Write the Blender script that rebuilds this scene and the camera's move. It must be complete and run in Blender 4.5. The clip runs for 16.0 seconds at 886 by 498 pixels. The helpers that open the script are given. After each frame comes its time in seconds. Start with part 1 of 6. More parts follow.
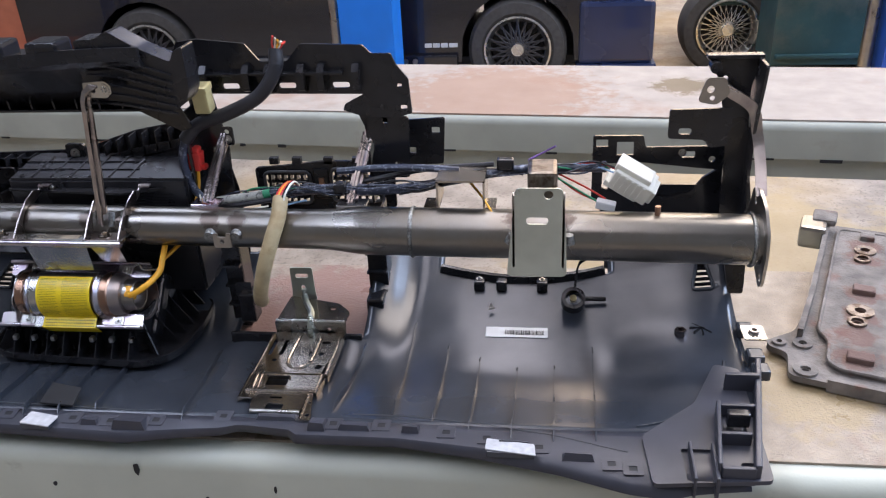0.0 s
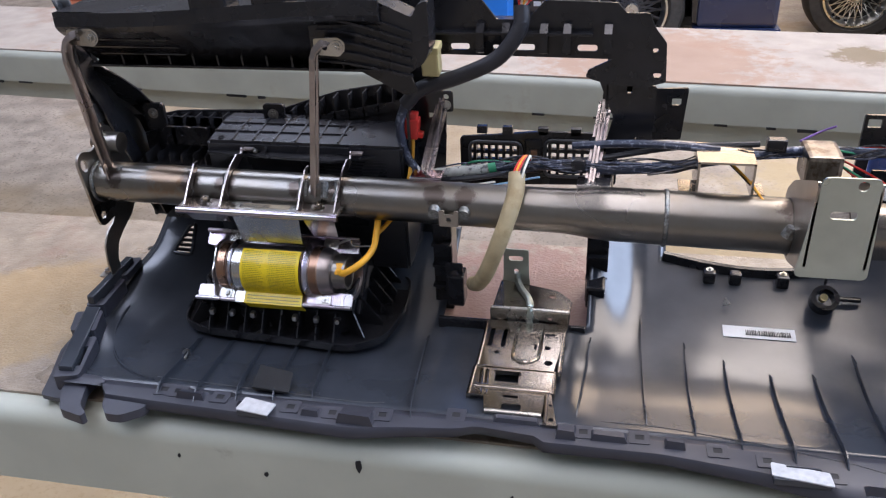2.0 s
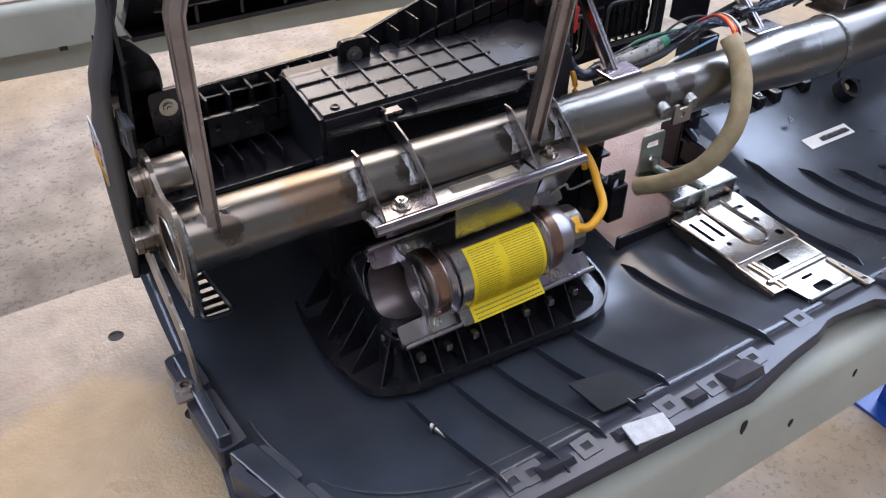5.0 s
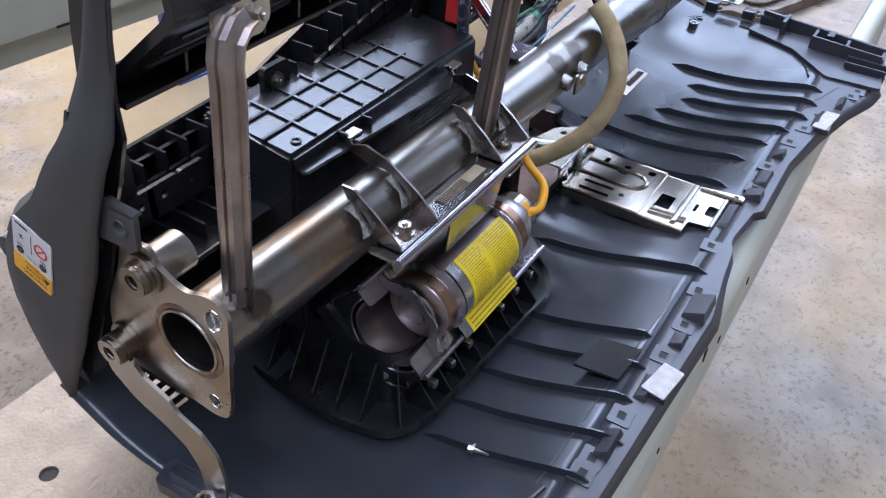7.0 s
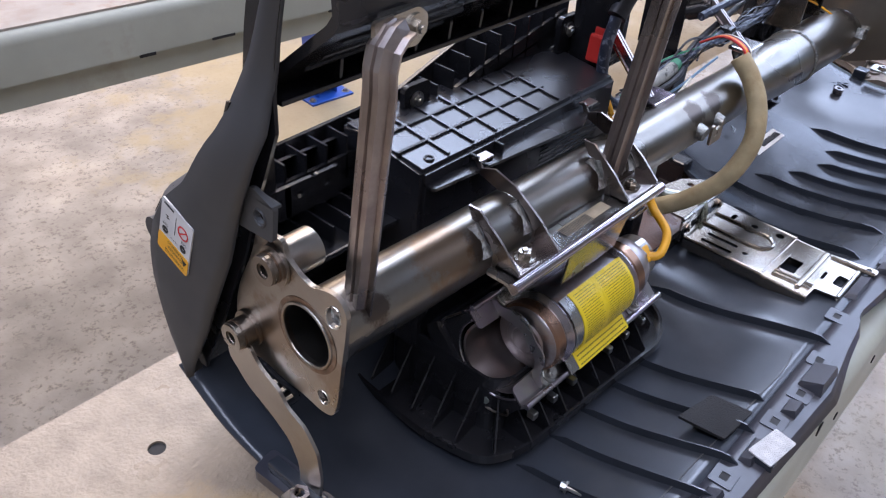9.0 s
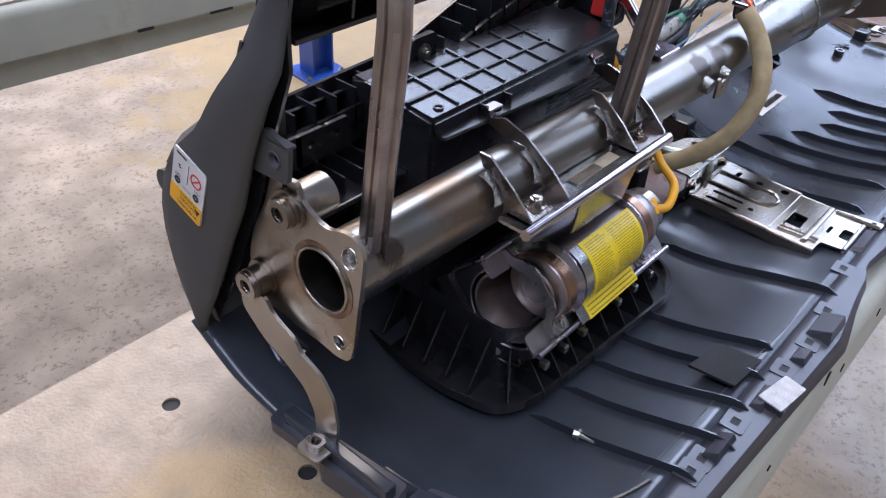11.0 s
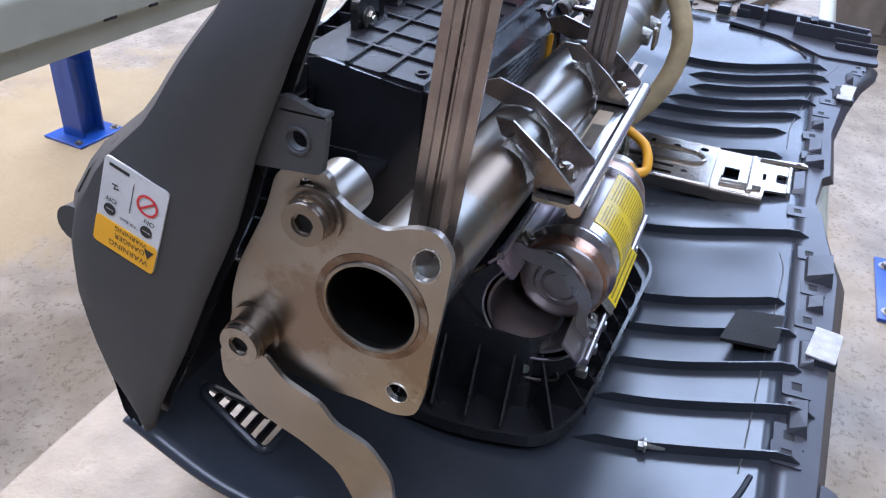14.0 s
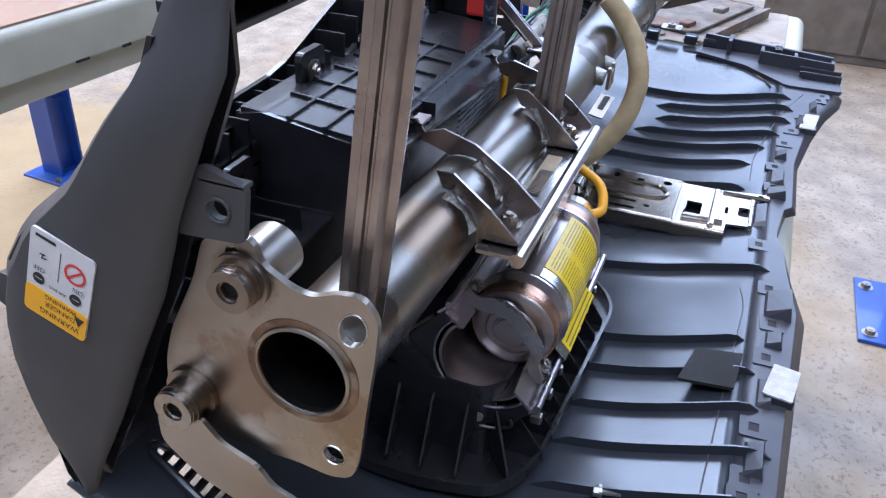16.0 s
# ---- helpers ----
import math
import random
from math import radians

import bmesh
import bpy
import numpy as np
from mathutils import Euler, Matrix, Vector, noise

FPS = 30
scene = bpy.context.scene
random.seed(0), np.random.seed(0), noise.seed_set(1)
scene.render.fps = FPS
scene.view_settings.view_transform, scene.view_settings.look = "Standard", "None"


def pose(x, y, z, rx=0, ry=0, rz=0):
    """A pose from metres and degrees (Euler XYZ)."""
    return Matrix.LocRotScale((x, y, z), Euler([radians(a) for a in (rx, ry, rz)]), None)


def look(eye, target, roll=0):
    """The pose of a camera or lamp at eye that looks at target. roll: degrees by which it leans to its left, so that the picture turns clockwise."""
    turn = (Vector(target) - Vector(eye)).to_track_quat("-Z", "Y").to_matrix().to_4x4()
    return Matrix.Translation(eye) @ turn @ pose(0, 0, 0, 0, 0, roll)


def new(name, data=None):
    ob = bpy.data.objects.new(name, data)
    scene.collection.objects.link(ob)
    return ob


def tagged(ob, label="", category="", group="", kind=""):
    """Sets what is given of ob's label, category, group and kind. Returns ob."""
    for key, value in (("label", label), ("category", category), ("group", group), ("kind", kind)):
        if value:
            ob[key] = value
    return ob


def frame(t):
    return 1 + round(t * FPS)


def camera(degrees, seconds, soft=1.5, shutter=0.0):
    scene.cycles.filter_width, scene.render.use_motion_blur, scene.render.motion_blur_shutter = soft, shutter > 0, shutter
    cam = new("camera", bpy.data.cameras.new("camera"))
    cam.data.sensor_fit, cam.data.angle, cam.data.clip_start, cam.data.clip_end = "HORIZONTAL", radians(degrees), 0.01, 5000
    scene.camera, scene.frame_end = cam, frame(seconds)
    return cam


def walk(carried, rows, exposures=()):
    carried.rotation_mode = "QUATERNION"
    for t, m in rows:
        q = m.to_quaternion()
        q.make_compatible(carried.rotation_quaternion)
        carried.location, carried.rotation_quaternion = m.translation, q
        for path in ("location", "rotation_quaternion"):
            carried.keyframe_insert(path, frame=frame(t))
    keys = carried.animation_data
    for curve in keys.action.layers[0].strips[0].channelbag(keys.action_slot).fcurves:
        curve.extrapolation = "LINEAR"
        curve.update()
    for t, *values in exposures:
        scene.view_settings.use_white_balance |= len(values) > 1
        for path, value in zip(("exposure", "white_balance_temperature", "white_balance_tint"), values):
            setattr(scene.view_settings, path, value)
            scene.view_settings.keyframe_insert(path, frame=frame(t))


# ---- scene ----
cam = camera(56.7, 16.0, 1.2)
PATH = [
    (0, (0.977, -1.083, 0.735), (0.729, 0.678, -0.181), -3.0),
    (0.5, (0.973, -1.073, 0.733), (0.626, 0.66, -0.202), -3.5),
    (1, (0.955, -1.062, 0.719), (0.565, 0.65, -0.24), -3.4),
    (1.5, (0.874, -1.033, 0.725), (0.479, 0.664, -0.258), -3.0),
    (2, (0.71, -0.996, 0.716), (0.327, 0.697, -0.279), -2.8),
    (2.5, (0.577, -0.973, 0.703), (0.299, 0.725, -0.317), -2.4),
    (3, (0.445, -0.886, 0.673), (0.302, 0.807, -0.382), -3.0),
    (3.5, (0.309, -0.756, 0.662), (0.327, 0.896, -0.465), -3.8),
    (4, (0.195, -0.683, 0.649), (0.41, 0.89, -0.568), -2.4),
    (4.5, (0.016, -0.641, 0.643), (0.552, 0.836, -0.594), -0.7),
    (7, (-0.291, -0.358, 0.629), (1.06, 0.434, -0.615), 3.2),
    (7.5, (-0.271, -0.354, 0.617), (1.067, 0.468, -0.621), 2.5),
    (8, (-0.27, -0.339, 0.62), (1.009, 0.596, -0.6), 2.5),
    (8.5, (-0.295, -0.342, 0.619), (0.944, 0.678, -0.574), 3.1),
    (9, (-0.31, -0.357, 0.62), (0.936, 0.676, -0.556), 4.5),
    (11.5, (-0.333, -0.362, 0.593), (0.902, 0.646, -0.614), 3.7),
    (12, (-0.332, -0.353, 0.593), (0.928, 0.666, -0.579), 3.4),
    (12.5, (-0.31, -0.29, 0.546), (1.081, 0.682, -0.513), 3.6),
    (13, (-0.297, -0.212, 0.504), (1.141, 0.693, -0.552), 2.5),
    (13.5, (-0.318, -0.176, 0.479), (1.164, 0.585, -0.627), 2.4),
    (14, (-0.331, -0.158, 0.472), (1.236, 0.436, -0.619), 3.6),
    (14.5, (-0.34, -0.157, 0.476), (1.275, 0.333, -0.598), 4.2),
    (15, (-0.345, -0.156, 0.482), (1.298, 0.314, -0.559), 4.3),
    (15.5, (-0.342, -0.152, 0.482), (1.309, 0.339, -0.534), 3.9),
    (16, (-0.31, -0.182, 0.489), (1.293, 0.406, -0.552), 2.6),
]
walk(cam, [(t, look(eye, target, roll)) for t, eye, target, roll in PATH],
     [(0, 0.10, 5850, 21), (3.2, 0.12, 5900, 22), (4.7, 0.18, 5900, 22), (6.8, 0.17, 5700, 21), (9.2, 0.14, 5850, 24), (11.3, 0.14, 5800, 23), (14.0, 0.36, 5550, 21), (16, 0.36, 5550, 21)])

# ---- light ----
DAY = (1.0, 0.97, 0.93)


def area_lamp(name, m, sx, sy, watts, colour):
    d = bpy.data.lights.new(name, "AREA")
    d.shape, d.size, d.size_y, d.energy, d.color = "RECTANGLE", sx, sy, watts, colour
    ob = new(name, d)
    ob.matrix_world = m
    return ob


world = bpy.data.worlds.new("world")
scene.world = world
world.use_nodes = True
sky = world.node_tree.nodes.new("ShaderNodeTexSky")
sky.sky_type, sky.sun_disc = "NISHITA", False
sky.sun_elevation, sky.sun_rotation = radians(40), radians(200)
world.node_tree.links.new(sky.outputs[0], world.node_tree.nodes["Background"].inputs[0])
world.node_tree.nodes["Background"].inputs[1].default_value = 0.12
# Unseen ceiling lamps, added for fill light and reflections on the dash.
ADDED_CEILING_LAMPS = [(-2.8, 1.6, 1.0, 12.0, 420, (0.84, 0.92, 1.0)), (0.6, 0.8, 2.0, 14.0, 230, (1.0, 0.93, 0.84)), (3.1, 2.2, 5.2, 7.6, 500, (1.0, 0.88, 0.68)), (6.0, 2.8, 2.8, 5.6, 600, (0.72, 0.86, 1.0))]
for x, wide, y, long, watts, tone in ADDED_CEILING_LAMPS:
    area_lamp("added_ceiling_lamp", look((x, y, 5.7), (x, y, 0)), wide, long, watts, tone)
# Added unseen lamp at the north wall for warm sheen on the trim.
area_lamp("north_sheen_lamp", look((4.6, 9.95, 3.65), (4.6, 0, 3.4)), 7.2, 1.4, 230, (1.0, 0.74, 0.42))
# Added unseen lamp at the east wall for cool reflections on the trim.
area_lamp("east_sheen_lamp", look((7.4, -1.0, 4.0), (0, -1.0, 3.0)), 6.4, 3.0, 280, (0.70, 0.84, 1.0))

# ---- materials ----


def mat(name, colour, rough=0.5, metal=0.0, vary=0.12, scale=30.0, bump=0.05, bump_scale=300.0, second=None, patches=0.0,
        patch_scale=6.0, patch_low=0.5, patch_high=0.62, coat=0.0, rough_vary=0.1, spread=0.0):
    m = bpy.data.materials.new(name)
    m.use_nodes = True
    nt = m.node_tree
    b = nt.nodes["Principled BSDF"]
    co = nt.nodes.new("ShaderNodeTexCoord")
    n1 = nt.nodes.new("ShaderNodeTexNoise")
    n1.inputs["Scale"].default_value, n1.inputs["Detail"].default_value = scale, 6
    nt.links.new(co.outputs["Object"], n1.inputs["Vector"])
    ramp = nt.nodes.new("ShaderNodeMapRange")
    ramp.inputs[1].default_value, ramp.inputs[2].default_value = 0.3, 0.7
    ramp.inputs[3].default_value, ramp.inputs[4].default_value = 1 - vary, 1 + vary
    nt.links.new(n1.outputs["Fac"], ramp.inputs[0])
    mul = nt.nodes.new("ShaderNodeMix")
    mul.data_type, mul.blend_type = "RGBA", "MULTIPLY"
    mul.inputs[0].default_value = 1
    mul.inputs[6].default_value = (*colour, 1)
    nt.links.new(ramp.outputs[0], mul.inputs[7])
    out = mul.outputs[2]
    if second:
        n2 = nt.nodes.new("ShaderNodeTexNoise")
        n2.inputs["Scale"].default_value, n2.inputs["Detail"].default_value, n2.inputs["Roughness"].default_value = patch_scale, 8, 0.65
        nt.links.new(co.outputs["Object"], n2.inputs["Vector"])
        r2 = nt.nodes.new("ShaderNodeMapRange")
        r2.inputs[1].default_value, r2.inputs[2].default_value, r2.inputs[4].default_value = patch_low, patch_high, patches
        nt.links.new(n2.outputs["Fac"], r2.inputs[0])
        mx = nt.nodes.new("ShaderNodeMix")
        mx.data_type = "RGBA"
        nt.links.new(r2.outputs[0], mx.inputs[0])
        nt.links.new(out, mx.inputs[6])
        mx.inputs[7].default_value = (*second, 1)
        out = mx.outputs[2]
    if spread:
        info = nt.nodes.new("ShaderNodeObjectInfo")
        r4 = nt.nodes.new("ShaderNodeMapRange")
        r4.inputs[3].default_value, r4.inputs[4].default_value = 1 - spread, 1 + spread
        nt.links.new(info.outputs["Random"], r4.inputs[0])
        m4 = nt.nodes.new("ShaderNodeMix")
        m4.data_type, m4.blend_type = "RGBA", "MULTIPLY"
        m4.inputs[0].default_value = 1
        nt.links.new(out, m4.inputs[6])
        nt.links.new(r4.outputs[0], m4.inputs[7])
        out = m4.outputs[2]
    nt.links.new(out, b.inputs["Base Color"])
    r3 = nt.nodes.new("ShaderNodeMapRange")
    r3.inputs[1].default_value, r3.inputs[2].default_value = 0.3, 0.7
    r3.inputs[3].default_value, r3.inputs[4].default_value = max(0.02, rough - rough_vary), min(1, rough + rough_vary)
    n3 = nt.nodes.new("ShaderNodeTexNoise")
    n3.inputs["Scale"].default_value, n3.inputs["Detail"].default_value = scale * 0.4, 5
    nt.links.new(co.outputs["Object"], n3.inputs["Vector"])
    nt.links.new(n3.outputs["Fac"], r3.inputs[0])
    nt.links.new(r3.outputs[0], b.inputs["Roughness"])
    b.inputs["Metallic"].default_value = metal
    b.inputs["Coat Weight"].default_value = coat
    if bump:
        nb = nt.nodes.new("ShaderNodeTexNoise")
        nb.inputs["Scale"].default_value, nb.inputs["Detail"].default_value = bump_scale, 4
        nt.links.new(co.outputs["Object"], nb.inputs["Vector"])
        bp = nt.nodes.new("ShaderNodeBump")
        bp.inputs["Strength"].default_value, bp.inputs["Distance"].default_value = bump, 0.002
        nt.links.new(nb.outputs["Fac"], bp.inputs["Height"])
        nt.links.new(bp.outputs[0], b.inputs["Normal"])
    return m


M_SKIN = mat("black_trim_plastic", (0.034, 0.039, 0.048), 0.21, vary=0.2, scale=14, bump=0.010, bump_scale=900, rough_vary=0.05)
M_LIP = mat("grey_violet_trim_plastic", (0.042, 0.043, 0.054), 0.36, vary=0.15, scale=20, bump=0.02, bump_scale=900)
M_BLACK = mat("black_moulded_plastic", (0.014, 0.014, 0.016), 0.22, vary=0.2, bump=0.012, bump_scale=700)
M_GREY = mat("dark_grey_grained_plastic", (0.05, 0.051, 0.053), 0.58, vary=0.06, bump=0.05, bump_scale=1800)
M_TUBE = mat("raw_steel_tube", (0.26, 0.248, 0.225), 0.30, metal=1, vary=0.14, scale=9, bump=0.05, bump_scale=200,
             second=(0.15, 0.11, 0.065), patches=0.45, patch_scale=9, patch_low=0.44, patch_high=0.68, rough_vary=0.09)
M_STEEL = mat("raw_steel_plate", (0.36, 0.335, 0.30), 0.34, metal=1, vary=0.12, scale=20, bump=0.05,
              second=(0.30, 0.20, 0.12), patches=0.4, patch_scale=18, patch_low=0.55, patch_high=0.8)
M_BROWN = mat("heat_stained_steel", (0.40, 0.355, 0.33), 0.29, metal=1, vary=0.2, scale=30, bump=0.05,
              second=(0.20, 0.16, 0.18), patches=0.5, patch_scale=10)
M_ZINC = mat("zinc_plated_steel", (0.50, 0.50, 0.48), 0.27, metal=1, vary=0.2, scale=25, bump=0.05,
             second=(0.40, 0.33, 0.22), patches=0.7, patch_scale=12, patch_low=0.45, patch_high=0.7)
M_IRID = mat("yellow_passivated_steel", (0.47, 0.46, 0.44), 0.24, metal=1, vary=0.15, scale=15, bump=0.03,
             second=(0.42, 0.31, 0.42), patches=0.7, patch_scale=14, patch_low=0.42, patch_high=0.62)
M_COPPER = mat("copper_toned_steel", (0.36, 0.22, 0.15), 0.3, metal=1, vary=0.2)
M_WELD = mat("weld_bead", (0.30, 0.31, 0.30), 0.4, metal=1, vary=0.4, scale=200, bump=0.6, bump_scale=500, second=(0.12, 0.09, 0.07), patches=0.6, patch_scale=90)
M_ALU = mat("greenish_coated_steel", (0.46, 0.50, 0.44), 0.35, metal=0.75, vary=0.1, scale=20, bump=0.04)
M_YELLOW = mat("yellow_label_film", (0.82, 0.62, 0.004), 0.36, vary=0.08, scale=40, bump=0.45, bump_scale=120, coat=0.15)
M_INK = mat("label_ink", (0.20, 0.155, 0.01), 0.5, vary=0.05, bump=0)
M_WHITE = mat("white_paper", (0.62, 0.62, 0.61), 0.7, vary=0.06, scale=60, bump=0.2, bump_scale=500)
M_AMBER = mat("amber_label", (0.85, 0.42, 0.01), 0.4, vary=0.04, bump=0)
M_RED = mat("red_plastic", (0.62, 0.035, 0.025), 0.4, vary=0.1)
M_REDINK = mat("red_ink", (0.60, 0.04, 0.04), 0.5, bump=0)
M_BLACKINK = mat("black_ink", (0.02, 0.02, 0.02), 0.5, bump=0)
M_WIREY = mat("yellow_wire", (0.85, 0.42, 0.02), 0.4, vary=0.1)
M_CREAM = mat("cream_connector_plastic", (0.74, 0.72, 0.62), 0.45, vary=0.08)
M_BEIGE = mat("beige_connector_plastic", (0.55, 0.47, 0.22), 0.45, vary=0.1)
M_HOSE = mat("yellowed_foam_sleeve", (0.44, 0.355, 0.20), 0.55, vary=0.18, scale=40, bump=0.25, bump_scale=250, second=(0.30, 0.20, 0.08), patches=0.5, patch_scale=22)
M_RUBBER = mat("dark_loom_sleeve", (0.022, 0.022, 0.026), 0.5, vary=0.2, bump=0.3, bump_scale=300)
# Pale patches paint glints onto the blue-black loom tape.
M_TAPE = mat("glint_speckled_loom_tape", (0.030, 0.038, 0.065), 0.35, vary=0.4, scale=60, bump=0.5, bump_scale=150, second=(0.28, 0.31, 0.38), patches=0.7, patch_scale=120, patch_low=0.55, patch_high=0.62)
M_BENCH = mat("worn_green_grey_paint", (0.37, 0.39, 0.33), 0.42, vary=0.08, scale=6, bump=0.2, bump_scale=160,
              second=(0.52, 0.48, 0.38), patches=0.7, patch_scale=2.6, patch_low=0.48, patch_high=0.66, rough_vary=0.12)
M_FARTOP = mat("dusty_worn_bench_paint", (0.315, 0.272, 0.228), 0.75, vary=0.12, scale=14, bump=0.2, bump_scale=200,
               second=(0.24, 0.12, 0.07), patches=0.8, patch_scale=2.2, patch_low=0.53, patch_high=0.70)
M_BENCHTOP = mat("worn_cream_bench_paint", (0.285, 0.230, 0.168), 0.36, vary=0.24, scale=26, bump=0.7, bump_scale=240,
                 second=(0.22, 0.12, 0.085), patches=0.75, patch_scale=3.1, patch_low=0.58, patch_high=0.68, rough_vary=0.12)
M_FACE = mat("green_grey_bench_paint", (0.46, 0.475, 0.39), 0.45, vary=0.07, scale=8, bump=0.12, bump_scale=120,
             second=(0.22, 0.20, 0.15), patches=0.5, patch_scale=9, patch_low=0.66, patch_high=0.75)
# Darker copy of M_FACE; weaker light on the far bench put into its paint.
M_FARFACE = mat("darkened_green_grey_bench_paint", (0.33, 0.34, 0.285), 0.55, vary=0.1, scale=7, bump=0.12, bump_scale=120, second=(0.22, 0.19, 0.14), patches=0.5, patch_scale=6, patch_low=0.6, patch_high=0.75)
M_BLUE = mat("blue_gloss_paint", (0.018, 0.075, 0.36), 0.35, vary=0.12, scale=10, bump=0.05, coat=0.3)
M_LIFT = mat("bright_blue_lift_paint", (0.01, 0.16, 0.62), 0.4, vary=0.08, scale=5, bump=0.04)
M_CARBLACK = mat("black_car_paint", (0.008, 0.008, 0.011), 0.25, vary=0.2, scale=3, bump=0.02, coat=0.6)
M_CARNAVY = mat("navy_car_paint", (0.012, 0.02, 0.06), 0.3, vary=0.2, scale=3, bump=0.02, coat=0.5)
M_CARTEAL = mat("dusty_dark_teal_car_paint", (0.022, 0.065, 0.070), 0.5, vary=0.25, scale=4, bump=0.04, second=(0.12, 0.12, 0.10), patches=0.35, patch_scale=3)
M_TYRE = mat("worn_tyre_rubber", (0.045, 0.042, 0.038), 0.8, vary=0.2, bump=0.3, bump_scale=120)
M_RIM = mat("polished_alloy", (0.62, 0.60, 0.56), 0.3, metal=1, vary=0.1)
M_RIMDARK = mat("dark_lattice_alloy", (0.06, 0.06, 0.065), 0.4, metal=0.6, vary=0.2)
M_TAN = mat("tan_brown_vinyl", (0.36, 0.12, 0.06), 0.5, vary=0.12, scale=12, bump=0.15)
M_CEIL = mat("dark_sheet_ceiling", (0.13, 0.125, 0.12), 0.8, vary=0.15, scale=1.5, bump=0.1, bump_scale=20)
M_WALL = mat("painted_block_wall", (0.26, 0.255, 0.24), 0.8, vary=0.12, scale=2, bump=0.2, bump_scale=60)
M_CABINET = mat("grey_brown_enamel", (0.155, 0.135, 0.115), 0.6, vary=0.25, scale=9, bump=0.1, second=(0.10, 0.08, 0.06), patches=0.5, patch_scale=5)
M_LID = mat("satin_black_lid_plastic", (0.018, 0.018, 0.021), 0.27, vary=0.2, bump=0.008, bump_scale=900, rough_vary=0.04)
M_TRAY = mat("dirty_cast_aluminium", (0.18, 0.16, 0.14), 0.78, metal=0.2, vary=0.4, scale=25, bump=0.8, bump_scale=180,
             second=(0.20, 0.09, 0.06), patches=0.8, patch_scale=9, patch_low=0.55, patch_high=0.66)
M_BRACKET = mat("brownish_plated_steel", (0.40, 0.365, 0.32), 0.20, metal=1, vary=0.16, scale=22, bump=0.05,
                second=(0.40, 0.32, 0.24), patches=0.7, patch_scale=12, patch_low=0.46, patch_high=0.68)
M_BUSH = mat("oily_dark_steel", (0.24, 0.21, 0.18), 0.36, metal=1, vary=0.3, scale=60, bump=0.08, second=(0.10, 0.065, 0.04), patches=0.8, patch_scale=70, patch_low=0.48, patch_high=0.6)
M_TROUGH = mat("mauve_tinted_steel", (0.40, 0.36, 0.35), 0.38, metal=1, vary=0.2, scale=20, bump=0.03, second=(0.36, 0.20, 0.13), patches=0.8, patch_scale=16)
M_FOAM = mat("black_foam", (0.014, 0.014, 0.015), 0.85, vary=0.2, bump=0.4, bump_scale=500)
M_KRAFT = mat("grubby_paper_strip", (0.36, 0.30, 0.21), 0.6, vary=0.15, scale=80, bump=0.1)
M_FELT = mat("grey_white_felt", (0.50, 0.50, 0.50), 0.95, vary=0.15, scale=120, bump=0.6, bump_scale=700)
# Near-black for the shade in holes; also paint chips, brake discs, floor pan.
M_DARK = mat("shade_and_chip_black", (0.008, 0.008, 0.009), 0.7, bump=0)


def concrete():
    m = mat("worn_concrete", (0.295, 0.25, 0.20), 0.55, vary=0.30, scale=7, bump=0.5, bump_scale=60,
            second=(0.15, 0.12, 0.09), patches=0.85, patch_scale=70, patch_low=0.53, patch_high=0.64, rough_vary=0.16)
    nt = m.node_tree
    b = nt.nodes["Principled BSDF"]
    src = b.inputs["Base Color"].links[0].from_socket
    co = nt.nodes.new("ShaderNodeTexCoord")
    n = nt.nodes.new("ShaderNodeTexNoise")
    n.inputs["Scale"].default_value, n.inputs["Detail"].default_value = 0.7, 5
    nt.links.new(co.outputs["Object"], n.inputs["Vector"])
    r = nt.nodes.new("ShaderNodeMapRange")
    r.inputs[1].default_value, r.inputs[2].default_value, r.inputs[4].default_value = 0.46, 0.62, 0.65
    nt.links.new(n.outputs["Fac"], r.inputs[0])
    mx = nt.nodes.new("ShaderNodeMix")
    mx.data_type = "RGBA"
    nt.links.new(r.outputs[0], mx.inputs[0])
    nt.links.new(src, mx.inputs[6])
    mx.inputs[7].default_value = (0.36, 0.25, 0.11, 1)
    nt.links.new(mx.outputs[2], b.inputs["Base Color"])
    return m


M_FLOOR = concrete()


def waves(m, scale, height):
    """Shallow unevenness of a moulded or painted sheet."""
    nt = m.node_tree
    b = nt.nodes["Principled BSDF"]
    fine = b.inputs["Normal"].links[0].from_node
    co = nt.nodes.new("ShaderNodeTexCoord")
    n = nt.nodes.new("ShaderNodeTexNoise")
    n.inputs["Scale"].default_value, n.inputs["Detail"].default_value = scale, 1.5
    nt.links.new(co.outputs["Object"], n.inputs["Vector"])
    bp = nt.nodes.new("ShaderNodeBump")
    bp.inputs["Strength"].default_value, bp.inputs["Distance"].default_value = 1.0, height
    nt.links.new(n.outputs["Fac"], bp.inputs["Height"])
    nt.links.new(bp.outputs[0], fine.inputs["Normal"])


waves(M_SKIN, 5.0, 0.005)
waves(M_BENCHTOP, 90.0, 0.0010)
waves(M_TUBE, 16.0, 0.0006)
waves(M_BLACK, 14.0, 0.0016)
waves(M_FACE, 6.0, 0.004)


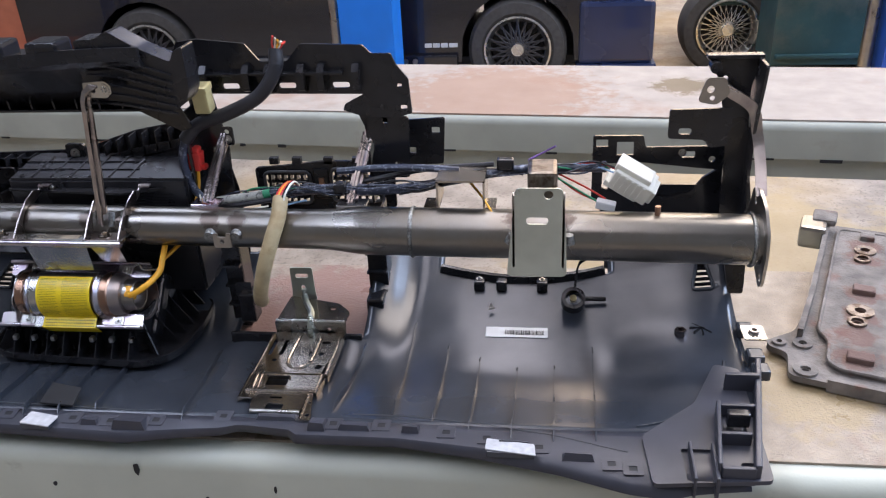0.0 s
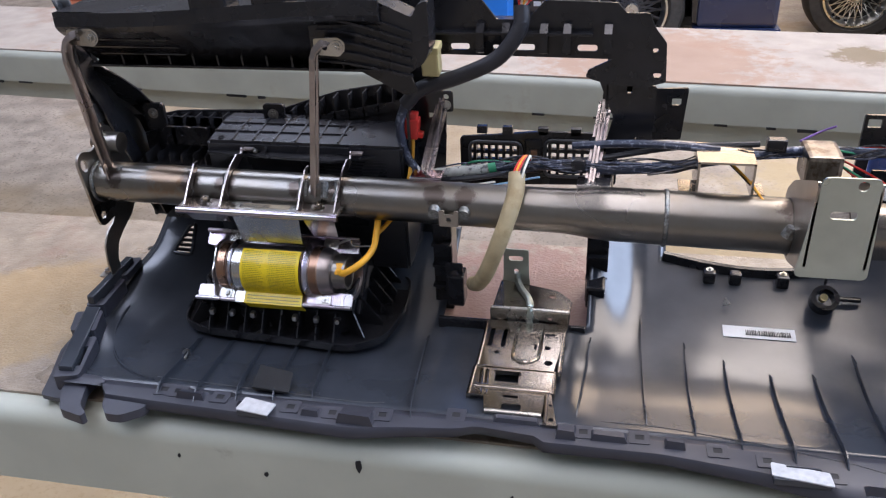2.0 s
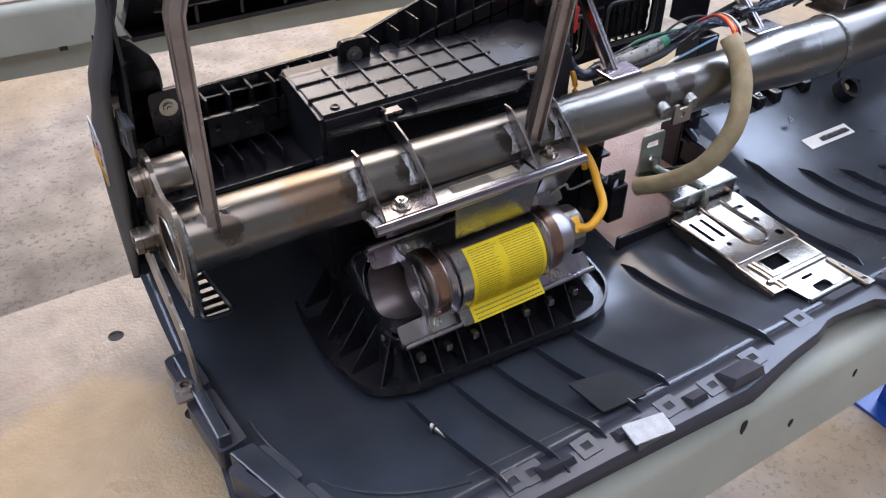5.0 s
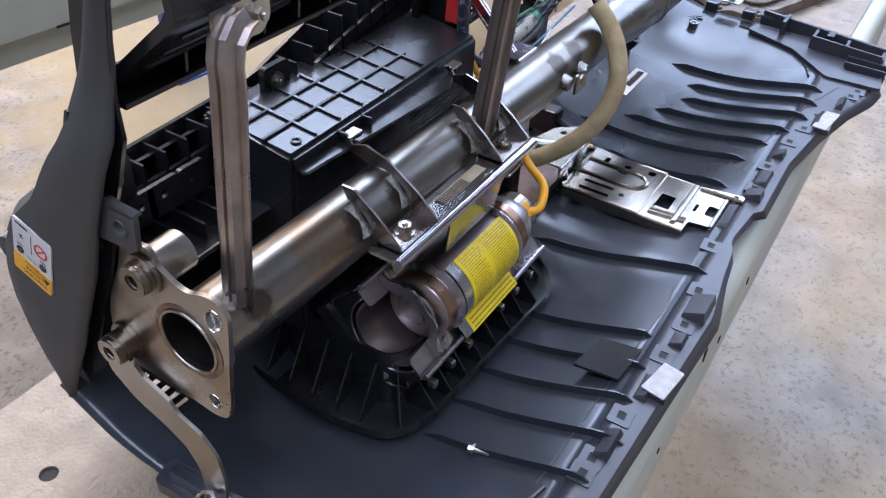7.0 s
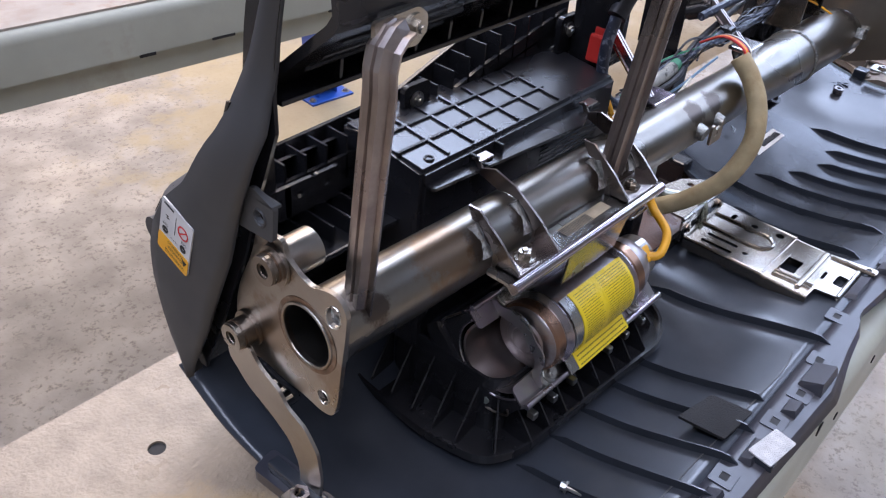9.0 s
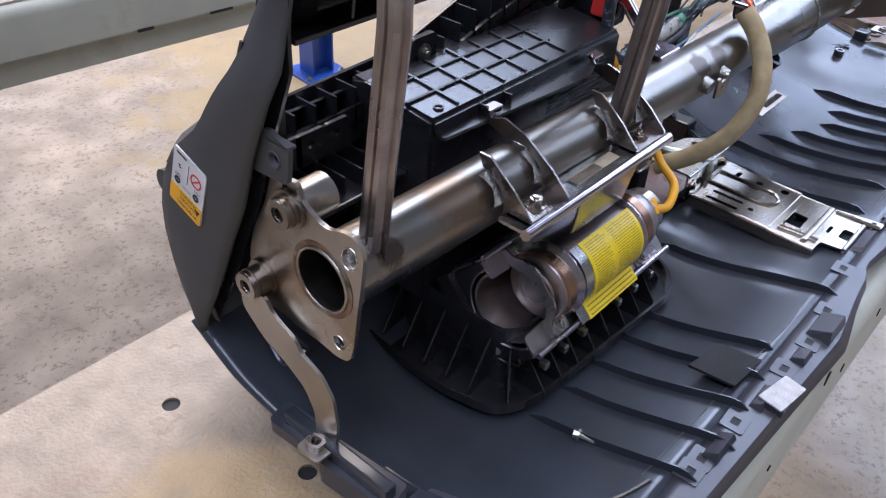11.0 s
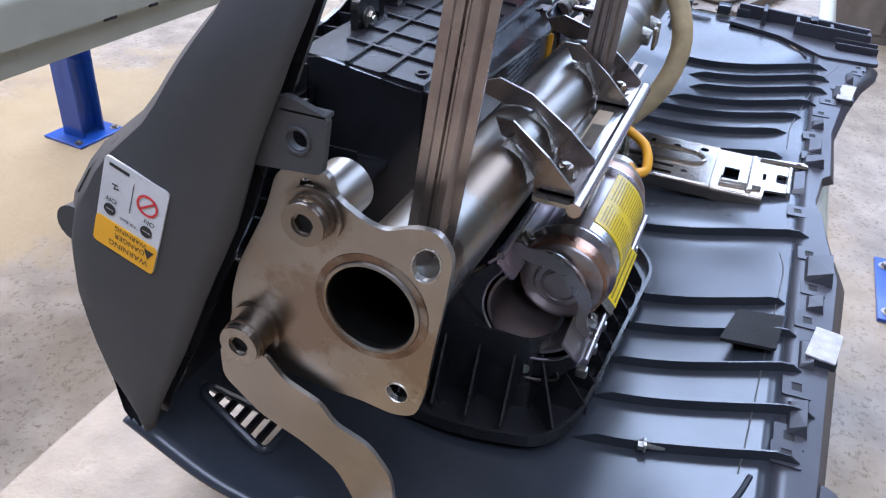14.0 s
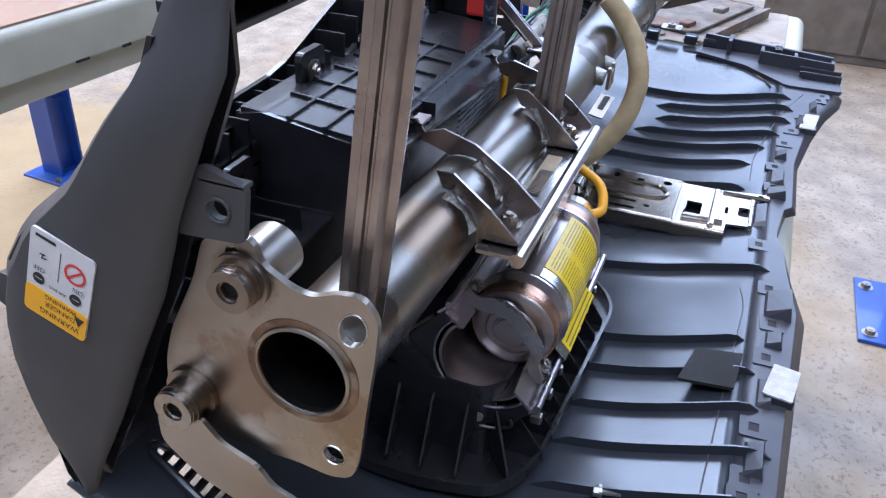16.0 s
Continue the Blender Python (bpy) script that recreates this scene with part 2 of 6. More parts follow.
def stain(m, centre, radius, colour, scale=14.0, strength=0.9):
    """A worn or rusty patch with ragged edges."""
    nt = m.node_tree
    b = nt.nodes["Principled BSDF"]
    src = b.inputs["Base Color"].links[0].from_socket
    co = nt.nodes.new("ShaderNodeTexCoord")
    d = nt.nodes.new("ShaderNodeVectorMath")
    d.operation = "DISTANCE"
    d.inputs[1].default_value = centre
    nt.links.new(co.outputs["Object"], d.inputs[0])
    n = nt.nodes.new("ShaderNodeTexNoise")
    n.inputs["Scale"].default_value, n.inputs["Detail"].default_value, n.inputs["Roughness"].default_value = scale, 8, 0.7
    nt.links.new(co.outputs["Object"], n.inputs["Vector"])
    k = nt.nodes.new("ShaderNodeMath")
    k.operation, k.inputs[1].default_value = "MULTIPLY", radius * 2.2
    nt.links.new(n.outputs["Fac"], k.inputs[0])
    e = nt.nodes.new("ShaderNodeMath")
    e.operation = "SUBTRACT"
    nt.links.new(k.outputs[0], e.inputs[0])
    nt.links.new(d.outputs["Value"], e.inputs[1])
    r = nt.nodes.new("ShaderNodeMapRange")
    r.inputs[1].default_value, r.inputs[2].default_value, r.inputs[4].default_value = 0, radius * 0.35, strength
    nt.links.new(e.outputs[0], r.inputs[0])
    mx = nt.nodes.new("ShaderNodeMix")
    mx.data_type = "RGBA"
    nt.links.new(r.outputs[0], mx.inputs[0])
    nt.links.new(src, mx.inputs[6])
    mx.inputs[7].default_value = (*colour, 1)
    nt.links.new(mx.outputs[2], b.inputs["Base Color"])


stain(M_BENCHTOP, (0.60, 0.10, 0), 0.17, (0.24, 0.13, 0.10), 34, 0.85)
for wx in (0.010, 0.125, 0.183, 0.292, 0.348, 0.486, 0.526, 0.93, 1.005):
    stain(M_TUBE, (wx, -0.035, 0.235), 0.015, (0.075, 0.055, 0.045), 60, 0.8)
stain(M_STEEL, (-0.04, 0.03, 0.20), 0.030, (0.24, 0.18, 0.13), 45, 0.7)
stain(M_STEEL, (-0.04, -0.04, 0.19), 0.022, (0.22, 0.16, 0.11), 60, 0.6)
stain(M_STEEL, (-0.036, 0.022, 0.2655), 0.019, (0.20, 0.15, 0.11), 60, 0.45)
stain(M_STEEL, (-0.036, 0.0615, 0.1815), 0.019, (0.20, 0.15, 0.11), 60, 0.45)
stain(M_TUBE, (0.09, -0.03, 0.24), 0.03, (0.24, 0.13, 0.05), 50, 0.5)
stain(M_BENCHTOP, (-0.18, -0.06, 0), 0.16, (0.40, 0.27, 0.11), 9, 0.55)
stain(M_BENCHTOP, (1.35, -0.10, 0), 0.10, (0.30, 0.22, 0.10), 20, 0.7)
stain(M_FARTOP, (0.30, 0.20, 0), 0.33, (0.27, 0.15, 0.09), 22, 0.65)
stain(M_FARTOP, (0.86, 0.32, 0), 0.09, (0.14, 0.10, 0.05), 25)
stain(M_FARTOP, (-1.3, 0.20, 0), 0.30, (0.27, 0.15, 0.09), 22, 0.65)
for sy in (0.06, 0.13, 0.19, 0.26, 0.39, 0.44):
    stain(M_TRAY, (0.082, sy, 0.017), 0.030, (0.15, 0.075, 0.055), 45, 0.7)
stain(M_FLOOR, (0.9, 5.1, -0.85), 1.0, (0.20, 0.12, 0.05), 3)
stain(M_FLOOR, (1.7, 1.9, -0.85), 0.8, (0.33, 0.25, 0.13), 4, 0.8)
stain(M_FLOOR, (2.0, 3.6, -0.85), 0.7, (0.42, 0.26, 0.06), 4, 0.7)

# ---- mesh helpers ----
ROT_YZ = Matrix(((0, 0, 1, 0), (1, 0, 0, 0), (0, 1, 0, 0), (0, 0, 0, 1)))   # plate drawn in (y, z), thick along x
ROT_XZ = Matrix(((1, 0, 0, 0), (0, 0, 1, 0), (0, 1, 0, 0), (0, 0, 0, 1)))   # plate drawn in (x, z), thick along y


def part(name, bm, material, parent=None, label="", smooth=False):
    bmesh.ops.recalc_face_normals(bm, faces=bm.faces)
    me = bpy.data.meshes.new(name)
    bm.to_mesh(me)
    bm.free()
    me.materials.append(material)
    if smooth:
        me.polygons.foreach_set("use_smooth", [True] * len(me.polygons))
        me.set_sharp_from_angle(angle=radians(38))
    ob = new(name, me)
    if parent:
        ob.parent = parent
    if label:
        ob["label"] = label
    return ob


def thing(name, label, category, group="", kind="", at=(0, 0, 0)):
    ob = new(name)
    ob.empty_display_size = 0.02
    ob.location = at
    return tagged(ob, label, category, group, kind)


def bx(bm, lo, hi, bevel=0.0, m=None):
    """A box from corner to corner."""
    c, s = (Vector(lo) + Vector(hi)) / 2, Vector(hi) - Vector(lo)
    r = bmesh.ops.create_cube(bm, size=1, matrix=Matrix.Translation(c) @ Matrix.Diagonal((*s, 1)))
    v = r["verts"]
    if bevel:
        e = list({e for x in v for e in x.link_edges})
        v = bmesh.ops.bevel(bm, geom=e, offset=bevel, segments=2, affect="EDGES", profile=0.6)["verts"]
    if m:
        bmesh.ops.transform(bm, matrix=m, verts=v)
    return bm


def box(lo, hi, bevel=0.0, m=None):
    return bx(bmesh.new(), lo, hi, bevel, m)


def cy(bm, p0, p1, r0, r1=None, seg=20, caps=True):
    p0, p1 = Vector(p0), Vector(p1)
    d = p1 - p0
    m = Matrix.Translation((p0 + p1) / 2) @ d.to_track_quat("Z", "Y").to_matrix().to_4x4()
    bmesh.ops.create_cone(bm, cap_ends=caps, segments=seg, radius1=r0, radius2=r0 if r1 is None else r1, depth=d.length, matrix=m)
    return bm


def cyl(p0, p1, r0, r1=None, seg=20, caps=True):
    return cy(bmesh.new(), p0, p1, r0, r1, seg, caps)


def circle(cx, cy_, r, n=18, ry=None, turn=0.0):
    ry = ry or r
    return [(cx + r * math.cos(a) * math.cos(turn) - ry * math.sin(a) * math.sin(turn),
             cy_ + r * math.cos(a) * math.sin(turn) + ry * math.sin(a) * math.cos(turn)) for a in (2 * math.pi * i / n for i in range(n))]


def rounded(pts, r, n=4):
    """A polygon with rounded corners."""
    out, k = [], len(pts)
    for i in range(k):
        a, b, c = Vector(pts[i - 1]), Vector(pts[i]), Vector(pts[(i + 1) % k])
        d = min(r, (a - b).length * 0.45, (c - b).length * 0.45)
        p, q = b + (a - b).normalized() * d, b + (c - b).normalized() * d
        for j in range(n + 1):
            t = j / n
            out.append(tuple((1 - t) ** 2 * p + 2 * t * (1 - t) * b + t * t * q))
    return out


def rect(x0, y0, x1, y1):
    return [(x0, y0), (x1, y0), (x1, y1), (x0, y1)]


def plate(outline, holes, thick, m, bm=None):
    """A flat plate with holes through it: drawn in the plane, thick along the third axis, then laid by m."""
    own = bm is None
    work = bmesh.new()
    for loop in [outline, *holes]:
        vs = [work.verts.new((p[0], p[1], 0)) for p in loop]
        for i in range(len(vs)):
            work.edges.new((vs[i - 1], vs[i]))
    bmesh.ops.triangle_fill(work, edges=work.edges[:], use_beauty=True, use_dissolve=False)
    r = bmesh.ops.extrude_face_region(work, geom=work.faces[:])
    bmesh.ops.translate(work, vec=(0, 0, thick), verts=[g for g in r["geom"] if isinstance(g, bmesh.types.BMVert)])
    bmesh.ops.transform(work, matrix=m, verts=work.verts[:])
    if own:
        return work
    me = bpy.data.meshes.new("join")
    work.to_mesh(me)
    work.free()
    bm.from_mesh(me)
    bpy.data.meshes.remove(me)
    return bm


def smooth_path(pts, per=8):
    """A rounded line through the points."""
    p = [Vector(q) for q in pts]
    p = [2 * p[0] - p[1], *p, 2 * p[-1] - p[-2]]
    out = []
    for i in range(1, len(p) - 2):
        for j in range(per):
            t = j / per
            out.append(0.5 * (2 * p[i] + (p[i + 1] - p[i - 1]) * t + (2 * p[i - 1] - 5 * p[i] + 4 * p[i + 1] - p[i + 2]) * t * t
                              + (3 * p[i] - p[i - 1] - 3 * p[i + 1] + p[i + 2]) * t ** 3))
    return out + [p[-2]]


def sweep(path, section, up=(0, 0, 1), bm=None, scales=None):
    """A closed section, drawn in (side, up), carried along a path."""
    bm = bm or bmesh.new()
    rings = []
    for i, p in enumerate(path):
        d = (path[min(i + 1, len(path) - 1)] - path[max(i - 1, 0)]).normalized()
        side = d.cross(Vector(up))
        side = side.normalized() if side.length > 1e-4 else Vector((1, 0, 0))
        top = side.cross(d)
        k = scales[i] if scales else 1
        rings.append([bm.verts.new(p + side * (a * k) + top * (b * k)) for a, b in section])
    n = len(section)
    for a, b in zip(rings, rings[1:]):
        for i in range(n):
            bm.faces.new((a[i - 1], a[i], b[i], b[i - 1]))
    bm.faces.new(rings[0])
    bm.faces.new(rings[-1][::-1])
    return bm


def hose(pts, r, seg=10, per=8, scales=None, up=(0.13, 0.21, 1), bm=None):
    path = smooth_path(pts, per)
    return sweep(path, circle(0, 0, r, seg), up, bm, scales)


def hexbolt(at, axis, r=0.006, h=0.004, washer=True):
    """A hexagon head on a washer with a stub of thread."""
    a, d = Vector(at), Vector(axis).normalized()
    bm = bmesh.new()
    if washer:
        cy(bm, a, a + d * 0.0015, r * 1.55, seg=18)
    cy(bm, a + d * 0.0012, a + d * (0.0012 + h), r, r * 0.94, seg=6)
    cy(bm, a + d * (0.001 + h), a + d * (0.003 + h), r * 0.5, r * 0.42, seg=10)
    return bm


def lerp_table(x, table):
    return float(np.interp(x, [r[0] for r in table], [r[1] for r in table]))


def text_mesh(body, size, m, material, name, parent):
    cu = bpy.data.curves.new("words", "FONT")
    cu.body, cu.size, cu.align_x, cu.align_y = body, size, "CENTER", "CENTER"
    cu.resolution_u = 3
    tmp = bpy.data.objects.new("words", cu)
    me = bpy.data.meshes.new_from_object(tmp)
    bpy.data.objects.remove(tmp)
    me.transform(m)
    me.materials.append(material)
    ob = new(name, me)
    ob.parent = parent
    return ob

# ---- the workshop ----
FLOOR = -0.85
tagged(part("floor", box((-7, -7, FLOOR - 0.15), (11, 10, FLOOR)), M_FLOOR), "worn tan-grey concrete workshop floor with stains", "floor", kind="structure")
for nm, lo, hi in (("wall_west", (-7.2, -7, FLOOR), (-7, 10, 5.95)),
                   ("wall_south", (-7, -7.2, FLOOR), (7.5, -7, 5.95))):
    tagged(part(nm, box(lo, hi), M_WALL), "grey painted workshop wall", "wall", kind="structure")
# Unseen north wall, opened behind the added warm lamp.
bm = bmesh.new()
bx(bm, (-7, 10, FLOOR), (11, 10.2, 2.9)), bx(bm, (-7, 10, 4.4), (11, 10.2, 5.95)), bx(bm, (-7, 10, 2.9), (0.95, 10.2, 4.4)), bx(bm, (8.25, 10, 2.9), (11, 10.2, 4.4))
tagged(part("wall_north", bm, M_WALL), "unseen grey painted workshop wall with a long opening behind an added lamp", "wall", kind="structure")
# Unseen east wall, opened behind the added cool lamp.
bm = bmesh.new()
bx(bm, (7.5, -7, FLOOR), (7.7, -4.3, 5.95)), bx(bm, (7.5, 2.3, FLOOR), (7.7, 10, 5.95)), bx(bm, (7.5, -4.3, 5.6), (7.7, 2.3, 5.95))
tagged(part("wall_east", bm, M_WALL), "unseen grey workshop wall with a wide opening behind an added lamp", "wall", kind="structure")
# Unseen ceiling, kept dark so the trim reflects black between added lamps.
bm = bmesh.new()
edges = [-7] + [e for x, wide, *_ in ADDED_CEILING_LAMPS for e in (x - wide / 2 - 0.05, x + wide / 2 + 0.05)] + [11]
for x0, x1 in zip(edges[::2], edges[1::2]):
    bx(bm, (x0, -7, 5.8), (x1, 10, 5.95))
for x0, x1, (_, _, y, long, *_) in zip(edges[1::2], edges[2::2], ADDED_CEILING_LAMPS):
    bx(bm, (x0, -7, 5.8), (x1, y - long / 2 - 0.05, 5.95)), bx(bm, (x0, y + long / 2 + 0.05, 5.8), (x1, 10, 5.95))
tagged(part("ceiling", bm, M_CEIL), "unseen dark grey workshop ceiling with long openings above added lamps", "ceiling", kind="structure")


def bench_deck(x0, x1, y0, y1, z, drop):
    """A folded steel deck: flat top with rounded long edges and turned-down faces."""
    pts = []
    r = 0.024
    for cx, a0 in ((y0 + r, 180), (y1 - r, 90)):
        for i in range(7):
            a = radians(a0 - i * 15)
            pts.append((cx + r * math.cos(a), z - r + r * math.sin(a)))
    pts += [(y1, z - drop), (y1 - 0.02, z - drop), (y0 + 0.02, z - drop), (y0, z - drop)]
    bm = bmesh.new()
    n = 40
    rings = [[bm.verts.new((x0 + (x1 - x0) * i / n, y, zz)) for y, zz in pts] for i in range(n + 1)]
    for a, b in zip(rings, rings[1:]):
        for i in range(len(pts)):
            bm.faces.new((a[i - 1], a[i], b[i], b[i - 1]))
    bm.faces.new(rings[0]), bm.faces.new(rings[-1])
    return bm


def bench_leg(parent, x, y, z0, z1, name="leg"):
    bm = bmesh.new()
    bx(bm, (x - 0.05, y - 0.004, z0), (x + 0.05, y + 0.004, z1))
    bx(bm, (x - 0.05, y - 0.045, z0), (x - 0.042, y + 0.045, z1))
    bx(bm, (x + 0.042, y - 0.045, z0), (x + 0.05, y + 0.045, z1))
    leg = part(name, bm, M_BLUE, parent, "blue painted steel leg")
    part("foot_plate", box((x - 0.10, y - 0.09, z0 - 0.003), (x + 0.10, y + 0.09, z0 + 0.008), 0.002), M_BLUE, leg)
    for sx in (-0.08, 0.08):
        part("bolt", hexbolt((x + sx, y - 0.06, z0 + 0.008), (0, 0, 1), 0.010, 0.009), M_STEEL, leg)


# near bench: the dash lies on it
bench = thing("workbench", "long green-grey steel workbench with worn cream top and blue legs", "workbench", at=(0, 0, FLOOR))
bench.location = (0, 0, 0)
deck = part("deck", bench_deck(-0.95, 1.72, -0.284, 0.268, 0, 0.125), M_FACE, bench, "green-grey painted folded steel deck", True)
bm = bmesh.new()
plate(rounded(rect(-0.945, -0.246, 1.715, 0.252), 0.01), [circle(-0.087, 0.154, 0.0085), circle(-0.05, 0.004, 0.0085)], 0.004, Matrix.Translation((0, 0, 0.0)), bm)
part("top_sheet", bm, M_BENCHTOP, bench, "cream worn painted top with rust-brown patches")
for x in (-0.75, 1.5):
    bench_leg(bench, x, -0.07, FLOOR, -0.12)
    bench_leg(bench, x, 0.13, FLOOR, -0.12)
# paint runs and chips on the near face
for x, z0, h, w in ((0.428, -0.016, 0.020, 0.004), (0.52, -0.07, 0.012, 0.003), (0.30, -0.055, 0.007, 0.003), (0.62, -0.045, 0.012, 0.002), (0.18, -0.04, 0.006, 0.002)):
    part("paint_chip", plate(rounded([(x - w, z0), (x + w * 0.7, z0 + 0.002), (x + w, z0 - h * 0.5), (x, z0 - h), (x - w, z0 - h * 0.6)], 0.002), [], 0.0015,
                             Matrix(((1, 0, 0, 0), (0, 0, -1, -0.2838), (0, 1, 0, 0), (0, 0, 0, 1)))), M_DARK, bench)

# far bench, turned a little
FARM = pose(0.5, 1.165, 0.0, 0, 0, -5.0)
far = thing("workbench", "long dusty steel workbench with rust-stained cream top and blue legs", "workbench")
far.matrix_world = FARM
part("deck", bench_deck(-4.2, 3.6, 0, 0.56, 0, 0.10), M_FARFACE, far, "green-grey painted folded steel deck", True)
part("top_sheet", box((-4.19, 0.018, -0.002), (3.59, 0.542, 0.004)), M_FARTOP, far, "cream worn top with rust stains")
part("lower_rail", box((-4.2, 0.03, -0.165), (3.6, 0.05, -0.10), 0.004), M_FARFACE, far)
rnd = random.Random(4)
for i in range(46):
    x = rnd.uniform(-4, 3.5)
    w = rnd.uniform(0.006, 0.03)
    part("edge_chip", box((x - w, -0.002, -0.104 - rnd.uniform(0, 0.004)), (x + w, 0.004, -0.099)), M_DARK, far)
for x, y in ((-3.6, 0.1), (-3.6, 0.46), (1.10, 0.93), (3.3, 0.1)):
    bench_leg(far, x, y, FLOOR, -0.1)
for x, y in ((1.10, 0.93),):
    part("cross_bearer", box((x - 0.02, 0.06, -0.155), (x + 0.02, y + 0.04, -0.105), 0.004), M_BLUE, far)

# blue lift column and floor stand
for cx, mt in ((-0.0375, M_LIFT), (2.90, M_BLUE)):
    lift = thing("lift_column", "bright blue steel car lift column" if mt is M_LIFT else "deep blue steel car lift column", "lift column", "columns of the car lift")
    bm = bmesh.new()
    bx(bm, (cx - 0.1525, 3.5, FLOOR), (cx + 0.1525, 3.515, 2.6)), bx(bm, (cx - 0.1525, 3.515, FLOOR), (cx - 0.1375, 3.78, 2.6)), bx(bm, (cx + 0.1375, 3.515, FLOOR), (cx + 0.1525, 3.78, 2.6))
    part("post", bm, mt, lift)
    part("base_plate", box((cx - 0.17, 3.48, FLOOR), (cx + 0.17, 3.95, FLOOR + 0.02), 0.004), mt, lift)
    part("ram", cyl((cx - 0.20, 3.62, FLOOR), (cx - 0.20, 3.62, 2.4), 0.035), M_STEEL, lift, "grey hydraulic ram", True)
stand = thing("floor_stand", "blue steel floor stand bolted to the concrete", "stand")
part("base_plate", box((1.78, -0.90, FLOOR), (2.12, -0.63, FLOOR + 0.012), 0.003), M_BLUE, stand)
for p in ((1.82, -0.66), (2.07, -0.66), (1.82, -0.87), (2.07, -0.87)):
    part("bolt", hexbolt((*p, FLOOR + 0.012), (0, 0, 1), 0.014, 0.012), M_STEEL, stand)
bm = bmesh.new()
bx(bm, (1.89, -0.83, FLOOR + 0.01), (2.01, -0.72, FLOOR + 0.75), 0.004)
part("post", bm, M_BLUE, stand)

# ---- parked cars behind the far bench ----


def ring_mesh(section, seg=48):
    """A turned form about the y axis from (radius, y) points."""
    bm = bmesh.new()
    rings = []
    for i in range(seg):
        a = 2 * math.pi * i / seg
        rings.append([bm.verts.new((r * math.cos(a), y, r * math.sin(a))) for r, y in section])
    n = len(section)
    for i in range(seg):
        for j in range(n):
            bm.faces.new((rings[i - 1][j - 1], rings[i - 1][j], rings[i][j], rings[i][j - 1]))
    return bm


def wheel(parent, x, y, z, r, wire=False):
    w = new("wheel")
    w.parent, w.location = parent, (x, y, z)
    rr = r * 0.66
    part("tyre", ring_mesh([(rr, -0.085), (rr * 1.12, -0.105), (r * 0.93, -0.10), (r, -0.07), (r, 0.07), (r * 0.93, 0.1), (rr, 0.09)]), M_TYRE, w, "worn dusty black tyre", True)
    part("rim", ring_mesh([(rr, -0.095), (rr * 1.03, -0.105), (rr * 0.97, -0.108), (rr * 0.84, -0.06), (rr * 0.84, -0.03), (rr, 0.05)]), M_RIM, w, "polished outer rim", True)
    bm = bmesh.new()
    n = 20 if not wire else 26
    for i in range(n):
        for k in (-1, 1):
            a0, a1 = 2 * math.pi * i / n, 2 * math.pi * (i + k * 2.1) / n
            cy(bm, (0.2 * rr * math.cos(a0), -0.08, 0.2 * rr * math.sin(a0)), (0.87 * rr * math.cos(a1), -0.06, 0.87 * rr * math.sin(a1)), 0.007 if not wire else 0.003, seg=6)
    part("lattice", bm, M_RIMDARK if not wire else M_RIM, w)
    part("hub_cap", cyl((0, -0.105, 0), (0, -0.06, 0), 0.19 * rr, 0.24 * rr), M_RIM, w, "", True)
    part("brake_disc", cyl((0, -0.02, 0), (0, 0.0, 0), 0.8 * rr, seg=32), M_DARK, w)
    return w


car = thing("car", "black two-door car with lattice alloy wheels parked on the floor", "car")
YC = 4.09
sill = FLOOR + 0.24


def car_side(x0, x1, arches, base, top, r, y):
    """The side of a car, with wheel arches cut from its lower edge."""
    pts = [(x0, top), (x0, base)]
    for ax in arches:
        for i in range(13):
            a = math.pi * (1 - i / 12)
            zz = base + max(0, (FLOOR + 0.31 - base) + r * math.sin(a)) if i not in (0, 12) else base
            pts.append((ax + r * math.cos(a), zz))
    pts += [(x1, base), (x1, top)]
    return plate(pts, [], 1.55, Matrix(((1, 0, 0, 0), (0, 0, 1, y), (0, 1, 0, 0), (0, 0, 0, 1))))


part("body", car_side(-2.5, 1.55, (-1.64, 0.787), sill, FLOOR + 0.72, 0.355, YC), M_CARBLACK, car, "glossy black lower body")
part("roof", box((-1.9, YC + 0.2, FLOOR + 0.72), (0.7, YC + 1.35, FLOOR + 1.30), 0.08), M_CARBLACK, car)
part("side_skirt", box((-1.26, YC - 0.045, sill - 0.05), (0.41, YC, sill + 0.055), 0.012), M_CARBLACK, car)
part("bumper", box((1.165, YC - 0.03, FLOOR + 0.22), (1.62, YC + 1.5, FLOOR + 0.60), 0.03), M_CARNAVY, car, "deep navy bumper")
part("spoiler_lip", box((1.15, YC - 0.05, FLOOR + 0.185), (1.64, YC + 1.5, FLOOR + 0.222), 0.012), M_CARNAVY, car)
part("floor_pan", box((-2.4, YC + 0.1, FLOOR + 0.20), (1.45, YC + 1.5, FLOOR + 0.25)), M_DARK, car)
for ax in (-1.64, 0.787):
    wheel(car, ax, YC + 0.10, FLOOR + 0.31, 0.31)
    wheel(car, ax, YC + 1.42, FLOOR + 0.31, 0.31)
bm = bmesh.new()
for i, w in enumerate((0.045, 0.045, 0.045, 0.055)):
    x = 0.20 + i * 0.052
    bx(bm, (x, YC - 0.004, FLOOR + 0.335), (x + w, YC + 0.002, FLOOR + 0.362), 0.002)
part("badge", bm, M_WHITE, car, "pale model badge on the lower door")
for x in (0.08, -0.03, 0.14):
    part("skirt_screw", cyl((x, YC - 0.052, sill + 0.02), (x, YC - 0.04, sill + 0.02), 0.017), M_STEEL, car)

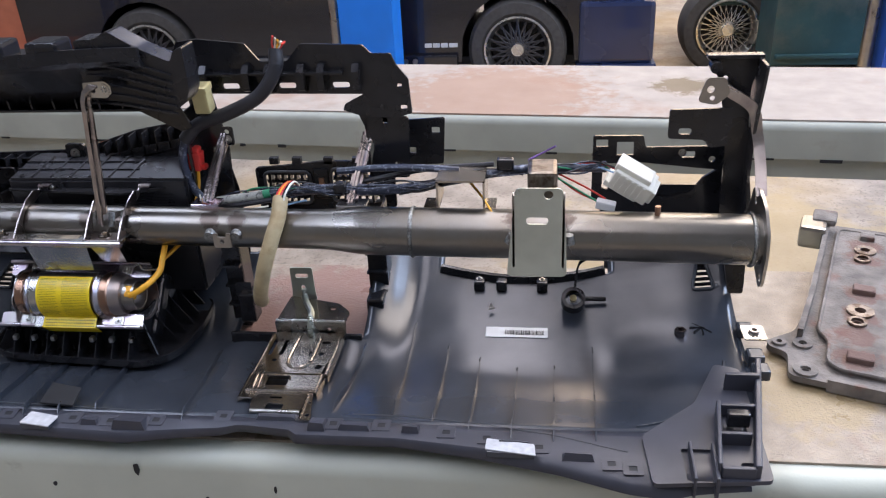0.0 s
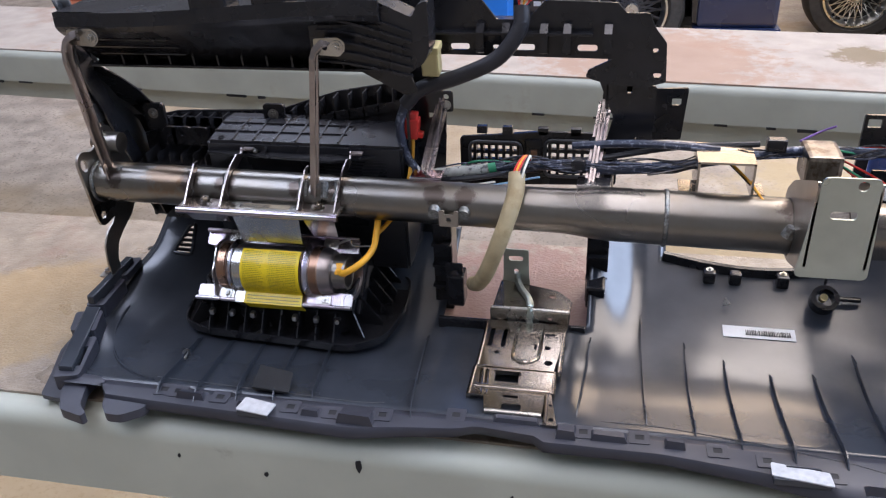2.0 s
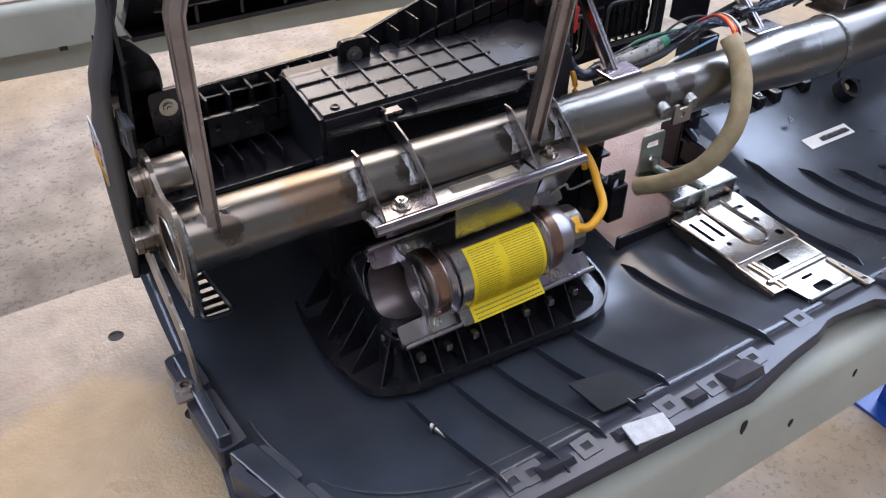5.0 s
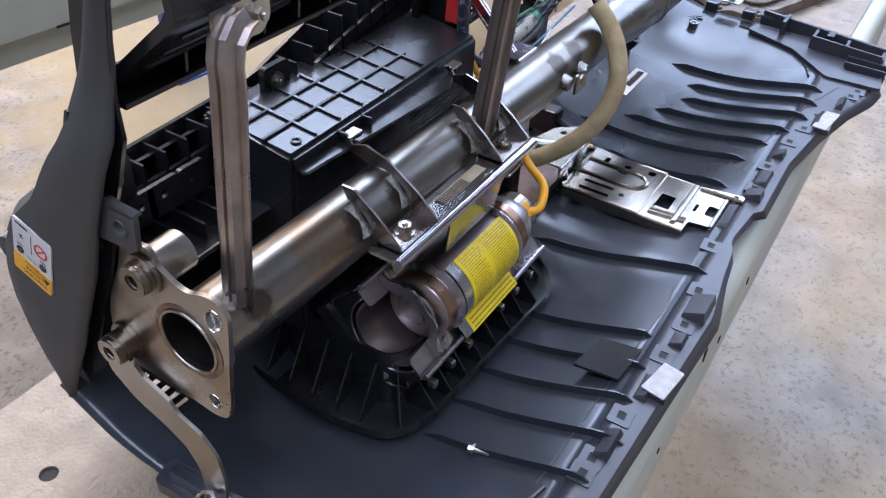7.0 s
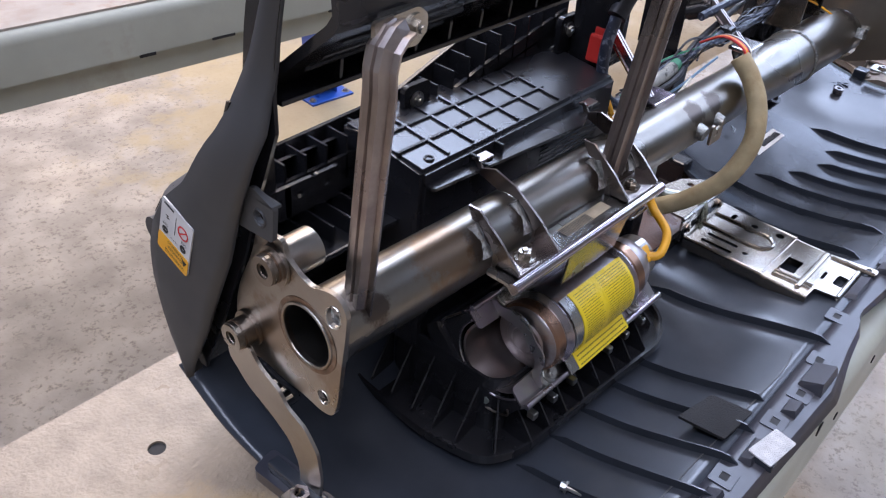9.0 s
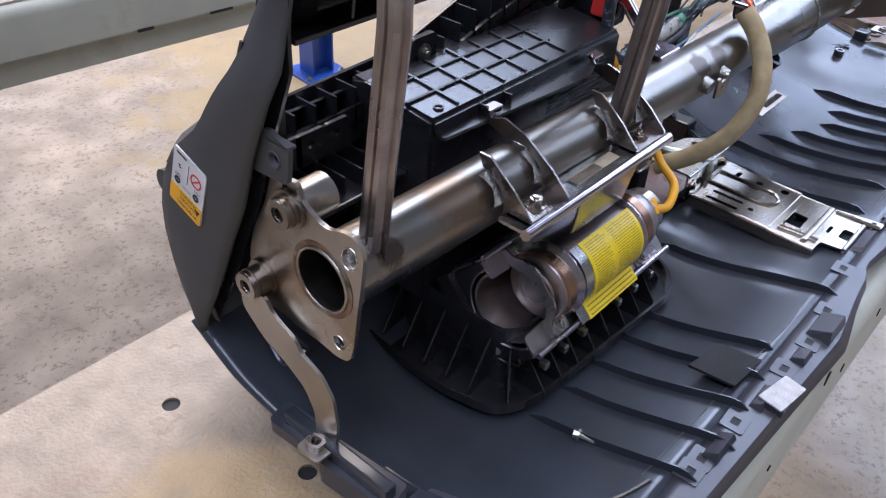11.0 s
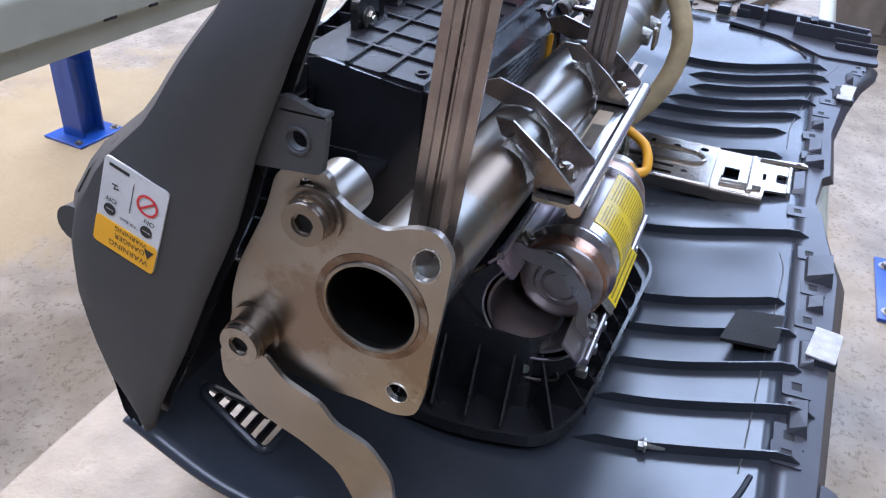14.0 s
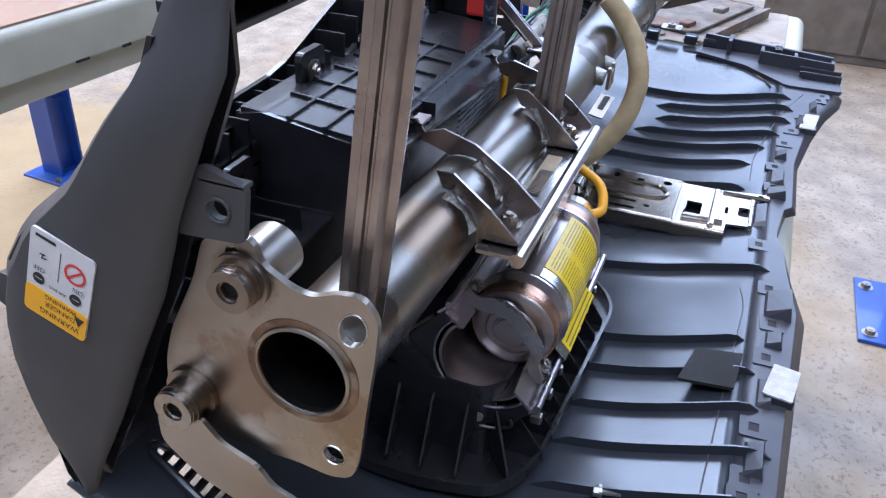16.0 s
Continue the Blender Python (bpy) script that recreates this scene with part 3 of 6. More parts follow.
car = thing("car", "dusty dark teal car with wire wheels parked on the floor", "car")
part("body", car_side(2.34, 6.2, (5.4,), FLOOR + 0.17, FLOOR + 0.80, 0.36, 4.15), M_CARTEAL, car, "dusty teal lower body")
part("side_crease", box((2.36, 4.13, FLOOR + 0.21), (5.0, 4.16, FLOOR + 0.24), 0.008), M_CARTEAL, car)
part("nose", box((1.98, 4.56, FLOOR + 0.45), (2.36, 5.6, FLOOR + 0.80), 0.05), M_CARTEAL, car)
wheel(car, 2.15, 4.66, FLOOR + 0.30, 0.30, True)
wheel(car, 5.4, 4.25, FLOOR + 0.31, 0.31, True)
part("roof", box((3.2, 4.4, FLOOR + 0.8), (5.4, 5.5, FLOOR + 1.3), 0.1), M_CARTEAL, car)

# Tan-brown shape beyond the far bench, built as a car seat.
seat = thing("car_seat", "tan-brown vinyl car seat standing on the floor", "car seat")
part("cushion", box((-3.05, 3.55, FLOOR + 0.02), (-2.35, 4.25, FLOOR + 0.35), 0.06), M_TAN, seat)
part("backrest", box((-3.05, 4.1, FLOOR + 0.3), (-2.35, 4.35, FLOOR + 0.95), 0.06, ), M_TAN, seat)
cab = thing("storage_cabinet", "grey-brown steel cabinet standing on the floor", "cabinet")
part("body", box((4.4, -1.2, FLOOR), (5.1, -0.2, FLOOR + 1.1), 0.006), M_CABINET, cab)
part("door", box((4.385, -1.17, FLOOR + 0.05), (4.4, -0.72, FLOOR + 1.05), 0.004), M_CABINET, cab)
part("door", box((4.385, -0.70, FLOOR + 0.05), (4.4, -0.23, FLOOR + 1.05), 0.004), M_CABINET, cab)

# grimy cast tray lying on the bench beside the dash
tray = thing("engine_tray", "dirty grey cast metal tray with rust stains lying on the bench", "tray")
TM = pose(1.322, -0.082, 0.010, 0, 0, -19.5)
tray.matrix_world = TM
out = rounded([(0, 0), (0.36, 0.0), (0.38, 0.03), (0.38, 0.50), (0.36, 0.53), (0.022, 0.53), (0.012, 0.50), (0.006, 0.20), (-0.004, 0.120), (-0.026, 0.096), (-0.040, 0.078), (-0.034, 0.064), (-0.008, 0.058)], 0.012)
part("pan", plate(out, [circle(-0.022, 0.078, 0.006), circle(0.020, 0.018, 0.006), circle(0.010, 0.086, 0.005)], 0.010, Matrix.Identity(4)), M_TRAY, tray)
inner = rounded([(0.062, 0.030), (0.35, 0.030), (0.35, 0.50), (0.036, 0.50), (0.028, 0.125), (0.046, 0.100), (0.046, 0.046)], 0.014)
part("panel", plate(inner, [circle(0.083, 0.201, 0.008), circle(0.083, 0.421, 0.008), circle(0.080, 0.166, 0.006), circle(0.080, 0.386, 0.006), circle(0.24, 0.201, 0.008), circle(0.24, 0.421, 0.008)], 0.007, Matrix.Translation((0, 0, 0.010))), M_TRAY, tray, "dusty raised panel")
loop = [Vector((x, y, 0.0165)) for x, y in inner]
part("panel_edge", sweep(loop + [loop[0]], circle(0, 0, 0.003, 6)), M_TRAY, tray, "", True)
part("wall", sweep([Vector((0.004, 0.10, 0.012)), Vector((0.010, 0.22, 0.014)), Vector((0.016, 0.50, 0.014))], rect(-0.004, -0.012, 0.004, 0.016)), M_TRAY, tray, "raised cast side wall")
part("wall", sweep([Vector((0.05, 0.002, 0.006)), Vector((0.36, 0.002, 0.006))], rect(-0.004, -0.010, 0.004, 0.010)), M_TRAY, tray, "raised cast side wall")
for x, y, r, z in ((0.020, 0.018, 0.017, 0.010), (0.010, 0.086, 0.014, 0.010), (-0.022, 0.078, 0.010, 0.010), (0.083, 0.201, 0.020, 0.017), (0.083, 0.421, 0.018, 0.017), (0.24, 0.201, 0.020, 0.017), (0.24, 0.421, 0.018, 0.017)):
    part("boss", plate(circle(0, 0, r, 22), [circle(0, 0, r * 0.42, 16)], 0.004, Matrix.Translation((x, y, z))), M_TRAY if r < 0.0175 else M_BUSH, tray, "", False)
for x, y in ((0.080, 0.166), (0.080, 0.386)):
    part("boss", plate(circle(0, 0, 0.014, 20), [circle(0, 0, 0.009, 16)], 0.005, Matrix.Translation((x, y, 0.0165))), M_BUSH, tray, "rusty dark socket")
for x, y, w in ((0.088, 0.063, 0.018), (0.086, 0.269, 0.017), (0.085, 0.475, 0.012), (0.245, 0.063, 0.018), (0.243, 0.269, 0.017)):
    part("rib", box((x - w, y - 0.011, 0.014), (x + w, y + 0.011, 0.026), 0.003, pose(0, 0, 0)), M_TRAY, tray)
part("bracket_block", box((-0.030, 0.44, -0.004), (0.016, 0.50, 0.040), 0.008), M_STEEL, tray, "bright cast lug")
part("lug_tab", box((-0.012, 0.475, 0.030), (0.030, 0.525, 0.044), 0.006), M_TRAY, tray)
# Dark discs stand in for the shade inside the shallow bench holes.
for hx, hy in ((-0.087, 0.154), (-0.05, 0.004)):
    part("bench_hole_shade", cyl((hx, hy, -0.001), (hx, hy, 0.0015), 0.0083), M_DARK, bench)

# ---- lower dash trim, lying on its face ----
LIP = [(-0.05, -0.228), (0.03, -0.232), (0.052, -0.238), (0.075, -0.272), (0.145, -0.277), (0.30, -0.284), (0.42, -0.290), (0.496, -0.275), (0.548, -0.268), (0.572, -0.257), (0.648, -0.266),
       (0.653, -0.277), (0.79, -0.276), (0.90, -0.292), (1.0, -0.312), (1.076, -0.335), (1.127, -0.341), (1.17, -0.332), (1.27, -0.322)]
CENTRE0, CENTRE1 = 0.475, 0.695


def step(a, b, x):
    t = min(1, max(0, (x - a) / (b - a)))
    return t * t * (3 - 2 * t)


BOWL = [(-0.35, 0.030), (-0.29, 0.036), (-0.245, 0.036), (-0.225, 0.033), (-0.18, 0.021), (-0.12, 0.010), (-0.06, 0.007), (0.0, 0.010), (0.04, 0.018),
        (0.08, 0.032), (0.11, 0.045), (0.145, 0.062), (0.17, 0.078), (0.21, 0.10)]


def skin_z(x, y):
    """Height of the trim's inner face over the bench."""
    z = 0
    for dy in (-0.032, -0.016, 0.0, 0.016, 0.032):
        z += 0.2 * lerp_table(y + dy * step(-0.26, -0.20, y), BOWL)
    mid = step(0.46, 0.50, x) * (1 - step(0.67, 0.71, x))
    z += 0.006 * mid * step(-0.24, -0.16, y)
    z += 0.030 * step(0.77, 0.695, x) * step(-0.10, 0.10, y) if x > 0.6 else 0
    z += 0.020 * step(0.05, -0.05, x) * step(-0.22, -0.10, y) * step(0.12, 0.02, y)
    z += 0.026 * step(1.04, 1.27, x) * step(-0.27, -0.12, y)
    return z


def shear(x, y):
    """The trim narrows towards its front corners."""
    return x - 0.046 * step(1.10, 1.27, x) * step(-0.08, -0.32, y) + 0.050 * step(0.10, -0.045, x) * step(-0.06, -0.26, y)


def sheared(bm):
    for v in bm.verts:
        v.co.x = shear(v.co.x, v.co.y)
    return bm


trim = thing("dashboard_trim", "black plastic lower dashboard trim lying face down on the bench", "dashboard trim")
xs = sorted(set([round(-0.045 + i * 0.0125, 4) for i in range(106)] + [round(0.0 + i * 0.003, 4) for i in range(14)] + [round(1.2 + i * 0.003, 4) for i in range(14)]))
ys = [-1.0, -0.9, -0.8, -0.7] + [round(-0.25 + i * 0.0105, 4) for i in range(32)] + [round(0.086 + i * 0.004, 4) for i in range(21)]


def in_vent(x, y):
    """Two rounded three-cornered air slots near the ends."""
    for cx, s in ((0.012, 1), (1.228, -1)):
        u, v = (x - cx) * s, y - 0.088
        if 0 <= v <= 0.056 and -0.015 * (1 - v / 0.075) <= u <= 0.017 * (1 - v / 0.066):
            return True
    return False


def skin_hole(x, y):
    if CENTRE0 < x < CENTRE1 and y > -0.022:
        return True
    if 0.80 < x < 1.075 and y > 0.118 + 0.03 * (1 - math.sin(math.pi * (x - 0.80) / 0.275)) * 0.6:
        return True
    return in_vent(x, y)


bm = bmesh.new()
grid = []
for x in xs:
    col = []
    yl = lerp_table(x, LIP)
    for k, y in enumerate(ys):
        if k < 4:
            y = yl + (-0.25 - yl) * k / 4
        z = skin_z(x, y) - (0.010 if k == 0 else 0)
        col.append(bm.verts.new((shear(x, y), y, z)))
    grid.append(col)
spots = [[v.co.copy() for v in col] for col in grid]
bm.free()
for nm, j0, j1, mt, lb in (("lip", 0, 5, M_LIP, "matt grey-violet front lip"), ("skin", 5, len(ys) - 1, M_SKIN, "satin black inner face of the trim")):
    bm = bmesh.new()
    net = [[bm.verts.new(c) for c in col[j0:j1 + 1]] for col in spots]
    for i in range(len(xs) - 1):
        for j in range(j1 - j0):
            a = net[i][j].co.lerp(net[i + 1][j + 1].co, 0.5)
            if not skin_hole(a.x, a.y):
                bm.faces.new((net[i][j], net[i + 1][j], net[i + 1][j + 1], net[i][j + 1]))
    bmesh.ops.delete(bm, geom=[v for v in bm.verts if not v.link_faces], context="VERTS")
    skin = part(nm, bm, mt, trim, lb, True)
    if sum(p.normal.z for p in skin.data.polygons) < 0:
        skin.data.flip_normals()
    sol = skin.modifiers.new("thickness", "SOLIDIFY")
    sol.thickness, sol.offset = 0.003, -1

# upright back walls with a rounded foot
for x0, x1, prof in ((-0.042, 0.455, [(0.150, 0.060), (0.163, 0.080), (0.168, 0.12), (0.160, 0.20), (0.140, 0.255), (0.128, 0.268)]),
                     (1.075, 1.265, [(0.150, 0.060), (0.163, 0.080), (0.166, 0.12), (0.162, 0.19), (0.158, 0.21)])):
    bm = bmesh.new()
    sec = [(y, z) for y, z in prof] + [(y + 0.004, z) for y, z in prof[::-1]]
    n = 14
    rings = [[bm.verts.new((x0 + (x1 - x0) * i / n, y, z)) for y, z in sec] for i in range(n + 1)]
    for a, b in zip(rings, rings[1:]):
        for i in range(len(sec)):
            bm.faces.new((a[i - 1], a[i], b[i], b[i - 1]))
    part("back_wall", bm, M_BLACK, trim, "", True)

# air slots: rims and slats
for cx, s in ((0.012, 1), (1.228, -1)):
    def vent_pt(u, v):
        x, y = cx + s * u, 0.088 + v
        return Vector((x, y, skin_z(x, y) + 0.001))
    edge = [vent_pt(*p) for p in rounded([(-0.016, -0.001), (0.018, -0.001), (0.004, 0.056), (-0.005, 0.056)], 0.008)]
    part("vent_rim", sweep(edge + [edge[0]], circle(0, 0, 0.0032, 8)), M_SKIN, trim, "", True)
    for i in range(5):
        v = 0.009 + i * 0.0095
        a, b = vent_pt(-0.016 * (1 - v / 0.075), v), vent_pt(0.017 * (1 - v / 0.066), v)
        part("vent_slat", sweep([a, b], rect(-0.0022, -0.003, 0.0022, 0.001)), M_BLACK, trim)

# stiffening fins, one by one
FINS = [((0.135, -0.098), (0.152, -0.258)), ((0.186, -0.098), (0.207, -0.266)), ((0.235, -0.097), (0.260, -0.254)), ((0.287, -0.097), (0.308, -0.248)),
        ((0.337, -0.098), (0.357, -0.236)), ((0.468, -0.045), (0.490, -0.252)), ((0.700, -0.03), (0.690, -0.215)), ((0.770, 0.035), (0.774, -0.216)),
        ((0.829, -0.014), (0.830, -0.231)), ((0.880, -0.045), (0.880, -0.248)), ((0.937, -0.068), (0.936, -0.262)), ((0.992, -0.060), (0.990, -0.264)),
        ((1.050, -0.012), (1.043, -0.260))]
for (x0, y0), (x1, y1) in FINS:
    bm = bmesh.new()
    n, rings = 18, []
    for i in range(n + 1):
        t = i / n
        x = x0 + (x1 - x0) * t ** 1.4
        y = y0 + (y1 - y0) * t
        h = 0.0085 * min(1, t / 0.1, (1 - t) / 0.07) + 0.0006
        z = skin_z(x, y)
        rings.append([bm.verts.new(p) for p in ((x - 0.0011, y, z - 0.001), (x + 0.0011, y, z - 0.001), (x + 0.0008, y, z + h), (x - 0.0008, y, z + h))])
    for a, b in zip(rings, rings[1:]):
        for i in range(4):
            bm.faces.new((a[i - 1], a[i], b[i], b[i - 1]))
    bm.faces.new(rings[0]), bm.faces.new(rings[-1])
    part("rib", bm, M_SKIN, trim)

# clip pockets and pads along the front lip
POCKETS = [0.158, 0.178, 0.238, 0.336, 0.392, 0.455, 0.545, 0.700, 0.765, 0.852, 0.905, 0.972, 1.060, 1.085]
for x in POCKETS:
    y = lerp_table(x, LIP) + 0.030
    z = skin_z(x, y)
    part("clip_pocket", plate(rounded(rect(-0.012, -0.011, 0.012, 0.011), 0.002), [rect(-0.005, -0.004, 0.005, 0.004)], 0.0012, pose(x, y, z, 0, 0, 2)), M_LIP, trim)
    # Dark inset box paints the pocket's shade; the lip has no hole.
    part("pocket_shade", box((x - 0.0055, y - 0.0045, z - 0.001), (x + 0.0055, y + 0.0045, z + 0.0006)), M_DARK, trim)
for x, w, d, h in ((0.20, 0.020, 0.016, 0.010), (0.285, 0.02, 0.014, 0.007), (0.365, 0.012, 0.016, 0.008), (0.425, 0.024, 0.026, 0.014), (0.68, 0.012, 0.024, 0.012), (0.73, 0.022, 0.018, 0.008),
                   (0.805, 0.012, 0.016, 0.01), (0.94, 0.022, 0.012, 0.010), (1.02, 0.020, 0.012, 0.010), (0.62, 0.03, 0.016, 0.006)):
    y = lerp_table(x, LIP) + 0.026
    z = skin_z(x, y)
    bm = bmesh.new()
    base = [bm.verts.new(p) for p in ((x - w, y - d / 2, z - 0.001), (x + w, y - d / 2, z - 0.001), (x + w, y + d / 2, z - 0.001), (x - w, y + d / 2, z - 0.001))]
    top = [bm.verts.new(p) for p in ((x - w * 0.8, y - d / 2 + 0.003, z + h), (x + w * 0.8, y - d / 2 + 0.003, z + h * 0.9), (x + w * 0.75, y + d / 2 - 0.002, z + h * 0.4), (x - w * 0.85, y + d / 2 - 0.002, z + h * 0.4))]
    bm.faces.new(base), bm.faces.new(top)
    for i in range(4):
        bm.faces.new((base[i - 1], base[i], top[i], top[i - 1]))
    part("lip_pad", bm, M_LIP, trim)
# pale witness line moulded along the lip
line = [Vector((x, lerp_table(x, LIP) + 0.058, skin_z(x, lerp_table(x, LIP) + 0.058) + 0.0002)) for x in (i * 0.02 + 0.13 for i in range(17))]
part("mould_line", sweep(line, rect(-0.0006, -0.0004, 0.0006, 0.0004)), M_GREY, trim)
line = [Vector((x, lerp_table(x, LIP) + 0.058, skin_z(x, lerp_table(x, LIP) + 0.058) + 0.0002)) for x in (i * 0.02 + 0.72 for i in range(19))]
part("mould_line", sweep(line, rect(-0.0006, -0.0004, 0.0006, 0.0004)), M_GREY, trim)
# round arc moulded at each end of the bowl
for cx, a0, a1 in ((0.165, 182, 258), (1.06, 282, 352)):
    arc = []
    for i in range(16):
        a = radians(a0 + (a1 - a0) * i / 15)
        x, y = cx + 0.175 * math.cos(a), -0.045 + 0.185 * math.sin(a)
        arc.append(Vector((x, y, skin_z(x, y) + 0.0005)))
    part("moulded_arc", sweep(arc, circle(0, 0, 0.0022, 6)), M_SKIN, trim, "", True)

# left end: hooks, tabs and clip blocks
for pts, z, h in (([(0.004, -0.222), (0.046, -0.225), (0.043, -0.250), (0.056, -0.286), (0.073, -0.300), (0.070, -0.307), (0.034, -0.298), (0.014, -0.264)], 0.016, 0.015),
                  ([(0.068, -0.228), (0.120, -0.250), (0.146, -0.270), (0.142, -0.282), (0.120, -0.298), (0.099, -0.298), (0.085, -0.282)], 0.018, 0.013),
                  ([(-0.05, -0.17), (-0.015, -0.16), (-0.01, -0.245), (-0.052, -0.255)], 0.022, 0.022),
                  ([(-0.062, -0.115), (-0.02, -0.105), (-0.018, -0.155), (-0.06, -0.16)], 0.020, 0.030),
                  ([(-0.058, -0.02), (-0.03, -0.015), (-0.026, -0.09), (-0.055, -0.095)], 0.024, 0.024),
                  ([(-0.060, 0.04), (-0.034, 0.045), (-0.03, -0.012), (-0.056, -0.015)], 0.040, 0.012)):
    hole = []
    if len(pts) == 4:
        c = Vector((sum(p[0] for p in pts) / 4, sum(p[1] for p in pts) / 4))
        hole = [[tuple(c + (Vector(p) - c) * 0.5) for p in pts]]
    flat = plate(rounded(pts, 0.006), hole, h, Matrix.Translation((0, 0, z)))
    part("end_clip", flat if len(pts) > 4 else sheared(plate(rounded(pts, 0.006), hole, h, Matrix.Translation((0, 0, z)))), M_LIP, trim)
for a, b in (((-0.05, -0.10, 0.03), (-0.03, -0.24, 0.052)), ((-0.052, 0.03, 0.036), (-0.044, -0.09, 0.062))):
    part("end_rib", sheared(box((min(a[0], b[0]), min(a[1], b[1]), a[2]), (max(a[0], b[0]) + 0.004, max(a[1], b[1]), b[2]), 0.002)), M_SKIN, trim)
part("end_panel", plate(rounded([(-0.053, -0.044), (-0.050, -0.074), (-0.058, -0.135), (-0.056, -0.165), (-0.035, -0.222), (-0.023, -0.261), (0.012, -0.266), (0.004, -0.215), (-0.018, -0.155), (-0.034, -0.05)], 0.005),
                           [rounded([(-0.020, -0.205), (-0.008, -0.205), (-0.004, -0.236), (-0.014, -0.238)], 0.003), rounded([(-0.042, -0.120), (-0.030, -0.116), (-0.026, -0.140), (-0.040, -0.146)], 0.003)], 0.007, Matrix.Translation((0, 0, 0.010))), M_LIP, trim)
# right end: open box with cross ribs, slots and a hook
right = new("end_frame")
right.parent = trim
part("end_frame_floor", plate(rounded([(1.135, -0.336), (1.275, -0.322), (1.278, -0.10), (1.245, -0.09), (1.205, -0.18), (1.13, -0.25)], 0.008),
                              [rounded(rect(1.175, -0.328, 1.212, -0.272), 0.004), rounded(rect(1.242, -0.305, 1.264, -0.293), 0.005), rect(1.245, -0.25, 1.262, -0.21)], 0.006, Matrix.Translation((-0.03, 0, 0.034))), M_LIP, right)
for lo, hi in (((1.215, -0.32, 0.03), (1.222, -0.20, 0.062)), ((1.268, -0.32, 0.03), (1.276, -0.10, 0.060)), ((1.222, -0.262, 0.03), (1.27, -0.256, 0.058)),
               ((1.222, -0.206, 0.03), (1.27, -0.200, 0.058)), ((1.222, -0.322, 0.03), (1.27, -0.316, 0.056)), ((1.225, -0.15, 0.035), (1.272, -0.143, 0.066)),
               ((1.168, -0.334, 0.018), (1.174, -0.268, 0.05)), ((1.21, -0.334, 0.018), (1.217, -0.268, 0.05))):
    part("end_rib", sheared(box(lo, hi, 0.002)), M_LIP, right)
part("slider", box((1.206, -0.235, 0.045), (1.234, -0.222, 0.066), 0.003), M_BLACK, right)
part("screw_tab", plate(rounded(rect(1.262, -0.055, 1.294, -0.018), 0.004), [circle(1.279, -0.036, 0.005)], 0.0025, Matrix.Translation((0, 0, 0.058))), M_ZINC, right, "zinc plated tab")
part("tab_nut", plate(circle(1.279, -0.036, 0.008, 6), [circle(1.279, -0.036, 0.004, 10)], 0.005, Matrix.Translation((0, 0, 0.060))), M_BROWN, right)
for y in (-0.005, -0.075, -0.11):
    part("end_clip", box((1.262, y - 0.012, 0.035), (1.286, y + 0.012, 0.052), 0.004), M_SKIN, right)
# column opening: edge lip and clips
arc = []
for i in range(21):
    x = 0.80 + 0.275 * i / 20
    y = 0.118 + 0.03 * (1 - math.sin(math.pi * (x - 0.80) / 0.275)) * 0.6
    arc.append(Vector((x, y, skin_z(x, y) + 0.002)))
part("column_edge", sweep(arc, rect(-0.004, -0.004, 0.004, 0.010)), M_BLACK, trim)
for x in (0.868, 0.905, 0.972):
    part("edge_clip", box((x - 0.009, 0.098, 0.040), (x + 0.009, 0.122, 0.060), 0.004), M_BLACK, trim)
    if x != 0.905:
        part("screw", hexbolt((x, 0.108, 0.060), (0, 0, 1), 0.0035, 0.002), M_ZINC, trim)
part("steel_clip", plate([(0, 0), (0.012, 0.002), (0.006, 0.012)], [circle(0.006, 0.004, 0.0015, 8)], 0.0015, pose(0.885, 0.055, 0.032, 40, 0, 10)), M_ZINC, trim)
# star-shaped screw boss
bm = bmesh.new()
for k in range(4):
    bx(bm, (-0.018, -0.0012, 0), (0.018, 0.0012, 0.008), 0, pose(1.215, 0.012, 0.028, 0, 0, k * 45))
part("boss", bm, M_BLACK, trim)
# ear posts beside the centre opening
for x0, x1, y, z1 in ((0.462, 0.490, 0.035, 0.16), (0.686, 0.718, 0.085, 0.20)):
    bm = bmesh.new()
    bx(bm, (x0, y, 0.004), (x1, y + 0.006, z1), 0.002), bx(bm, (x0, y, 0.004), (x0 + 0.004, y + 0.04, z1), 0.001), bx(bm, (x1 - 0.004, y, 0.004), (x1, y + 0.04, z1), 0.001)
    for z in (0.05, 0.085, 0.12):
        bx(bm, (x0, y - 0.012, z), (x1, y, z + 0.004))
    part("post", bm, M_BLACK, trim)
part("post_foot", box((0.486, 0.005, 0.030), (0.512, 0.035, 0.082), 0.003), M_BLACK, trim)
part("post_tab", plate(rounded(rect(0, 0, 0.026, 0.05), 0.004), [circle(0.014, 0.034, 0.005)], 0.003, Matrix.Translation((0.484, 0.012, 0.05)) @ Matrix(((1, 0, 0, 0), (0, 0, 1, 0), (0, 1, 0, 0), (0, 0, 0, 1)))), M_BLACK, trim)
part("post_foot", box((0.688, 0.04, 0.02), (0.716, 0.085, 0.056), 0.004), M_BLACK, trim)
part("sill_strip", box((0.478, -0.026, 0.006), (0.692, -0.020, 0.030), 0.002), M_BLACK, trim)

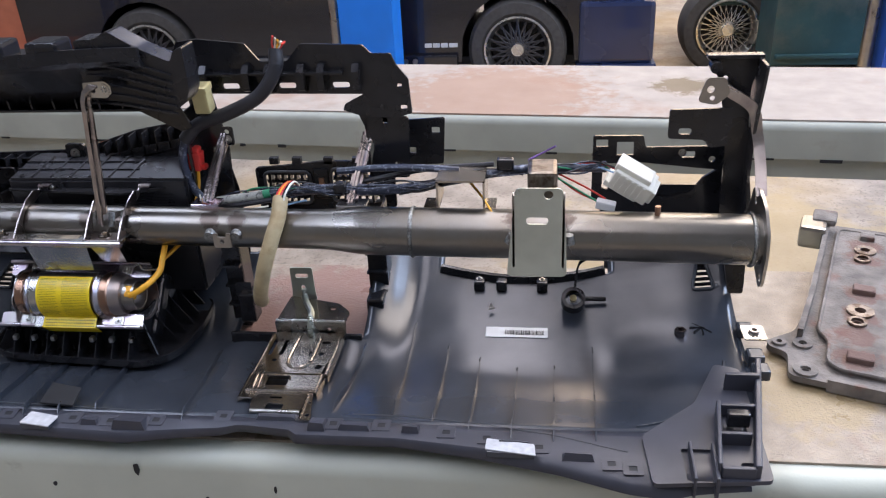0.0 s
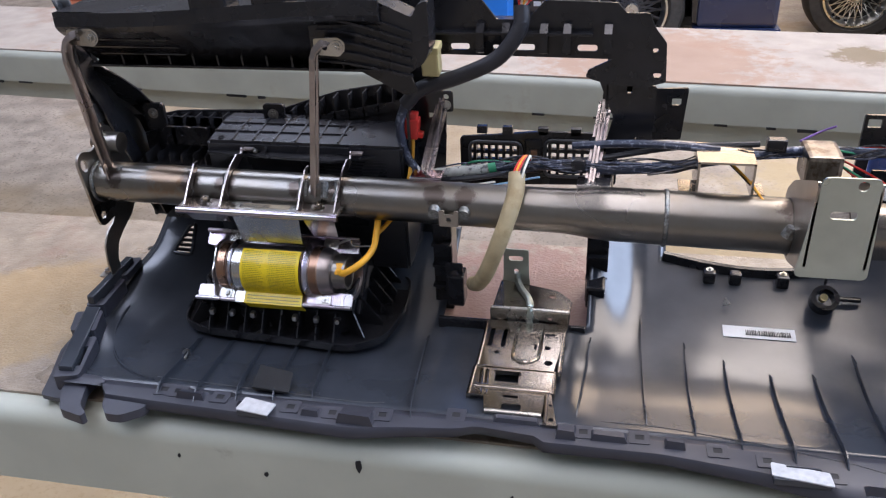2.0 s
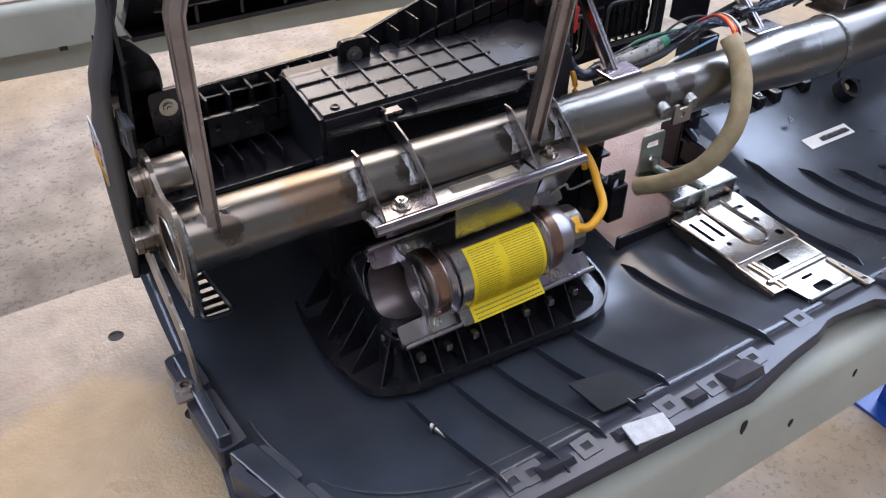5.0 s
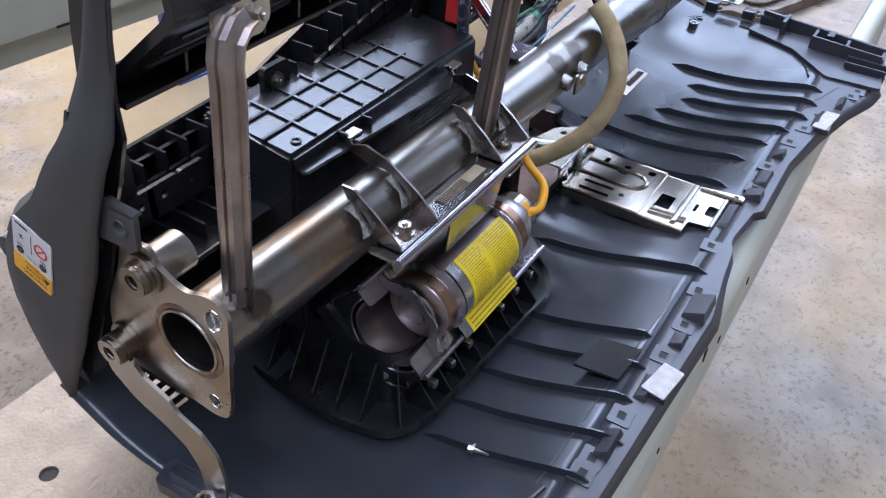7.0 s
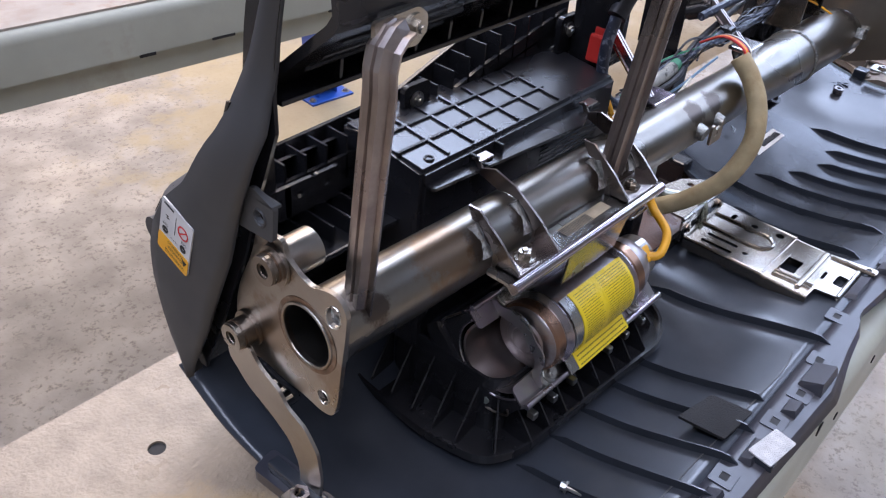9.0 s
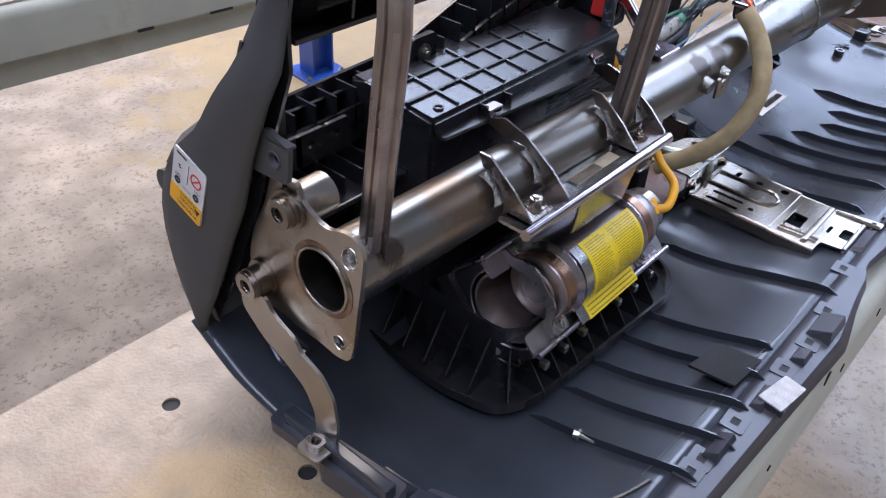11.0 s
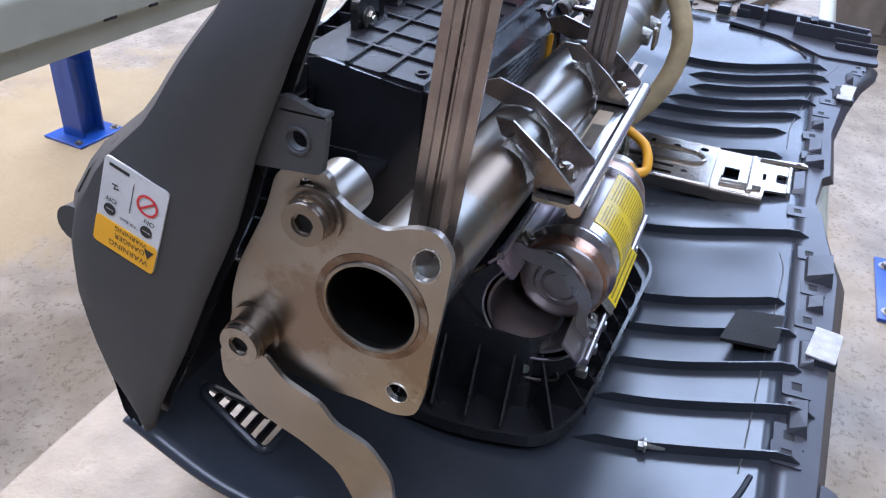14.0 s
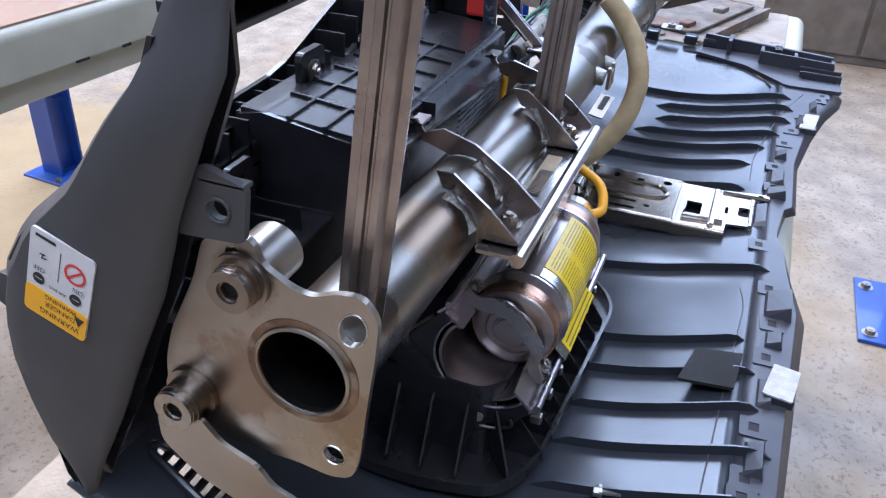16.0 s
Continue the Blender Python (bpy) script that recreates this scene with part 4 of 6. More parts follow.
# ---- paper labels, tape and loose bits ----
lab = thing("paper_label", "white printed paper label stuck on the black trim", "label")
bm = bmesh.new()
rows = [[bm.verts.new((0.884 + 0.098 * i / 8, 0.006 + 0.022 * j / 4, skin_z(0.884 + 0.098 * i / 8, 0.006 + 0.022 * j / 4) + 0.0012)) for j in range(5)] for i in range(9)]
for a, b in zip(rows, rows[1:]):
    for j in range(4):
        bm.faces.new((a[j], a[j + 1], b[j + 1], b[j]))
part("sheet", bm, M_WHITE, lab)
bm = bmesh.new()
rnd = random.Random(9)
x = 0.915
while x < 0.975:
    w = rnd.choice((0.0006, 0.0011, 0.0018))
    zz = skin_z(x, 0.017) + 0.0016
    bx(bm, (x, 0.012, zz - 0.002), (x + w, 0.022, zz + 0.0006))
    x += w + rnd.choice((0.0008, 0.0013))
part("bar_print", bm, M_BLACKINK, lab)
for nm, lb, pts, z, mt, th in (("felt_pad", "white felt strip stuck on the trim lip", [(0.272, -0.278), (0.316, -0.284), (0.320, -0.262), (0.276, -0.254)], 0.0425, M_FELT, 0.0016),
                               ("felt_pad", "white felt strip stuck on the trim lip", [(0.905, -0.292), (0.968, -0.300), (0.966, -0.280), (0.906, -0.272)], 0.0425, M_FELT, 0.0016),
                               ("foam_pad", "black foam pad lying loose across two ribs", [(0.268, -0.186), (0.318, -0.196), (0.326, -0.236), (0.274, -0.232)], 0.0392, M_FOAM, 0.0030)):
    ob = thing(nm, lb, "pad")
    part("sheet", plate(rounded(pts, 0.002), [], th, Matrix.Translation((0, 0, z))), mt, ob)
    if mt is M_FELT:
        c = (pts[0][0] + pts[1][0]) / 2
        part("backing", box((pts[0][0] + 0.002, pts[1][1] + 0.004, 0.034), (pts[1][0] - 0.002, pts[3][1] - 0.006, 0.0427), 0.001), M_SKIN, ob)


def machine_screw(nm, lb, at, d):
    ob = thing(nm, lb, "screw")
    a, d = Vector(at), Vector(d).normalized()
    bm = cyl(a, a + d * 0.002, 0.0058, seg=16)
    cy(bm, a - d * 0.004, a, 0.0042, seg=6)
    part("head", bm, M_ZINC, ob)
    bm = bmesh.new()
    for i in range(9):
        cy(bm, a + d * (0.002 + i * 0.0016), a + d * (0.0034 + i * 0.0016), 0.0026, 0.0021, seg=10)
    part("shank", bm, M_ZINC, ob)


machine_screw("loose_screw", "loose zinc screw lying on the black trim", (0.137, -0.150, 0.0215), (0.25, -1, 0.02))
nut = thing("loose_nut", "small brown flanged nut lying on the black trim", "nut")
part("body", plate(circle(0, 0, 0.009, 6), [circle(0, 0, 0.0045, 14)], 0.010, Matrix.Translation((1.182, 0.0, skin_z(1.182, 0)))), M_BROWN, nut)

# ---- steel cross-beam ----
M_BURN = mat("burnt_steel", (0.20, 0.14, 0.10), 0.45, metal=1, vary=0.4, scale=60, second=(0.34, 0.31, 0.27), patches=0.9, patch_scale=40)
beam = thing("cross_beam", "raw steel dashboard cross-beam with brackets and welded end plates", "cross beam")
A0, A1 = Vector((-0.033, -0.0095, 0.2180)), Vector((1.272, -0.028, 0.2065))


def axis_at(x):
    return A0.lerp(A1, (x - A0.x) / (A1.x - A0.x))


prof = [(-0.0325, 0.0290), (0.63, 0.0295), (0.66, 0.0300), (0.70, 0.0345), (0.715, 0.0355), (1.268, 0.0355)]
bm = bmesh.new()
seg = 40
rings = []
for inner in (0, 1):
    for x, r in (prof if not inner else prof[::-1]):
        c = axis_at(x)
        rr = r - 0.0022 * inner
        rings.append([bm.verts.new((x, c.y + rr * math.cos(2 * math.pi * i / seg), c.z + rr * math.sin(2 * math.pi * i / seg))) for i in range(seg)])
for k in range(len(rings)):
    a, b = rings[k - 1], rings[k]
    for i in range(seg):
        bm.faces.new((a[i - 1], a[i], b[i], b[i - 1]))
part("tube", bm, M_TUBE, beam, "heat-tinted raw steel tube", True)
for x, r in ((0.785, 0.0372), (-0.026, 0.0314), (1.258, 0.0380)):
    c = axis_at(x)
    bm = bmesh.new()
    sec = [(x + 0.003 * math.cos(a), r - 0.0015 + 0.0025 * math.sin(a)) for a in (2 * math.pi * i / 8 for i in range(8))]
    rg = [[bm.verts.new((px, c.y + pr * math.cos(2 * math.pi * i / seg), c.z + pr * math.sin(2 * math.pi * i / seg))) for px, pr in sec] for i in range(seg)]
    for i in range(seg):
        for j in range(8):
            bm.faces.new((rg[i - 1][j - 1], rg[i - 1][j], rg[i][j], rg[i][j - 1]))
    part("weld_ring", bm, M_WELD, beam, "", True)

# left end plate
PX = -0.034
HY, HZ = -0.0085, 0.2185
fl = rounded([(0.042, 0.286), (0.014, 0.290), (0.011, 0.277), (-0.005, 0.268), (-0.016, 0.266), (-0.030, 0.272), (-0.043, 0.273), (-0.051, 0.262), (-0.049, 0.240), (-0.044, 0.205),
              (-0.040, 0.170), (-0.035, 0.154), (-0.022, 0.150), (-0.001, 0.153), (0.021, 0.152), (0.046, 0.156), (0.064, 0.153), (0.079, 0.172), (0.077, 0.199), (0.070, 0.222), (0.051, 0.259)], 0.008, 4)
end = part("end_plate", plate(fl, [circle(HY, HZ, 0.0258, 36), circle(-0.0375, 0.253, 0.0070, 18, 0.0098, 0.3), circle(-0.0245, 0.167, 0.0062), circle(0.026, 0.280, 0.004)], 0.004,
                             Matrix.Translation((PX, 0, 0)) @ ROT_YZ), M_STEEL, beam, "flat steel end plate with holes")
part("heat_ring", plate(circle(HY, HZ, 0.0318, 36), [circle(HY, HZ, 0.0262, 36)], 0.0006, Matrix.Translation((PX - 0.0005, 0, 0)) @ ROT_YZ), M_BURN, end, "dark heat-stained ring")
lip = [Vector((PX - 0.0008, HY + 0.0262 * math.cos(2 * math.pi * i / 40), HZ + 0.0262 * math.sin(2 * math.pi * i / 40))) for i in range(41)]
part("tube_lip", sweep(lip, circle(0, 0, 0.0014, 8), (1, 0.01, 0)), M_STEEL, end, "", True)
for hy, hz, ra, rb, tn in ((-0.0375, 0.253, 0.0073, 0.0101, 0.3), (-0.0245, 0.167, 0.0065, 0.0065, 0)):
    rim = [Vector((PX - 0.0001, *p)) for p in circle(hy, hz, ra, 24, rb, tn)]
    part("hole_rim", sweep(rim + [rim[0]], circle(0, 0, 0.0006, 6), (1, 0.01, 0)), M_ZINC, end, "brighter metal rim round the hole", True)
for y, z, xf in ((0.022, 0.2655, -0.0455), (0.0615, 0.1815, -0.052)):
    bm = bmesh.new()
    plate(circle(y, z, 0.0122, 24), [circle(y, z, 0.0056, 6)], PX - xf - 0.002, Matrix.Translation((xf + 0.001, 0, 0)) @ ROT_YZ, bm)
    plate(circle(y, z, 0.0158, 24), [circle(y, z, 0.0056, 6)], 0.003, Matrix.Translation((PX - 0.0032, 0, 0)) @ ROT_YZ, bm)
    bush = part("bush", bm, M_STEEL, end, "oily stained steel bush", True)
    part("bush_ring", plate(circle(y, z, 0.0117, 28), [circle(y, z, 0.0062, 18)], 0.0022, Matrix.Translation((xf - 0.001, 0, 0)) @ ROT_YZ), M_STEEL, bush, "bright turned steel ring")
    # Raised band in a dark burnt tone stands for the groove's shade.
    part("bush_groove_shade", cyl((xf + 0.0045, y, z), (xf + 0.006, y, z), 0.0128, seg=28), M_BURN, bush, "", True)
    # Near-black plug in place of the shade inside the bore.
    part("bush_bore_shade", cyl((xf + 0.004, y, z), (PX + 0.004, y, z), 0.0058), M_DARK, end)
part("spacer", cyl((-0.030, 0.022, 0.266), (-0.002, 0.022, 0.266), 0.0155, seg=28), M_STEEL, beam, "", True)
# ear bracket fixed to the end plate
part("ear", plate(rounded([(0.038, 0.325), (0.030, 0.329), (0.008, 0.322), (0.012, 0.293), (0.050, 0.290)], 0.0035), [circle(0.024, 0.308, 0.0048)], 0.004, Matrix.Translation((-0.0435, 0, 0)) @ ROT_YZ), M_GREY, beam, "dark plastic ear")
part("ear_flange", box((-0.0435, 0.009, 0.3205), (-0.036, 0.033, 0.3230), 0.0008), M_GREY, beam)
rim = [Vector((-0.0437, *p)) for p in circle(0.024, 0.308, 0.0062, 20)]
part("ear_hole_rim", sweep(rim + [rim[0]], circle(0, 0, 0.0009, 6), (1, 0.01, 0)), M_GREY, beam, "", True)
# curved lower stay with foot
stay = rounded([(0.052, 0.172), (0.060, 0.170), (0.081, 0.170), (0.081, 0.146), (0.058, 0.126), (0.028, 0.114), (0.008, 0.102), (-0.003, 0.082), (-0.004, 0.058), (-0.027, 0.058), (-0.030, 0.085), (-0.026, 0.112),
                (-0.012, 0.130), (0.010, 0.138), (0.017, 0.149), (0.040, 0.158)], 0.006)
part("stay", plate(stay, [], 0.003, Matrix.Translation((-0.044, 0, 0)) @ ROT_YZ), M_STEEL, beam, "curved steel stay")
part("stay_foot", plate(rounded(rect(-0.066, -0.029, -0.0415, -0.003), 0.005), [circle(-0.054, -0.015, 0.005)], 0.003, Matrix.Translation((0, 0, 0.056))), M_STEEL, beam)
part("stay_nut", plate(circle(-0.054, -0.015, 0.0085, 6), [circle(-0.054, -0.015, 0.0045, 12)], 0.006, Matrix.Translation((0, 0, 0.059))), M_BROWN, beam)

# right end plate
fr = rounded([(0.030, 0.262), (0.005, 0.272), (-0.040, 0.262), (-0.072, 0.235), (-0.078, 0.205), (-0.072, 0.160), (-0.060, 0.148), (-0.044, 0.156), (-0.02, 0.168), (0.030, 0.170), (0.05, 0.2)], 0.012, 4)
end = part("end_plate", plate(fr, [circle(-0.028, 0.2065, 0.0325, 30), circle(-0.060, 0.165, 0.006), circle(0.01, 0.25, 0.006)], 0.004, Matrix.Translation((1.268, 0, 0)) @ ROT_YZ), M_STEEL, beam, "flat steel end plate with holes")
# right upright stay to the upper bracket
part("stay", sweep(smooth_path([(1.272, 0.0, 0.26), (1.272, 0.03, 0.30), (1.268, 0.05, 0.335), (1.256, 0.045, 0.372), (1.215, 0.035, 0.402)], 6), rect(-0.0075, -0.0015, 0.0075, 0.0015), (0.15, 1, 0.1)), M_BROWN, beam, "bent flat steel stay")
part("stay_tab", plate(rounded([(1.180, 0.385), (1.205, 0.380), (1.222, 0.395), (1.215, 0.418), (1.190, 0.418)], 0.006), [circle(1.196, 0.402, 0.005), circle(1.199, 0.390, 0.0035)], 0.003, Matrix.Translation((0, 0.033, 0)) @ ROT_XZ), M_STEEL, beam)


# pressed channel struts
def channel(w, d):
    return [(-w, 0), (-w * 0.62, 0), (-w * 0.42, d), (-w * 0.12, d), (0, d * 0.55), (w * 0.12, d), (w * 0.42, d), (w * 0.62, 0), (w, 0),
            (w, -0.002), (w * 0.55, -0.002), (w * 0.36, d - 0.002), (-w * 0.36, d - 0.002), (-w * 0.55, -0.002), (-w, -0.002)]


for base, top, tab in (((0.000, -0.023, 0.229), (-0.002, -0.044, 0.440), (0.044, -0.038)), ((0.318, -0.036, 0.228), (0.342, -0.044, 0.435), (0.384, -0.046))):
    b, t = Vector(base), Vector(top)
    knee = t + Vector((0.000, 0, -0.030))
    path = [b, b.lerp(knee, 0.5), knee, t + Vector((0.001, 0.001, -0.016)), t + Vector((0.005, 0.002, -0.005)), t + Vector((0.013, 0.003, 0.002)), t + Vector((0.020, 0.004, 0.003))]
    part("strut", sweep(path, channel(0.0125, 0.007), (-1, -0.12, 0.05)), M_BROWN, beam, "pressed brown-tinted steel strut", False)
    x0, x1 = t.x + 0.002, tab[0]
    part("strut_tab", plate(rounded([(x0, t.z - 0.010), (x1 - 0.008, t.z - 0.012), (x1, t.z - 0.004), (x1, t.z + 0.006), (x1 - 0.008, t.z + 0.012), (x0, t.z + 0.010)], 0.003),
                            [circle(x0 + 0.014, t.z, 0.0035, 12, 0.0048)], 0.003, Matrix.Translation((0, tab[1], 0)) @ ROT_XZ), M_ZINC, beam)
    part("strut_bolt", hexbolt((x1 - 0.011, tab[1], t.z), (0, -1, 0), 0.0055, 0.004), M_ZINC, beam)
    part("weld", cyl(b + Vector((0.013, -0.004, -0.004)), b + Vector((0.013, 0.004, 0.016)), 0.006, 0.005, seg=9), M_WELD, beam, "", True)
    part("weld", cyl(b + Vector((-0.015, -0.002, -0.004)), b + Vector((-0.015, 0.006, 0.016)), 0.006, 0.005, seg=9), M_WELD, beam, "", True)
for b, t in (((0.462, 0.005, 0.235), (0.472, 0.100, 0.318)), ((0.688, 0.005, 0.238), (0.700, 0.118, 0.316))):
    b, t = Vector(b), Vector(t)
    part("strut", sweep([b, b.lerp(t, 0.6), t - Vector((0, 0.004, 0.004)), t], channel(0.009, 0.007), (0.0, -1, 0.6)), M_BROWN, beam, "pressed plated steel strut")
    part("strut_tab", plate(rounded(rect(t.x - 0.004, t.z - 0.016, t.x + 0.016, t.z + 0.014), 0.004), [circle(t.x + 0.006, t.z + 0.006, 0.004)], 0.003, Matrix.Translation((0, t.y - 0.004, 0)) @ ROT_XZ), M_BLACK, beam)
    part("strut_bolt", hexbolt((t.x + 0.006, t.y - 0.004, t.z - 0.006), (0, -1, 0), 0.0045, 0.003), M_ZINC, beam)
    part("strut_foot", box((b.x - 0.018, -0.008, 0.240), (b.x + 0.026, 0.020, 0.2455), 0.002), M_IRID, beam, "iridescent plated foot")

# saddle cheeks that clasp the tube, and the carrier bar before it
for x, tall in ((0.134, 0.0), (0.187, 0.035), (0.300, 0.0), (0.352, 0.035)):
    c = axis_at(x)
    arc = [(c.y + 0.0305 * math.cos(radians(a)), c.z + 0.0305 * math.sin(radians(a))) for a in range(190, 69 if tall else 99, -10)]
    pts = [(-0.070, 0.212), (-0.070, 0.218), (-0.050, 0.236), (-0.020, 0.256), (0.004, 0.263), (0.018, 0.258), (0.024, 0.266), (0.027, 0.264), (0.021, 0.252)] if tall else [(-0.070, 0.212), (-0.070, 0.218), (-0.050, 0.238), (-0.024, 0.258), (-0.012, 0.258)]
    cheek = part("cheek", plate(pts + arc[::-1], [], 0.0022, Matrix.Translation((x, 0, 0)) @ ROT_YZ), M_BROWN, beam, "heat-tinted saddle cheek")
    if tall:
        part("cheek_flange", box((x, 0.020, 0.262), (x + 0.018, 0.030, 0.264)), M_BROWN, beam)
    part("weld", cyl((x - 0.004, c.y - 0.026, c.z + 0.004), (x - 0.004, c.y - 0.008, c.z + 0.0275), 0.0075, 0.006, seg=10), M_WELD, beam, "grey weld bead", True)
for x0, x1 in ((0.134, 0.189), (0.300, 0.354)):
    part("saddle_floor", box((x0, -0.070, 0.2135), (x1, -0.044, 0.2155)), M_BROWN, beam)
part("carrier_bar", plate(rounded(rect(0.124, -0.073, 0.358, -0.044), 0.003), [], 0.003, pose(0, 0, 0.2105)), M_ZINC, beam, "long plated carrier bar")
part("carrier_roll", cyl((0.124, -0.073, 0.2105), (0.358, -0.073, 0.2105), 0.0052, seg=16), M_IRID, beam, "rolled iridescent front edge", True)
part("bar_label", box((0.215, -0.062, 0.2134), (0.285, -0.050, 0.2140)), M_KRAFT, beam, "printed paper strip")
rnd = random.Random(21)
bm = bmesh.new()
x = 0.212
while x < 0.255:
    w = rnd.choice((0.0007, 0.0012))
    bx(bm, (x, -0.062, 0.2139), (x + w, -0.052, 0.2143))
    x += w + 0.0011
part("bar_print", bm, M_BLACKINK, beam)
for x in (0.160, 0.326):
    part("carrier_bolt", hexbolt((x, -0.056, 0.2155), (0, 0, 1), 0.0062, 0.006), M_BRACKET, beam, "reddish plated bolt")
# clip on the tube
c = axis_at(0.507)
part("tube_clip", plate(rounded([(0.494, 0.199), (0.520, 0.199), (0.520, 0.222), (0.514, 0.222), (0.514, 0.216), (0.501, 0.216), (0.501, 0.222), (0.494, 0.222)], 0.002), [circle(0.507, 0.209, 0.0035)], 0.003, Matrix.Translation((0, c.y - 0.040, 0)) @ ROT_XZ), M_STEEL, beam)
for x in (0.486, 0.526):
    part("weld", cyl((x, c.y - 0.036, 0.214), (x, c.y - 0.022, 0.216), 0.008, 0.010, seg=12), M_WELD, beam, "", True)
part("tube_pin", cyl((1.130, -0.027, 0.240), (1.130, -0.027, 0.256), 0.004), M_COPPER, beam)
# square bracket on the tube
bm = bmesh.new()
for lo, hi in (((0.820, -0.01, 0.240), (0.823, 0.055, 0.285)), ((0.887, -0.01, 0.240), (0.890, 0.055, 0.285)), ((0.820, -0.01, 0.283), (0.890, 0.055, 0.286)), ((0.800, -0.005, 0.240), (0.823, 0.03, 0.2425)), ((0.888, -0.005, 0.240), (0.905, 0.03, 0.2425))):
    bx(bm, lo, hi)
part("square_bracket", bm, M_BRACKET, beam)
# steering column bracket
br = thing("column_bracket", "pale green-grey steel steering column bracket on the beam", "bracket")
face = rounded([(0.938, 0.326), (0.998, 0.326), (1.003, 0.260), (1.005, 0.200), (0.926, 0.200), (0.932, 0.26)], 0.008)
tilt = Matrix.Translation((0, -0.130, 0)) @ ROT_XZ
part("face", plate(face, [circle(0.980, 0.317, 0.006), rounded(rect(0.952, 0.276, 0.980, 0.286), 0.005)], 0.003, tilt), M_ALU, br, "greenish plated face with slot")
for x in (0.934, 0.998):
    s = 1 if x < 0.96 else -1
    part("cheek", plate(rounded([(-0.130, 0.322), (-0.02, 0.272), (0.012, 0.245), (0.012, 0.20), (-0.05, 0.175), (-0.130, 0.204)], 0.01), [circle(-0.028, 0.2095, 0.0362, 30)], 0.003, Matrix.Translation((x, 0, 0)) @ ROT_YZ), M_STEEL, br, "steel cheek welded to the tube")
part("weld", cyl((0.928, -0.062, 0.215), (0.932, -0.062, 0.228), 0.009, 0.007, seg=9), M_WELD, br, "", True)
part("weld", cyl((1.008, -0.062, 0.215), (1.008, -0.062, 0.228), 0.009, 0.007, seg=9), M_WELD, br, "", True)
part("rear_block", box((0.950, 0.0, 0.250), (0.993, 0.06, 0.294), 0.006), M_BUSH, br)

# ---- passenger air bag module ----
bag = thing("airbag_module", "passenger air bag module with plated housing and black base", "airbag module")
foot = rounded([(0.095, 0.095), (0.088, -0.02), (0.102, -0.082), (0.140, -0.100), (0.370, -0.114), (0.412, -0.085), (0.424, -0.02), (0.415, 0.08)], 0.03, 5)
part("base", plate(foot, [], 0.004, Matrix.Translation((0, 0, 0.0185))), M_BLACK, bag, "black ribbed plastic base")
loop = [Vector((x, y, 0.026)) for x, y in foot]
part("base_edge", sweep(loop + [loop[0]], rect(-0.0015, -0.005, 0.0015, 0.005)), M_BLACK, bag)
# inner well wall and radial ribs
well = rounded([(0.135, 0.07), (0.135, -0.055), (0.150, -0.068), (0.345, -0.074), (0.362, -0.06), (0.368, 0.07)], 0.015, 4)
loop = [Vector((x, y, 0.055)) for x, y in well]
part("well_wall", sweep(loop + [loop[0]], rect(-0.0015, -0.034, 0.0015, 0.034)), M_BLACK, bag)
SPOTS = [((0.150 + 0.0275 * i, -0.069 - 0.0007 * i), (0, -1)) for i in range(8)] + [((0.135, -0.045 + 0.028 * i), (-1, -0.1)) for i in range(5)]
SPOTS += [((0.366, -0.045 + 0.028 * i), (1, -0.1)) for i in range(5)] + [((0.140, -0.064), (-0.7, -0.6)), ((0.358, -0.068), (0.7, -0.6))]
for a, d in SPOTS:
    p, d = Vector(a), Vector(d).normalized()
    q = p + d * 0.034
    bm = bmesh.new()
    n = Vector((-d.y, d.x)) * 0.0009
    lo, hi = 0.021, 0.075
    vs = [bm.verts.new((*(w + n * k), z)) for k in (-1, 1) for w, z in ((p, lo), (q, lo), (q, lo + 0.008), (p, hi))]
    bm.faces.new(vs[:4]), bm.faces.new(vs[4:])
    for j in range(4):
        bm.faces.new((vs[j - 1], vs[j], vs[4 + j], vs[4 + j - 1]))
    part("rib", bm, M_BLACK, bag)
# plated housing lies on a slope towards the viewer
HM = Matrix.Translation((0.254, -0.058, 0.1150)) @ Matrix(((1, 0, 0, 0), (0, 0.7071, -0.7071, 0), (0, 0.7071, 0.7071, 0), (0, 0, 0, 1)))
# local axes: x along the beam, y up the slope, z out of the slope


def hp(x, y, z):
    return HM @ Vector((x, y, z))


for s in (1, -1):
    pts = [(-0.116, 0.030), (-0.06, 0.028), (0.06, 0.028), (0.116, 0.030), (0.116, 0.050), (-0.116, 0.050)]
    pl = plate([(x, y * s) for x, y in rounded(pts, 0.004)], [], 0.002, HM @ Matrix.Translation((0, 0, -0.004)))
    part("flange", pl, M_IRID, bag, "iridescent plated flange")
    part("flange_lip", box((-0.116, min(0.049 * s, 0.0515 * s), -0.010), (0.116, max(0.049 * s, 0.0515 * s), 0.004), 0.001, HM), M_IRID, bag)
    part("flange_roll", cyl(hp(-0.116, 0.0505 * s, 0.003), hp(0.116, 0.0505 * s, 0.003), 0.003, seg=12), M_IRID, bag, "", True)
    for x in (-0.071, 0.074):
        part("clip", plate(rounded(rect(-0.011, -0.008, 0.011, 0.008), 0.005), [], 0.002, HM @ Matrix.Translation((x, 0.041 * s, -0.002))), M_ZINC, bag)
        o = hp(x, 0.041 * s, 0.0)
        part("housing_bolt", hexbolt(o, HM.to_3x3() @ Vector((0, 0, 1)), 0.0048, 0.004), M_ZINC, bag)
